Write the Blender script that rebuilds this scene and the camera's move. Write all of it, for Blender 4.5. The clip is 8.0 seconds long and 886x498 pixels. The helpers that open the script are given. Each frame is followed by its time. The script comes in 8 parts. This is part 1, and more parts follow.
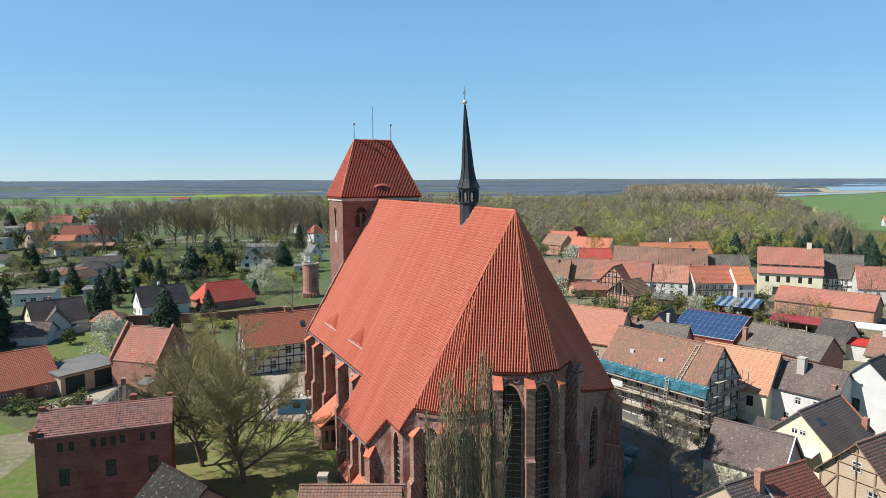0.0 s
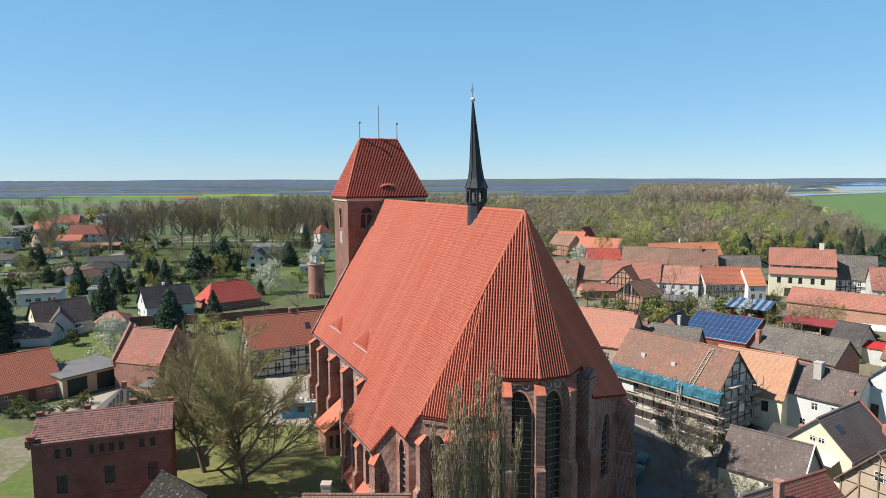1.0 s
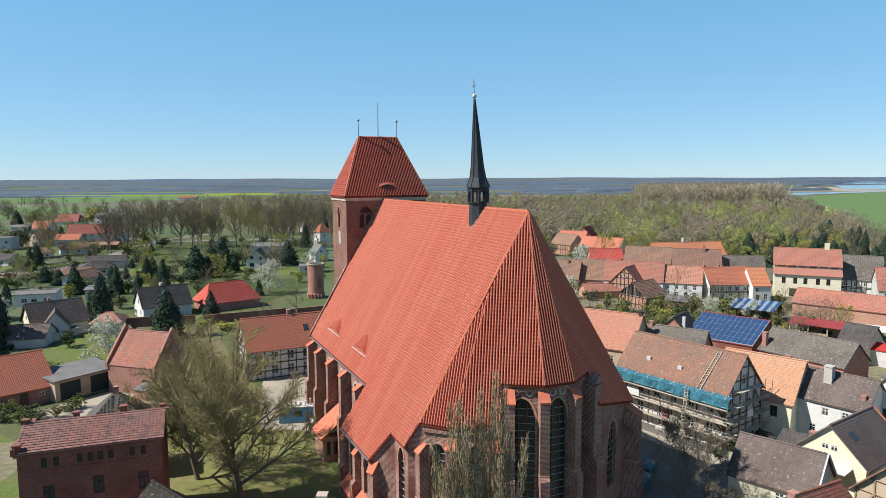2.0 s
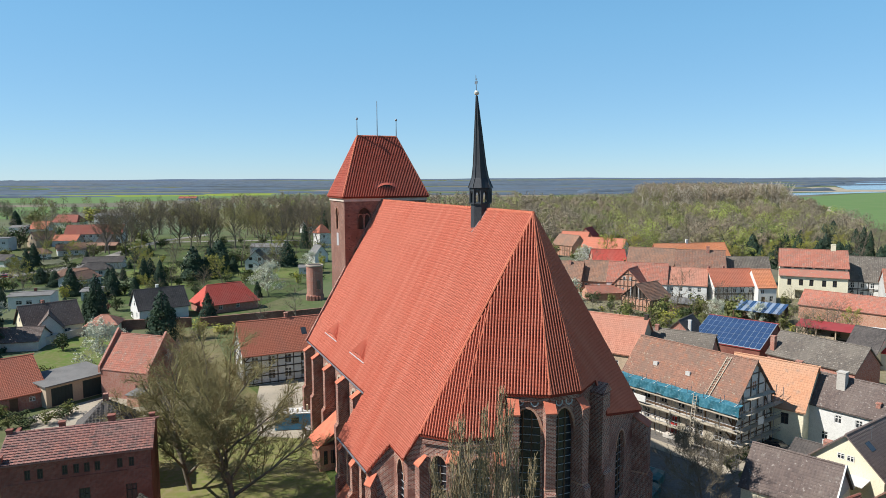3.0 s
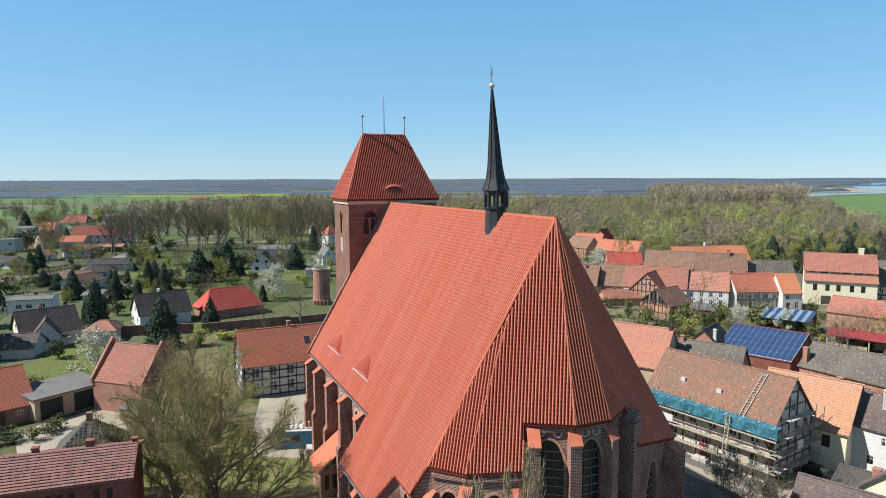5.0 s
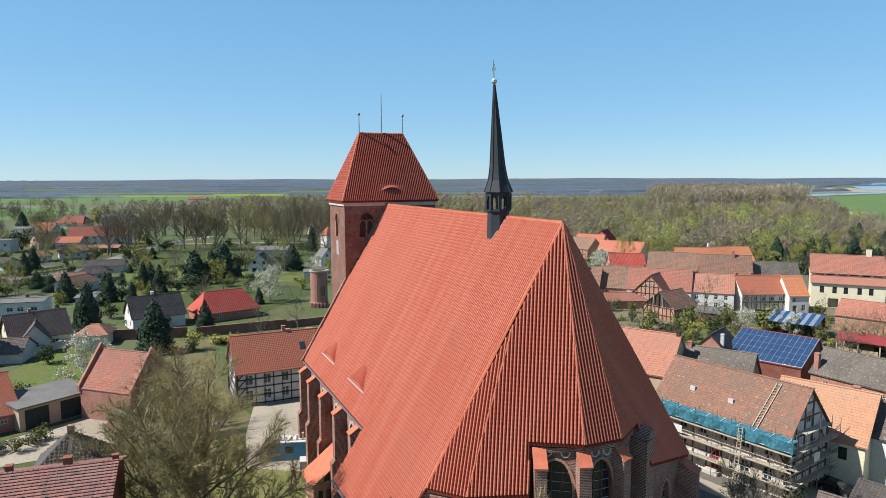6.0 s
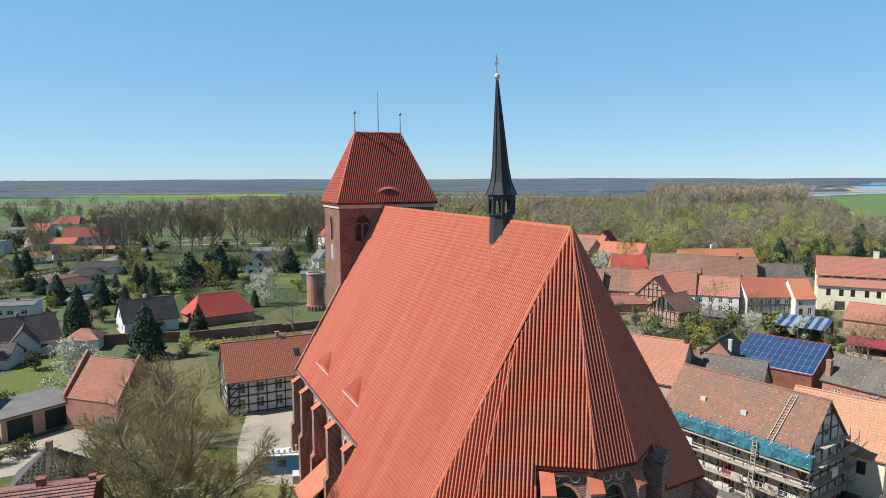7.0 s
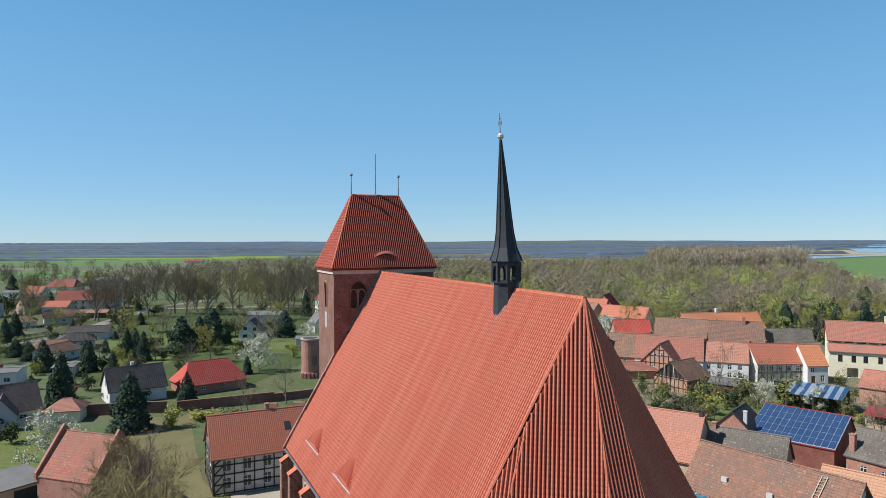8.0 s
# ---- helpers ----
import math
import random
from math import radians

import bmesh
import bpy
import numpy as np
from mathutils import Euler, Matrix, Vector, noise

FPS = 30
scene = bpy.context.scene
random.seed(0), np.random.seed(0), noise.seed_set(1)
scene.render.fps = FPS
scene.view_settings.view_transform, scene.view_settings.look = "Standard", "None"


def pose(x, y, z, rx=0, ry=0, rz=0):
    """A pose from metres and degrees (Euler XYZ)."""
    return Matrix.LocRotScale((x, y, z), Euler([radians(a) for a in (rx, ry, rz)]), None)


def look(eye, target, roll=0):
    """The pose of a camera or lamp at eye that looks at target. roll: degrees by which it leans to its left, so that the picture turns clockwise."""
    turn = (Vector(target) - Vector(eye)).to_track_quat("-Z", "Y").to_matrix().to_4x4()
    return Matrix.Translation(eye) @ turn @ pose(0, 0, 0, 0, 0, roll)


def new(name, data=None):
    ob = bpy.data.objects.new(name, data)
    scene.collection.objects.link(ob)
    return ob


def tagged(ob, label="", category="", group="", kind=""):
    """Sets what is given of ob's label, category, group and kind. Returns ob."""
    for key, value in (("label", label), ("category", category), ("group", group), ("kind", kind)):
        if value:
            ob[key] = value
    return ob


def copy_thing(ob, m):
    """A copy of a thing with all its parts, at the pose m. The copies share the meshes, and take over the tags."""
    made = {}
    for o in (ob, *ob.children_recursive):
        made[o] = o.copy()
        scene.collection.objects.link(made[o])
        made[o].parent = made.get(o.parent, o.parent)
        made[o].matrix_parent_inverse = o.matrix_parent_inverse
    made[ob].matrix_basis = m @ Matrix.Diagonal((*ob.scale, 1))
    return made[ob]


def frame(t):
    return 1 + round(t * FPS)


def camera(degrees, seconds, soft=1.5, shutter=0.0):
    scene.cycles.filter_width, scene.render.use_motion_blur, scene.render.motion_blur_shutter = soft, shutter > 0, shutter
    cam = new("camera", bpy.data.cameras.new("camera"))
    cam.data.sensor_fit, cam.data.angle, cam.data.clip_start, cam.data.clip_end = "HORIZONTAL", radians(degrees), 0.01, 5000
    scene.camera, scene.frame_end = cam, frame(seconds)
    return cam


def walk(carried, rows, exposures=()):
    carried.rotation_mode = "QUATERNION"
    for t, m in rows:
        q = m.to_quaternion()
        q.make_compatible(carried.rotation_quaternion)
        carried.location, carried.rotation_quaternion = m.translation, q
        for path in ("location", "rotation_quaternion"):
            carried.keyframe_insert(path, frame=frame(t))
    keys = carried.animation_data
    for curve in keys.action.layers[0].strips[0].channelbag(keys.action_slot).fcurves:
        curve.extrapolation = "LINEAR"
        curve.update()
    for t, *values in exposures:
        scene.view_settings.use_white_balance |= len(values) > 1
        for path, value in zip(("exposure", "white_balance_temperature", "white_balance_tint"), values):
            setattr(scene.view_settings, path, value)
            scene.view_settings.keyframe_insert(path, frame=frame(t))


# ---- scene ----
cam = camera(67.0, 8.0, soft=0.5)
PATH = [
    (0, (1.434, -0.199, 37.705), (1.396, 1.789, 37.495), -0.2),
    (0.5, (1.375, 0.843, 37.724), (1.335, 2.831, 37.513), -0.2),
    (1, (1.337, 1.955, 37.699), (1.279, 3.943, 37.488), -0.2),
    (1.5, (1.299, 3.173, 37.711), (1.239, 5.161, 37.497), -0.2),
    (3, (1.15, 7.318, 37.664), (1.088, 9.306, 37.451), -0.2),
    (3.5, (1.055, 8.96, 37.699), (0.979, 10.948, 37.487), -0.2),
    (4, (1.009, 10.574, 37.783), (0.914, 12.561, 37.57), -0.2),
    (4.5, (0.923, 12.35, 37.77), (0.829, 14.337, 37.558), -0.2),
    (6, (0.71, 17.958, 37.882), (0.617, 19.944, 37.67), -0.2),
    (6.5, (0.608, 19.866, 37.922), (0.516, 21.853, 37.71), -0.2),
    (7, (0.487, 21.861, 38.028), (0.397, 23.848, 37.816), -0.2),
    (7.4, (0.378, 23.608, 38.139), (0.289, 25.595, 37.928), -0.2),
    (7.5, (0.351, 24.045, 38.167), (0.262, 26.033, 37.971), -0.2),
    (7.6, (0.313, 24.481, 38.187), (0.224, 26.471, 38.013), -0.2),
    (7.7, (0.274, 24.916, 38.207), (0.186, 26.910, 38.078), -0.2),
    (7.8, (0.236, 25.352, 38.227), (0.149, 27.348, 38.136), -0.2),
    (7.9, (0.197, 25.787, 38.247), (0.111, 27.785, 38.192), -0.2),
    (8, (0.159, 26.223, 38.267), (0.073, 28.221, 38.24), -0.2),
]
walk(cam, [(t, look(*p)) for t, *p in PATH], [(0.0, 0.68, 6250, 11), (7.4, 0.66, 6250, 11), (8.0, 0.50, 6050, 11)])

# ---- light ----
SUN_AZ, SUN_EL = 192.0, 47.5      # degrees, counter-clockwise from +x, and above the horizon
world = bpy.data.worlds.new("sky")
scene.world = world
world.use_nodes = True
wn, wl = world.node_tree.nodes, world.node_tree.links
wn.clear()
sky = wn.new("ShaderNodeTexSky")
sky.sky_type, sky.sun_disc = "NISHITA", False
sky.sun_elevation, sky.sun_rotation = radians(SUN_EL), radians(90 - SUN_AZ)
sky.air_density, sky.dust_density, sky.ozone_density, sky.altitude = 0.9, 0.0, 4.0, 1200
bg = wn.new("ShaderNodeBackground")
bg.inputs["Strength"].default_value = 0.082
wo = wn.new("ShaderNodeOutputWorld")
air = wn.new("ShaderNodeMix")      # a little even haze in the clear spring air
air.data_type = "RGBA"
where = wn.new("ShaderNodeTexCoord")
split = wn.new("ShaderNodeSeparateXYZ")
fade = wn.new("ShaderNodeMapRange")
for i, v in ((1, 0.20), (2, 0.62), (3, 0.60), (4, 0.12)):
    fade.inputs[i].default_value = v
wl.new(where.outputs["Generated"], split.inputs[0])
wl.new(split.outputs[2], fade.inputs[0])
wl.new(fade.outputs[0], air.inputs[0])
haze = wn.new("ShaderNodeMix")
haze.data_type = "RGBA"
haze.inputs[6].default_value = (2.4, 4.5, 5.9, 1.0)
haze.inputs[7].default_value = (1.35, 4.3, 6.8, 1.0)
rise = wn.new("ShaderNodeMapRange")
rise.inputs[2].default_value = 0.34
wl.new(split.outputs[2], rise.inputs[0])
wl.new(rise.outputs[0], haze.inputs[0])
wl.new(haze.outputs[2], air.inputs[7])
wl.new(sky.outputs[0], air.inputs[6])
wl.new(air.outputs[2], bg.inputs["Color"])
wl.new(bg.outputs[0], wo.inputs["Surface"])
sun_data = bpy.data.lights.new("sun", "SUN")
sun_data.energy, sun_data.angle, sun_data.color = 5.0, radians(0.53), (1.0, 0.95, 0.87)
sun = new("sun", sun_data)
sun_dir = Vector((math.cos(radians(SUN_AZ)) * math.cos(radians(SUN_EL)), math.sin(radians(SUN_AZ)) * math.cos(radians(SUN_EL)), math.sin(radians(SUN_EL))))
sun.matrix_basis = look(sun_dir * 300, (0, 0, 0))


# ---- materials ----
def shader(name, rough=0.85, spec=0.3):
    m = bpy.data.materials.new(name)
    m.use_nodes = True
    nt = m.node_tree
    p = nt.nodes["Principled BSDF"]
    p.inputs["Roughness"].default_value = rough
    p.inputs["Specular IOR Level"].default_value = spec
    return m, nt, p


def rgba(c):
    return (c[0], c[1], c[2], 1.0)


def mixed(nt, fac, a, b):
    n = nt.nodes.new("ShaderNodeMix")
    n.data_type = "RGBA"
    for sock, val in ((0, fac), (6, a), (7, b)):
        if hasattr(val, "is_output"):
            nt.links.new(val, n.inputs[sock])
        else:
            n.inputs[sock].default_value = val
    return n.outputs[2]


def noisy(nt, scale, lo, hi, detail=4.0, coord="Object", stretch=None):
    tc = nt.nodes.new("ShaderNodeTexCoord")
    src = tc.outputs[coord]
    if stretch:
        mp = nt.nodes.new("ShaderNodeMapping")
        mp.inputs["Scale"].default_value = stretch
        nt.links.new(src, mp.inputs["Vector"])
        src = mp.outputs[0]
    nz = nt.nodes.new("ShaderNodeTexNoise")
    nz.inputs["Scale"].default_value, nz.inputs["Detail"].default_value = scale, detail
    nt.links.new(src, nz.inputs["Vector"])
    mr = nt.nodes.new("ShaderNodeMapRange")
    mr.inputs[1].default_value, mr.inputs[2].default_value = lo, hi
    nt.links.new(nz.outputs["Fac"], mr.inputs[0])
    return mr.outputs[0]


def bump(nt, p, height, strength=0.3, dist=0.02):
    b = nt.nodes.new("ShaderNodeBump")
    b.inputs["Strength"].default_value, b.inputs["Distance"].default_value = strength, dist
    nt.links.new(height, b.inputs["Height"])
    nt.links.new(b.outputs[0], p.inputs["Normal"])


def plain(name, c1, c2, c3=None, scale=0.6, fine=9.0, rough=0.85, spec=0.3, metal=0.0, relief=0.25):
    """Two-scale mottled surface: c1 and c2 in broad patches, c3 in fine specks."""
    m, nt, p = shader(name, rough, spec)
    col = mixed(nt, noisy(nt, scale, 0.35, 0.65), rgba(c1), rgba(c2))
    grain = noisy(nt, fine, 0.45, 0.8)
    col = mixed(nt, grain, col, rgba(c3 if c3 else tuple(0.6 * x for x in c1)))
    nt.links.new(col, p.inputs["Base Color"])
    p.inputs["Metallic"].default_value = metal
    bump(nt, p, grain, relief)
    return m


def tiled(name, c1, c2, c3, moss=None, moss_lo=0.55, moss_hi=0.75, rough=0.8, patch=0.25, speck=None, streak=None, spec=0.25):
    """Roof tiles: each tile its own tone, with broad weathering and moss."""
    m, nt, p = shader(name, rough, spec)
    geo = nt.nodes.new("ShaderNodeNewGeometry")
    col = mixed(nt, geo.outputs["Random Per Island"], rgba(c1), rgba(c2))
    col = mixed(nt, noisy(nt, patch, 0.4, 0.72, 6.0), col, rgba(c3))
    if moss:
        col = mixed(nt, noisy(nt, 1.3, moss_lo, moss_hi, 8.0), col, rgba(moss))
    if streak:
        col = mixed(nt, noisy(nt, 0.9, 0.42, 0.75, 5.0, stretch=(1.0, 0.03, 0.03)), col, rgba(streak))
    if speck:
        col = mixed(nt, noisy(nt, 3.2, 0.62, 0.68, 5.0), col, rgba(speck))
    nt.links.new(col, p.inputs["Base Color"])
    bump(nt, p, noisy(nt, 14.0, 0.3, 0.7), 0.2)
    return m


def bricks(name, c1, c2, mortar, stain, w=0.28, h=0.09, stain_lo=0.5, stain_hi=0.75, rough=0.9, joint=0.016):
    """Brickwork laid out in metres by the UV map, with broad staining."""
    m, nt, p = shader(name, rough, 0.2)
    uv = nt.nodes.new("ShaderNodeUVMap")
    br = nt.nodes.new("ShaderNodeTexBrick")
    for k, v in (("Scale", 1.0), ("Brick Width", w), ("Row Height", h), ("Mortar Size", joint), ("Bias", 0.0)):
        br.inputs[k].default_value = v
    br.inputs["Color1"].default_value, br.inputs["Color2"].default_value, br.inputs["Mortar"].default_value = rgba(c1), rgba(c2), rgba(mortar)
    nt.links.new(uv.outputs[0], br.inputs["Vector"])
    col = mixed(nt, noisy(nt, 0.35, stain_lo, stain_hi, 7.0), br.outputs["Color"], rgba(stain))
    col = mixed(nt, noisy(nt, 3.0, 0.5, 0.95, 5.0), col, rgba(tuple(0.45 * x for x in c1)))
    nt.links.new(col, p.inputs["Base Color"])
    bump(nt, p, br.outputs["Fac"], -0.5, 0.03)
    return m


def varied(name, c1, c2, c3, scale=0.02, rough=0.9, lo=0.35, hi=0.65, spec=0.15):
    """Leaves and twigs: tone by piece, drifting broadly from place to place."""
    m, nt, p = shader(name, rough, spec)
    geo = nt.nodes.new("ShaderNodeNewGeometry")
    col = mixed(nt, geo.outputs["Random Per Island"], rgba(c1), rgba(c2))
    oi = nt.nodes.new("ShaderNodeObjectInfo")
    mr = nt.nodes.new("ShaderNodeMath")
    mr.operation = "MULTIPLY"
    mr.inputs[1].default_value = 0.5
    nt.links.new(oi.outputs["Random"], mr.inputs[0])
    col = mixed(nt, mr.outputs[0], col, rgba(c3))
    col = mixed(nt, noisy(nt, scale, lo, hi, 3.0), col, rgba(c3))
    nt.links.new(col, p.inputs["Base Color"])
    return m


M_TILE = tiled("church_tile", (0.515, 0.148, 0.092), (0.470, 0.130, 0.080), (0.490, 0.158, 0.102), None, rough=0.75, patch=0.12, streak=(0.535, 0.180, 0.118), spec=0.12)
# deck darkened: its colour carries the shade between the tile columns
M_DECK_SHADE = plain("shaded_roof_deck", (0.21, 0.042, 0.026), (0.17, 0.034, 0.021), spec=0.05)
M_TILE_TOWER = tiled("tower_tile", (0.44, 0.110, 0.075), (0.38, 0.092, 0.062), (0.40, 0.118, 0.082), rough=0.75, spec=0.12)
M_CAP = plain("cap_tile", (0.52, 0.16, 0.085), (0.44, 0.12, 0.065), (0.36, 0.11, 0.07), 1.2, 12)
M_BRICK = bricks("church_brick", (0.31, 0.092, 0.056), (0.080, 0.034, 0.028), (0.42, 0.33, 0.265), (0.16, 0.062, 0.046), 0.32, 0.125, 0.45, 0.72, joint=0.022)
M_BRICK_TOWER = bricks("tower_brick", (0.27, 0.108, 0.072), (0.10, 0.046, 0.036), (0.29, 0.22, 0.175), (0.17, 0.088, 0.064), 0.34, 0.13, 0.42, 0.66)
M_BRICK_DARK = bricks("dark_house_brick", (0.27, 0.070, 0.045), (0.15, 0.040, 0.030), (0.21, 0.13, 0.10), (0.14, 0.050, 0.038), 0.28, 0.09, 0.45, 0.7)
M_BRICK_RED = bricks("house_brick", (0.38, 0.12, 0.07), (0.29, 0.085, 0.055), (0.36, 0.29, 0.24), (0.27, 0.11, 0.08))
M_BRICK_ORANGE = bricks("orange_brick", (0.46, 0.19, 0.10), (0.38, 0.14, 0.08), (0.42, 0.34, 0.27), (0.36, 0.20, 0.13))
M_STONE = plain("pale_stone", (0.46, 0.38, 0.30), (0.38, 0.30, 0.23), (0.33, 0.27, 0.22), 0.8, 10)
M_BAND = plain("pale_band", (0.58, 0.48, 0.39), (0.48, 0.39, 0.31), (0.40, 0.32, 0.26), 0.8, 8)
M_SLATE = plain("dark_slate", (0.032, 0.036, 0.040), (0.020, 0.023, 0.027), (0.055, 0.060, 0.064), 1.5, 14, 0.6, 0.3)
M_GLASS = plain("window_glass", (0.020, 0.024, 0.028), (0.035, 0.04, 0.045), (0.012, 0.014, 0.016), 0.7, 5, 0.12, 0.6, 0, 0.05)
M_LEAD = plain("grey_bars", (0.42, 0.41, 0.41), (0.33, 0.32, 0.32), None, 2, 12, 0.6)
M_METAL = plain("dull_metal", (0.30, 0.31, 0.32), (0.22, 0.23, 0.24), None, 2, 12, 0.45, 0.5, 0.7)
M_GOLD = plain("pale_knob", (0.62, 0.58, 0.48), (0.52, 0.48, 0.40), None, 3, 12, 0.4, 0.5, 0.3)
M_WHITE = plain("white_plaster", (0.64, 0.63, 0.59), (0.56, 0.55, 0.51), (0.46, 0.45, 0.41), 0.5, 7)
M_GREYPL = plain("grey_plaster", (0.56, 0.55, 0.52), (0.46, 0.45, 0.42), (0.36, 0.35, 0.33), 0.5, 7)
M_CREAM = plain("cream_plaster", (0.72, 0.66, 0.48), (0.65, 0.59, 0.42), (0.53, 0.48, 0.35), 0.5, 7)
M_YELLOW = plain("yellow_plaster", (0.70, 0.60, 0.38), (0.62, 0.52, 0.32), (0.48, 0.40, 0.26), 0.4, 7)
M_BEIGE = plain("beige_plaster", (0.46, 0.36, 0.25), (0.39, 0.30, 0.205), (0.30, 0.23, 0.16), 0.4, 7)
M_LIMEWASH = plain("worn_limewash", (0.68, 0.64, 0.56), (0.60, 0.55, 0.47), (0.46, 0.40, 0.32), 0.7, 4)
M_TIMBER = plain("dark_timber", (0.045, 0.035, 0.028), (0.07, 0.055, 0.042), None, 2, 16)
M_TIMBER_B = plain("brown_timber", (0.16, 0.10, 0.06), (0.12, 0.075, 0.045), None, 2, 16)
M_TIMBER_F = plain("weathered_timber", (0.30, 0.22, 0.145), (0.24, 0.175, 0.115), None, 2, 16)
M_PLANK = plain("scaffold_plank", (0.47, 0.41, 0.31), (0.38, 0.33, 0.25), None, 2, 14)
M_R_ORANGE = tiled("orange_roof", (0.47, 0.160, 0.095), (0.42, 0.138, 0.080), (0.40, 0.15, 0.095), (0.30, 0.14, 0.095), 0.62, 0.85)
M_R_BRIGHT = tiled("bright_orange_roof", (0.62, 0.24, 0.11), (0.54, 0.19, 0.09), (0.52, 0.22, 0.12))
M_R_SALMON = tiled("salmon_roof", (0.40, 0.148, 0.098), (0.31, 0.112, 0.075), (0.27, 0.125, 0.09), (0.24, 0.155, 0.118), 0.5, 0.72, speck=(0.38, 0.25, 0.18))
M_R_PINK = tiled("pale_red_roof", (0.43, 0.195, 0.130), (0.38, 0.165, 0.11), (0.36, 0.185, 0.13))
M_R_PALE = tiled("pale_orange_roof", (0.47, 0.245, 0.140), (0.43, 0.215, 0.120), (0.42, 0.24, 0.15), (0.32, 0.21, 0.145))
M_R_BROWN = tiled("brown_roof", (0.28, 0.155, 0.10), (0.20, 0.115, 0.08), (0.17, 0.12, 0.09), (0.34, 0.16, 0.085), 0.55, 0.8)
M_R_OLD = tiled("old_red_roof", (0.255, 0.135, 0.092), (0.19, 0.105, 0.075), (0.165, 0.115, 0.088), (0.29, 0.125, 0.072), 0.52, 0.75, speck=(0.29, 0.24, 0.175))
M_R_GREY = tiled("grey_roof", (0.130, 0.110, 0.090), (0.092, 0.080, 0.068), (0.155, 0.135, 0.11), (0.21, 0.19, 0.155), 0.6, 0.75, speck=(0.27, 0.25, 0.21))
M_R_MOSS = tiled("mossy_dark_roof", (0.028, 0.024, 0.020), (0.020, 0.018, 0.016), (0.030, 0.028, 0.018), (0.05, 0.048, 0.03), 0.55, 0.72, rough=0.95, speck=(0.22, 0.20, 0.16))
M_R_DARK = tiled("dark_roof", (0.078, 0.068, 0.062), (0.052, 0.046, 0.043), (0.10, 0.088, 0.078), (0.14, 0.125, 0.105), 0.6, 0.8)
M_R_PURPLE = tiled("weathered_brown_roof", (0.128, 0.096, 0.082), (0.092, 0.070, 0.062), (0.15, 0.118, 0.10), (0.21, 0.185, 0.16), 0.62, 0.8, speck=(0.24, 0.21, 0.185))
M_R_RED = tiled("bright_red_roof", (0.47, 0.085, 0.06), (0.41, 0.07, 0.05), (0.42, 0.11, 0.08))
M_R_RUST = tiled("rust_red_roof", (0.27, 0.082, 0.055), (0.23, 0.07, 0.048), (0.25, 0.095, 0.068))
M_R_WING = tiled("red_brown_roof", (0.26, 0.088, 0.058), (0.19, 0.066, 0.046), (0.22, 0.095, 0.068), (0.14, 0.075, 0.058), 0.5, 0.75)
M_R_RIB = tiled("brown_ribbed_roof", (0.165, 0.122, 0.102), (0.125, 0.094, 0.080), (0.18, 0.142, 0.12), (0.22, 0.175, 0.145), 0.62, 0.8)
M_LICHEN = plain("pale_lichen", (0.42, 0.34, 0.28), (0.34, 0.26, 0.21), (0.24, 0.17, 0.14), 1.0, 5)
M_R_WINE = tiled("wine_red_roof", (0.26, 0.035, 0.035), (0.21, 0.028, 0.03), (0.24, 0.05, 0.05))
M_R_STREAK = tiled("streaked_red_roof", (0.33, 0.145, 0.11), (0.22, 0.105, 0.088), (0.26, 0.155, 0.13), (0.12, 0.085, 0.075), 0.5, 0.7)
M_FELT = plain("roofing_felt", (0.145, 0.140, 0.130), (0.105, 0.102, 0.096), (0.18, 0.17, 0.155), 0.4, 6)
M_CONC = plain("concrete", (0.46, 0.43, 0.38), (0.40, 0.37, 0.32), (0.33, 0.30, 0.26), 0.5, 6)
M_GREEN_DOOR = plain("dark_green_paint", (0.035, 0.05, 0.045), (0.028, 0.04, 0.036))
M_RED_PAINT = plain("red_paint", (0.40, 0.03, 0.025), (0.34, 0.025, 0.02))
M_BLUE_PAINT = plain("blue_paint", (0.08, 0.28, 0.46), (0.06, 0.22, 0.38), (0.13, 0.34, 0.50), 0.8, 6, 0.55)
M_NET = plain("blue_net", (0.035, 0.145, 0.20), (0.020, 0.095, 0.12), (0.10, 0.24, 0.29), 0.9, 3, 0.6)
M_PV = plain("solar_cell", (0.030, 0.062, 0.135), (0.024, 0.050, 0.112), None, 0.4, 3, 0.16, 0.6)
M_PVF = plain("solar_frame", (0.40, 0.46, 0.54), (0.35, 0.41, 0.49), None, 1, 5, 0.4, 0.5, 0.5)
M_PAVE = plain("pale_paving", (0.35, 0.30, 0.23), (0.28, 0.24, 0.18), (0.22, 0.20, 0.14), 0.15, 3)
M_SAND = plain("sandy_ground", (0.33, 0.275, 0.20), (0.27, 0.225, 0.16), (0.18, 0.18, 0.095), 0.2, 2)
M_ROAD_SHADE = plain("shaded_grey_road", (0.13, 0.118, 0.10), (0.10, 0.09, 0.08), (0.17, 0.155, 0.13), 0.15, 3)
M_LANE = plain("worn_lane", (0.21, 0.195, 0.17), (0.165, 0.15, 0.13), (0.24, 0.22, 0.19), 0.1, 2)
M_BARK = plain("grey_bark", (0.155, 0.130, 0.098), (0.115, 0.096, 0.072), (0.20, 0.17, 0.13), 1.5, 12, 0.95)


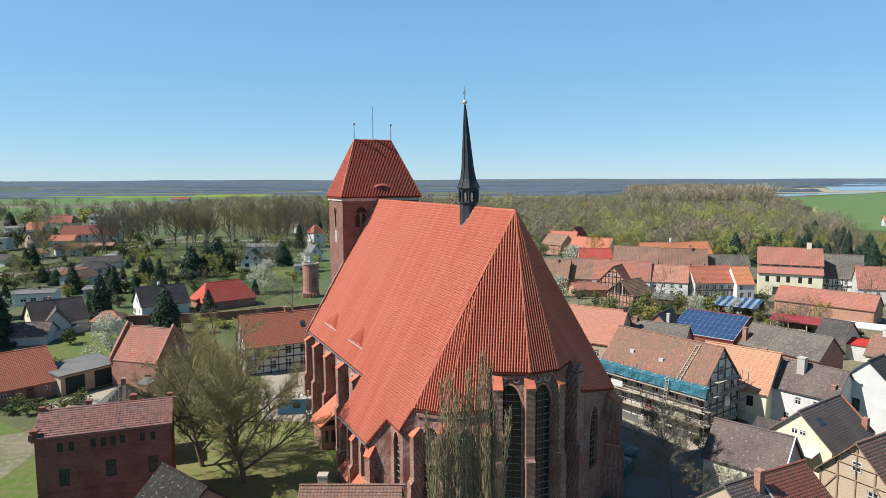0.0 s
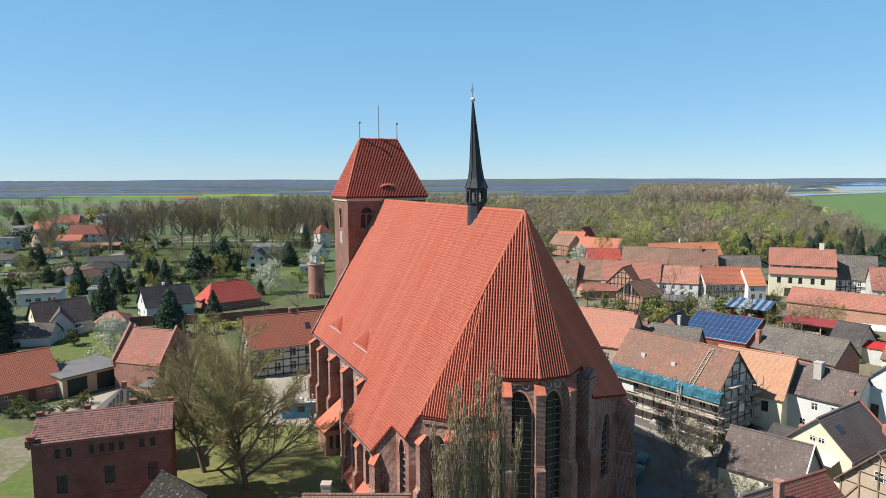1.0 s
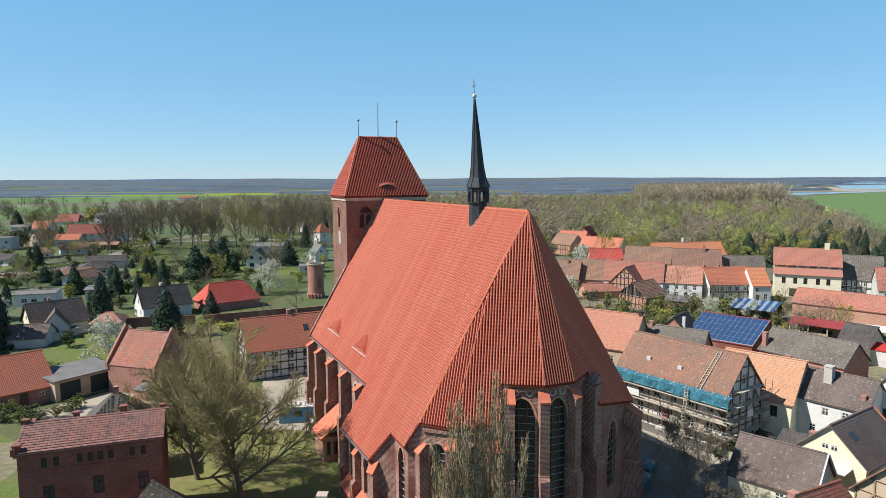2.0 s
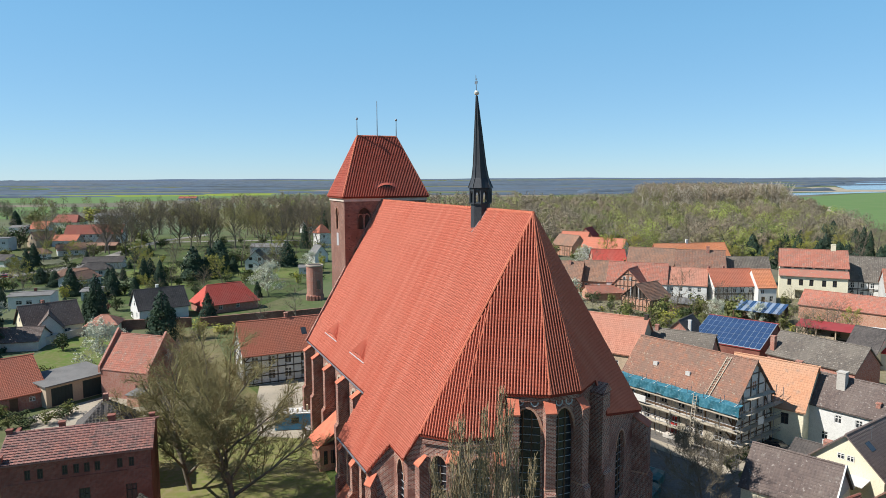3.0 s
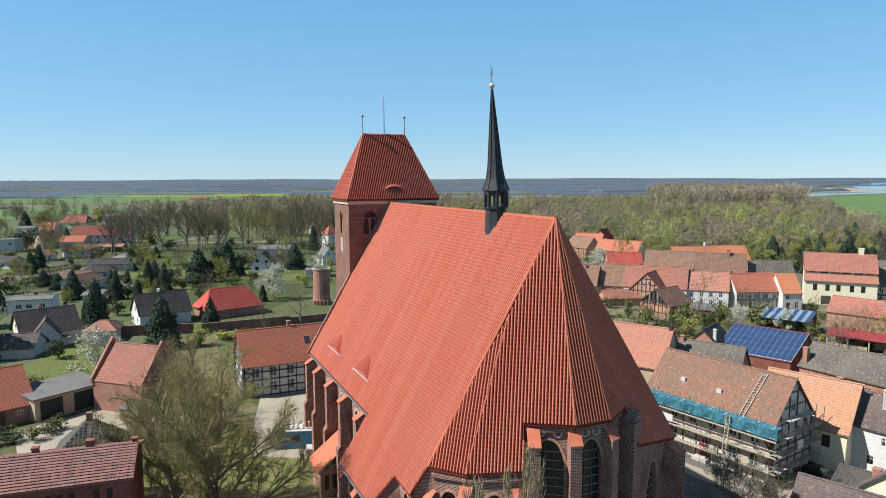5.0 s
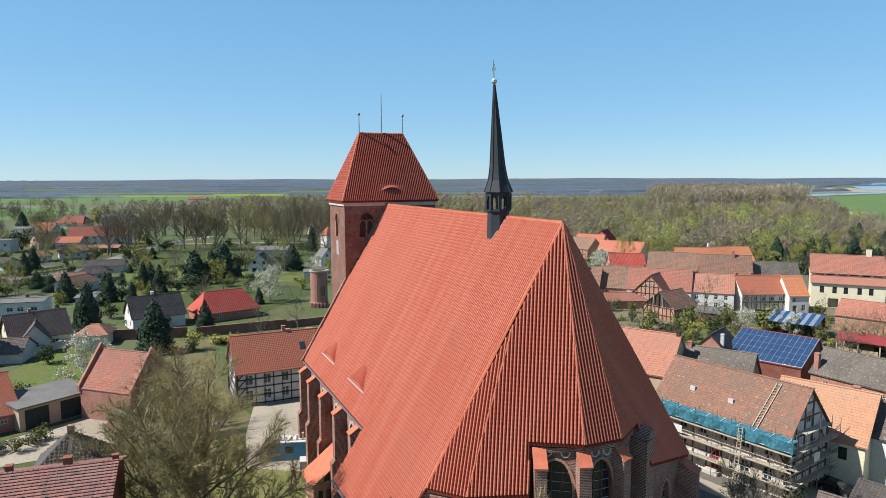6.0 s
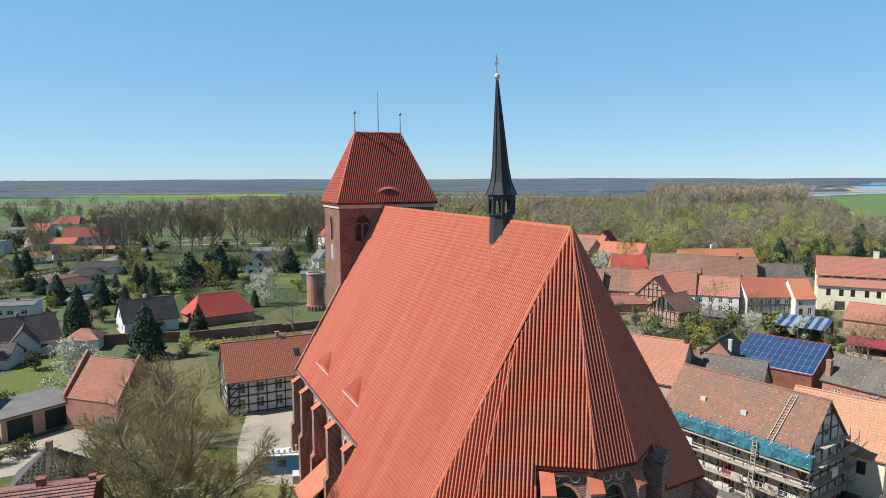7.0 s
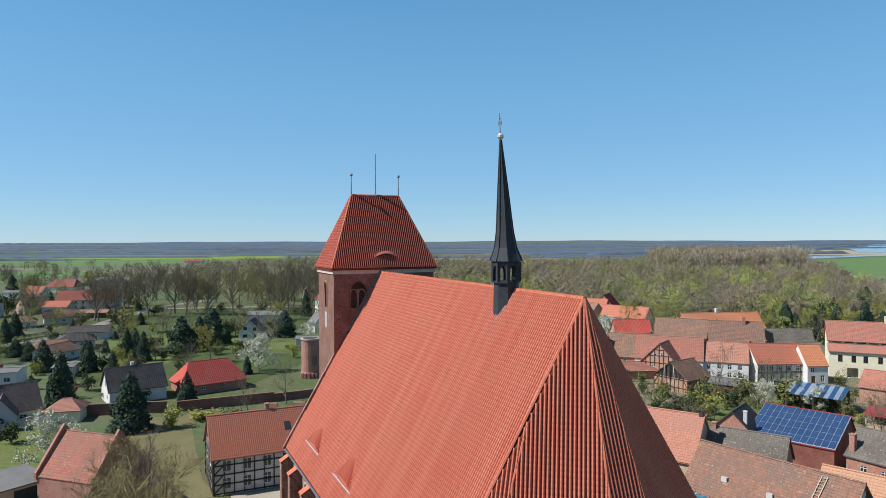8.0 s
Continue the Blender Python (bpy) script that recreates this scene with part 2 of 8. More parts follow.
# ---- mesh building ----
class Build:
    """Collects corners and faces of one part."""

    def __init__(self):
        self.v, self.f = [], []

    def poly(self, *pts):
        n = len(self.v)
        self.v += [tuple(p) for p in pts]
        self.f.append(tuple(range(n, n + len(pts))))

    def box(self, a, b):
        (x0, y0, z0), (x1, y1, z1) = a, b
        self.hexa([(x0, y0, z0), (x1, y0, z0), (x1, y1, z0), (x0, y1, z0)], [(x0, y0, z1), (x1, y0, z1), (x1, y1, z1), (x0, y1, z1)])

    def hexa(self, low, high):
        """A solid between two rings of the same number of corners (counter-clockwise seen from above)."""
        n, k = len(self.v), len(low)
        self.v += [tuple(p) for p in low] + [tuple(p) for p in high]
        self.f.append(tuple(n + i for i in reversed(range(k))))
        self.f.append(tuple(n + k + i for i in range(k)))
        for i in range(k):
            j = (i + 1) % k
            self.f.append((n + i, n + j, n + k + j, n + k + i))

    def beam(self, p, q, wide, deep=None, up=(0, 0, 1)):
        """A squared bar from p to q."""
        p, q = Vector(p), Vector(q)
        d = (q - p).normalized()
        s = d.cross(Vector(up))
        s = s.normalized() if s.length > 1e-4 else Vector((1, 0, 0))
        t = s.cross(d).normalized()
        a, b = s * wide / 2, t * (deep or wide) / 2
        self.hexa([p - a - b, p + a - b, p + a + b, p - a + b][::-1], [q - a - b, q + a - b, q + a + b, q - a + b][::-1])

    def tube(self, p, q, r0, r1, k=6, cap=True):
        p, q = Vector(p), Vector(q)
        d = (q - p).normalized()
        s = d.orthogonal().normalized()
        t = d.cross(s)
        n = len(self.v)
        for c, r in ((p, r0), (q, r1)):
            for i in range(k):
                a = 2 * math.pi * i / k
                self.v.append(tuple(c + (s * math.cos(a) + t * math.sin(a)) * r))
        for i in range(k):
            j = (i + 1) % k
            self.f.append((n + i, n + j, n + k + j, n + k + i))
        if cap:
            self.f.append(tuple(n + i for i in reversed(range(k))))
            self.f.append(tuple(n + k + i for i in range(k)))

    def ball(self, c, r, k=8):
        n = len(self.v)
        rings = k // 2
        for i in range(1, rings):
            a = math.pi * i / rings
            for j in range(k):
                b = 2 * math.pi * j / k
                self.v.append((c[0] + r * math.sin(a) * math.cos(b), c[1] + r * math.sin(a) * math.sin(b), c[2] + r * math.cos(a)))
        top = len(self.v)
        self.v += [(c[0], c[1], c[2] + r), (c[0], c[1], c[2] - r)]
        for i in range(rings - 2):
            for j in range(k):
                a, b = n + i * k + j, n + i * k + (j + 1) % k
                self.f.append((a, a + k, b + k, b))
        for j in range(k):
            self.f.append((top, n + j, n + (j + 1) % k))
            self.f.append((top + 1, n + (rings - 2) * k + (j + 1) % k, n + (rings - 2) * k + j))

    def slab(self, pts, thick):
        """A plate: pts is the upper outline, thickness goes straight down."""
        self.hexa([(x, y, z - thick) for x, y, z in pts], pts)


def mesh_of(name, v, f, material):
    me = bpy.data.meshes.new(name)
    me.from_pydata(v, [], f)
    me.materials.append(material)
    uv = me.uv_layers.new(name="UVMap")
    co = np.array(v, dtype=float)
    out = np.zeros((len(me.loops), 2))
    for p in me.polygons:
        n = p.normal
        if abs(n.z) > 0.97:
            t = Vector((1, 0, 0))
        else:
            t = Vector((-n.y, n.x, 0)).normalized()
        b = n.cross(t)
        for li, vi in zip(p.loop_indices, p.vertices):
            c = co[vi]
            out[li] = (c[0] * t.x + c[1] * t.y, c[0] * b.x + c[1] * b.y + c[2] * b.z)
    uv.data.foreach_set("uv", out.ravel())
    return me


def part(name, bm, material, parent, label="", m=None, kind=""):
    """Links a Build (or a finished mesh) as one part under a thing or part."""
    me = mesh_of(name, bm.v, bm.f, material) if isinstance(bm, Build) else bm
    ob = new(name, me)
    ob.parent = parent
    if m is not None:
        ob.matrix_basis = m
    return tagged(ob, label, kind=kind)


def thing(name, label, category, m, group="", kind=""):
    ob = new(name)
    ob.matrix_basis = m
    return tagged(ob, label, category, group, kind)


def solid(name, bm, material, label, category, m=None, group="", kind=""):
    ob = new(name, mesh_of(name, bm.v, bm.f, material))
    if m is not None:
        ob.matrix_basis = m
    return tagged(ob, label, category, group, kind)


def fast_mesh(name, v, f, material):
    """A mesh from arrays of corners and triangles or quads."""
    me = bpy.data.meshes.new(name)
    v, f = np.asarray(v, dtype=np.float32), np.asarray(f, dtype=np.int32)
    k = f.shape[1]
    me.vertices.add(len(v))
    me.vertices.foreach_set("co", v.ravel())
    me.loops.add(f.size)
    me.loops.foreach_set("vertex_index", f.ravel())
    me.polygons.add(len(f))
    me.polygons.foreach_set("loop_start", np.arange(0, f.size, k, dtype=np.int32))
    me.update(calc_edges=True)
    me.materials.append(material)
    return me


def tile_mesh(name, outline, material, pitch=0.25, row=0.36, rise=0.055, lift=0.055, flat=True, edge=None, jitter=0.006):
    """Roof tiles laid in columns up the slope over a plane outline; each tile is a small humped shell."""
    pts = [Vector(p) for p in outline]
    n = Vector((0, 0, 0))
    for i in range(len(pts)):
        n += pts[i].cross(pts[(i + 1) % len(pts)])
    n.normalize()
    if n.z < 0:
        n = -n
    up = (Vector((0, 0, 1)) - n * n.z).normalized()
    side = up.cross(n)
    q = [((p - pts[0]).dot(side), (p - pts[0]).dot(up)) for p in pts]
    s0, s1 = min(a for a, b in q), max(a for a, b in q)
    cols = max(1, round((s1 - s0) / pitch))
    wide = (s1 - s0) / cols
    S, T0, T1 = [], [], []
    for c in range(cols):
        s = s0 + (c + 0.5) * wide
        hits = []
        for i in range(len(q)):
            (a, b), (a2, b2) = q[i], q[(i + 1) % len(q)]
            if (a - s) * (a2 - s) < 0:
                hits.append(b + (b2 - b) * (s - a) / (a2 - a))
        hits.sort()
        for lo, hi in zip(hits[::2], hits[1::2]):
            t = math.floor(lo / row) * row
            while t < hi - 0.02:
                a, b = max(t, lo), min(t + row, hi)
                if b - a > 0.04:
                    S.append(s), T0.append(a), T1.append(b)
                t += row
    if not S:
        return None
    S, T0, T1 = np.array(S), np.array(T0), np.array(T1)
    r = np.random.RandomState(5)
    jit = r.uniform(-jitter, jitter, len(S))
    prof = [(-0.33, 0.0), (-0.26, rise * 0.6), (-0.10, rise), (0.10, rise), (0.26, rise * 0.6), (0.33, 0.0)] if not flat else [(-0.5, 0.0), (-0.25, rise * 0.6), (0.0, rise), (0.25, rise * 0.6), (0.5, 0.0)]
    P0 = np.array(pts[0])
    sd, upv, nn = np.array(side), np.array(up), np.array(n)
    V = []
    for end in (0, 1):
        for a, h in prof:
            tt = T0 - 0.03 if end == 0 else T1
            hh = h + (lift if end == 0 else 0.0) + jit * (1 - end)
            V.append(P0 + np.outer(S + a * wide, sd) + np.outer(tt, upv) + np.outer(hh, nn))
    V = np.stack(V, 1).reshape(-1, 3)
    k = len(prof)
    base = np.arange(len(S))[:, None] * (2 * k)
    F = np.concatenate([base + np.array([i, i + 1, i + k + 1, i + k]) for i in range(k - 1)] + [base + np.array([0, k - 2, k // 2, 1])])
    me = fast_mesh(name, V, F, material)
    if edge:
        me.materials.append(edge)
        idx = np.zeros(len(F), dtype=np.int32)
        idx[-len(S):] = 1
        me.polygons.foreach_set("material_index", idx)
    return me


def arch(width, zb, zs, za, k=6):
    """Outline of a pointed window from lower left round over the point to lower right."""
    h = width / 2
    left = []
    for i in range(k + 1):
        a = i / k
        left.append((-h * (1 - a ** 1.7) if a > 0 else -h, zs + (za - zs) * math.sin(a * math.pi / 2)))
    left[-1] = (0.0, za)
    return [(-h, zb)] + left + [(-x, z) for x, z in left[-2::-1]] + [(h, zb)]


def wall_piece(b, p0, p1, z0, zt0, zt1, hole=None, deep=0.5, at=0.5):
    """One wall facet from p0 to p1, seen from its right side, up to sloping top zt0..zt1, with a pointed opening. Returns the frame of the opening."""
    p0, p1 = Vector((*p0, 0)), Vector((*p1, 0))
    L = (p1 - p0).length
    d = (p1 - p0) / L
    inn = Vector((-d.y, d.x, 0))

    def P(s, z, o=0.0):
        return tuple(p0 + d * s + inn * o + Vector((0, 0, z)))

    def top(s):
        return zt0 + (zt1 - zt0) * s / L
    if not hole:
        b.poly(P(0, z0), P(L, z0), P(L, top(L)), P(0, top(0)))
        return P, 0, L
    c = L * at
    o = [(c + s, z) for s, z in hole]
    sl, sr, zb = o[0][0], o[-1][0], o[0][1]
    b.poly(P(0, z0), P(sl, z0), P(sl, top(sl)), P(0, top(0)))
    b.poly(P(sr, z0), P(L, z0), P(L, top(L)), P(sr, top(sr)))
    b.poly(P(sl, z0), P(sr, z0), P(sr, zb), P(sl, zb))
    for (a, za), (a2, z2) in zip(o[1:-1], o[2:-1]):
        b.poly(P(a, za), P(a2, z2), P(a2, top(a2)), P(a, top(a)))
    for (a, za), (a2, z2) in zip(o, o[1:] + o[:1]):
        b.poly(P(a, za), P(a, za, deep), P(a2, z2, deep), P(a2, z2))
    return P, c, L


def gothic_window(parent, P, c, hole, deep, lights=3, step=0.75, label="tall pointed window with pale bars and dark leaded glass"):
    """Glass and bars in an opening that wall_piece cut."""
    g = Build()
    g.poly(*[P(c + s, z, deep * 0.8) for s, z in hole])
    win = part("window", g, M_GLASS, parent, label)
    half, zb = hole[-1][0], hole[0][1]

    def zmax(s):
        best = zb
        for (a, za), (a2, z2) in zip(hole[1:], hole[2:]):
            if min(a, a2) <= s <= max(a, a2) and abs(a2 - a) > 1e-6:
                best = max(best, za + (z2 - za) * (s - a) / (a2 - a))
        return best
    for i in range(1, lights):
        t = Build()
        s = -half + 2 * half * i / lights
        t.beam(P(c + s, zb, deep * 0.72), P(c + s, zmax(s), deep * 0.72), 0.10, 0.14, up=(1, 0.3, 0))
        part("mullion", t, M_TIMBER_B, win)
    z = zb + step
    za = max(zz for s, zz in hole)
    while z < za - 0.4:
        w = half
        while w > 0.1 and zmax(w) < z and zmax(-w) < z:
            w -= 0.05
        t = Build()
        t.beam(P(c - w, z, deep * 0.70), P(c + w, z, deep * 0.70), 0.05, 0.05)
        part("saddle_bar", t, M_LEAD, win)
        z += step
    return win


def panel(b, P, s0, s1, z0, z1, holes, deep):
    """A rectangular wall with rectangular openings that have reveals."""
    xs = sorted({s0, s1, *[h[0] for h in holes], *[h[0] + h[2] for h in holes]})
    zs = sorted({z0, z1, *[h[1] for h in holes], *[h[1] + h[3] for h in holes]})
    for i in range(len(xs) - 1):
        for j in range(len(zs) - 1):
            cx, cz = (xs[i] + xs[i + 1]) / 2, (zs[j] + zs[j + 1]) / 2
            if any(h[0] < cx < h[0] + h[2] and h[1] < cz < h[1] + h[3] for h in holes):
                continue
            b.poly(P(xs[i], zs[j]), P(xs[i + 1], zs[j]), P(xs[i + 1], zs[j + 1]), P(xs[i], zs[j + 1]))
    for a, z, w, h in holes:
        ring = [(a, z), (a + w, z), (a + w, z + h), (a, z + h)]
        for (c, d), (c2, d2) in zip(ring, ring[1:] + ring[:1]):
            b.poly(P(c, d), P(c, d, deep), P(c2, d2, deep), P(c2, d2))


def small_window(parent, P, a, z, w, h, deep, frame=None, cross=True):
    f = Build()
    t = 0.09
    ring = [(a, z), (a + w, z), (a + w, z + h), (a, z + h)]
    inner = [(a + t, z + t), (a + w - t, z + t), (a + w - t, z + h - t), (a + t, z + h - t)]
    for r, o in ((ring, 0.3), (inner, 0.3), (inner, 1.0), (ring, 1.0)):
        f.v += [P(s, zz, deep * o) for s, zz in r]
    for k in range(4):
        for i in range(4):
            i2, k2 = (i + 1) % 4, (k + 1) % 4
            f.f.append((4 * k + i, 4 * k + i2, 4 * k2 + i2, 4 * k2 + i))
    win = part("window", f, frame or M_WHITE, parent)
    if cross:
        for s0, z0, s1, z1 in ((a + w / 2 - t / 2, z + t, a + w / 2 + t / 2, z + h - t), (a + t, z + h * 0.62, a + w - t, z + h * 0.62 + t * 0.8)):
            f = Build()
            o = (0.3, 0.9) if z1 - z0 > s1 - s0 else (0.33, 0.87)
            f.hexa([P(s0, z0, deep * o[1]), P(s1, z0, deep * o[1]), P(s1, z1, deep * o[1]), P(s0, z1, deep * o[1])], [P(s0, z0, deep * o[0]), P(s1, z0, deep * o[0]), P(s1, z1, deep * o[0]), P(s0, z1, deep * o[0])])
            part("glazing_bar", f, frame or M_WHITE, win)
    g = Build()
    g.poly(P(a, z, deep * 0.7), P(a + w, z, deep * 0.7), P(a + w, z + h, deep * 0.7), P(a, z + h, deep * 0.7))
    part("pane", g, M_GLASS, win)
    return win


FOOT = []


def clear(x, y, gap=2.0):
    """Whether a spot lies outside every house, with a gap."""
    for (ax, ay), c, s, L, w in FOOT:
        u, v = (x - ax) * c + (y - ay) * s, (y - ay) * c - (x - ax) * s
        if -gap < u < L + gap and abs(v) < w + gap:
            return False
    return True


def house(name, label, A, ang, L, hr, w, he, roof, wall, over=0.35, tile=(0.5, 0.42), wins=(), chims=(), doors=(), timber=None, joined=True, category="house", gable=None, frame=None, group="", hip=0.0, wl=None, hel=None, door_mat=None, edge=None):
    """A house whose ridge runs from above A at the angle ang for L metres. w: half depth, he: eaves' height. wins: (wall, along, sill, width, height),
    wall r or l for the long sides, a or b for the gables; timber: beams' material. wl, hel: half depth and eaves on the l side where they differ."""
    root = thing(name, label, category, pose(A[0], A[1], 0, 0, 0, ang), group)
    FOOT.append((A, math.cos(radians(ang)), math.sin(radians(ang)), L, max(w, wl or w)))
    wl, hel = wl or w, hel if hel is not None else he
    D = 0.16

    def PR(s, z, o=0.0):
        return (s, -w + o, z)

    def PL(s, z, o=0.0):
        return (L - s, wl - o, z)

    def PA(s, z, o=0.0):
        return (o, -s, z)

    def PB(s, z, o=0.0):
        return (L - o, s, z)
    spans = {"r": (PR, 0, L, he), "l": (PL, 0, L, hel), "a": (PA, -wl, w, min(he, hel)), "b": (PB, -w, wl, min(he, hel))}
    b = Build()
    for key, (P, s0, s1, top) in spans.items():
        holes = [(o[1], o[2], o[3], o[4]) for o in (*wins, *doors) if o[0] == key and o[2] + o[4] < top]
        panel(b, P, s0, s1, 0.0, top, holes, D)
    drop = 0.10
    gab = Build() if gable else b
    low = min(he, hel)
    for x, flip in ((0.0, 1), (L, -1)):
        top = hr - drop
        if hip:
            continue
        ring = [(x, -w, low), (x, -w, he), (x, 0, top), (x, wl, hel), (x, wl, low)]
        ring = [p for i, p in enumerate(ring) if i == 0 or p != ring[i - 1]]
        gab.poly(*(ring if flip < 0 else ring[::-1]))
    if gable and not hip:
        part("gable", gab, gable, root)
    part("wall", b, wall, root)
    for o in wins:
        P, s0, s1, top = spans[o[0]]
        deep = D if o[2] + o[4] < top else -0.05
        small_window(root, P, o[1], o[2], o[3], o[4], deep, frame)
    for o in doors:
        P = spans[o[0]][0]
        g = Build()
        g.hexa([P(o[1], o[2], D * 0.9), P(o[1] + o[3], o[2], D * 0.9), P(o[1] + o[3], o[2], D * 0.6), P(o[1], o[2], D * 0.6)][::-1], [P(o[1], o[2] + o[4], D * 0.9), P(o[1] + o[3], o[2] + o[4], D * 0.9), P(o[1] + o[3], o[2] + o[4], D * 0.6), P(o[1], o[2] + o[4], D * 0.6)][::-1])
        part("door", g, door_mat or M_TIMBER_B, root)
    # roof planes with overhang
    for sgn, ww, ee in ((-1, w, he), (1, wl, hel)):
        sl = (hr - ee) / ww
        yo, zo = ww + over, ee - over * sl
        if hip:
            pts = [(-over, sgn * yo, zo), (L + over, sgn * yo, zo), (L - hip, 0, hr), (hip, 0, hr)]
        else:
            pts = [(-over, sgn * yo, zo), (L + over, sgn * yo, zo), (L + over, 0, hr), (-over, 0, hr)]
        if sgn > 0:
            pts = [pts[1], pts[0], pts[3], pts[2]]
        r = Build()
        r.slab(pts, 0.14)
        slab = part("roof", r, roof, root)
        if tile:
            up = [(x, y, z + 0.01) for x, y, z in pts]
            tm = tile_mesh("roof_tiles", up, roof, min(tile[0], 0.36 if A[1] < 175 else 0.5), min(tile[1], 0.40 if A[1] < 175 else 0.5), rise=0.022, lift=0.10 if edge else 0.045, edge=edge)
            part("roof_tiles", tm, roof, slab, kind="stuff")
    if hip:
        sl = (hr - he) / w
        zo = he - over * sl
        for pts in ([(-over, w + over, zo), (-over, -w - over, zo), (hip, 0, hr)], [(L + over, -w - over, zo), (L + over, w + over, zo), (L - hip, 0, hr)]):
            r = Build()
            r.slab(pts, 0.14)
            slab = part("roof", r, roof, root)
            if tile:
                part("roof_tiles", tile_mesh("roof_tiles", [(x, y, z + 0.01) for x, y, z in pts], roof, tile[0], tile[1]), roof, slab, kind="stuff")
    r = Build()
    x = (hip or -over)
    while x < L + over - (hip + over if hip else 0) - 0.05:
        r.tube((x, 0, hr + 0.02), (x + 0.42, 0, hr + 0.045), 0.13, 0.15, 6)
        x += 0.4
    part("ridge_tiles", r, roof, root)
    for s, y, top, cw, mat in chims:
        c = Build()
        zb = hr - abs(y) * (hr - he) / w - 0.6
        c.box((s - cw / 2, y - cw / 2, zb), (s + cw / 2, y + cw / 2, top - 0.15))
        c.box((s - cw / 2 - 0.06, y - cw / 2 - 0.06, top - 0.15), (s + cw / 2 + 0.06, y + cw / 2 + 0.06, top))
        part("chimney", c, mat, root)
    if timber:
        keys, mat, zs, step = timber
        beams = []
        for key in keys:
            P, s0, s1, top = spans[key]
            o = -0.02
            for z in zs:
                if z < top:
                    beams.append((P(s0, z, o), P(s1, z, o)))
            k = max(2, round((s1 - s0) / step))
            for i in range(k + 1):
                s = s0 + 0.1 + (s1 - s0 - 0.2) * i / k
                bars = [z for o2 in wins if o2[0] == key and o2[1] - 0.1 < s < o2[1] + o2[3] + 0.1 for z in (o2[2], o2[2] + o2[4])]
                cuts = [0.1] + sorted(bars) + [top]
                for lo, hi in zip(cuts[::2], cuts[1::2]):
                    beams.append((P(s, lo, o), P(s, hi, o)))
            for i in (0, k - 1):
                s, s2 = s0 + (s1 - s0) * i / k, s0 + (s1 - s0) * (i + 1) / k
                for zl, zh in zip(zs[:-1], zs[1:]):
                    beams.append((P(s if i else s2, zh, o), P(s2 if i else s, zl, o)))
            if key in "ab" and not hip:
                for fz in (0.33, 0.66):
                    ha = (s1 - s0) / 2 * (1 - fz)
                    mid = (s0 + s1) / 2
                    beams.append((P(mid - ha, top + (hr - top) * fz, o), P(mid + ha, top + (hr - top) * fz, o)))
                for i in range(1, k):
                    s = s0 + (s1 - s0) * i / k
                    zt = top + (hr - top) * (1 - abs(s - (s0 + s1) / 2) / ((s1 - s0) / 2)) - 0.1
                    beams.append((P(s, top, o), P(s, zt, o)))
        if joined:
            t = Build()
            for p, q in beams:
                t.beam(p, q, 0.17, 0.17, up=(0.3, 1, 0.2))
            part("timber_frame", t, mat, root)
        else:
            for p, q in beams:
                t = Build()
                t.beam(p, q, 0.17, 0.17, up=(0.3, 1, 0.2))
                part("beam", t, mat, root)
    return root


# ---- ground ----
def ground_height(x, y):
    d = math.hypot(x, y)
    return 0.0 if d < 2600 else 21.0 * min(1.0, ((d - 2600) / 2000)) ** 1.3


m, nt, p = shader("ground", 0.95, 0.1)
near = mixed(nt, noisy(nt, 0.05, 0.4, 0.6, 6.0), rgba((0.060, 0.086, 0.024)), rgba((0.098, 0.090, 0.045)))
near = mixed(nt, noisy(nt, 0.5, 0.5, 0.75, 6.0), near, rgba((0.14, 0.12, 0.065)))
far = mixed(nt, noisy(nt, 0.0035, 0.45, 0.58, 3.0), rgba((0.085, 0.115, 0.055)), rgba((0.125, 0.115, 0.085)))
nt.links.new(mixed(nt, noisy(nt, 0.004, 0.4, 0.5, 2.0), near, far), p.inputs["Base Color"])
bump(nt, p, noisy(nt, 1.5, 0.3, 0.7), 0.5, 0.1)
M_GROUND = m


def disc():
    b = Build()
    radii = [0, 120, 400, 1000, 1800, 2600, 3200, 3800, 4400, 4850]
    k = 64
    for r in radii:
        for i in range(k):
            a = 2 * math.pi * i / k
            x, y = r * math.cos(a), r * math.sin(a)
            b.v.append((x, y, ground_height(x, y)))
    for j in range(len(radii) - 1):
        for i in range(k):
            i2 = (i + 1) % k
            b.f.append((j * k + i, (j + 1) * k + i, (j + 1) * k + i2, j * k + i2))
    return b


solid("ground", disc(), M_GROUND, "flat grassy plain with gardens and bare soil", "ground", kind="structure")


def patch(name, pts, material, label, category, z=0.03):
    b = Build()
    b.poly(*[(x, y, z + (ground_height(x, y) if math.hypot(x, y) > 2600 else 0)) for x, y in pts])
    return solid(name, b, material, label, category, kind="structure")


M_YARD = plain("garden_soil", (0.17, 0.145, 0.095), (0.12, 0.12, 0.055), (0.24, 0.21, 0.15), 0.12, 1.0, 0.95, 0.1)
M_GARDEN = plain("garden_grass", (0.050, 0.080, 0.022), (0.074, 0.080, 0.034), (0.05, 0.065, 0.025), 0.09, 0.6, 0.95, 0.1)
M_LAWN = plain("lawn", (0.078, 0.125, 0.024), (0.108, 0.120, 0.038), (0.16, 0.14, 0.075), 0.22, 1.0, 0.95, 0.1)
M_LAWN_DRY = plain("dry_lawn", (0.120, 0.145, 0.036), (0.150, 0.140, 0.052), (0.20, 0.16, 0.095), 0.25, 1.2, 0.95, 0.1)
M_ORCHARD = plain("orchard_ground", (0.120, 0.112, 0.050), (0.155, 0.125, 0.070), (0.105, 0.115, 0.040), 0.20, 1.0, 0.95, 0.1)
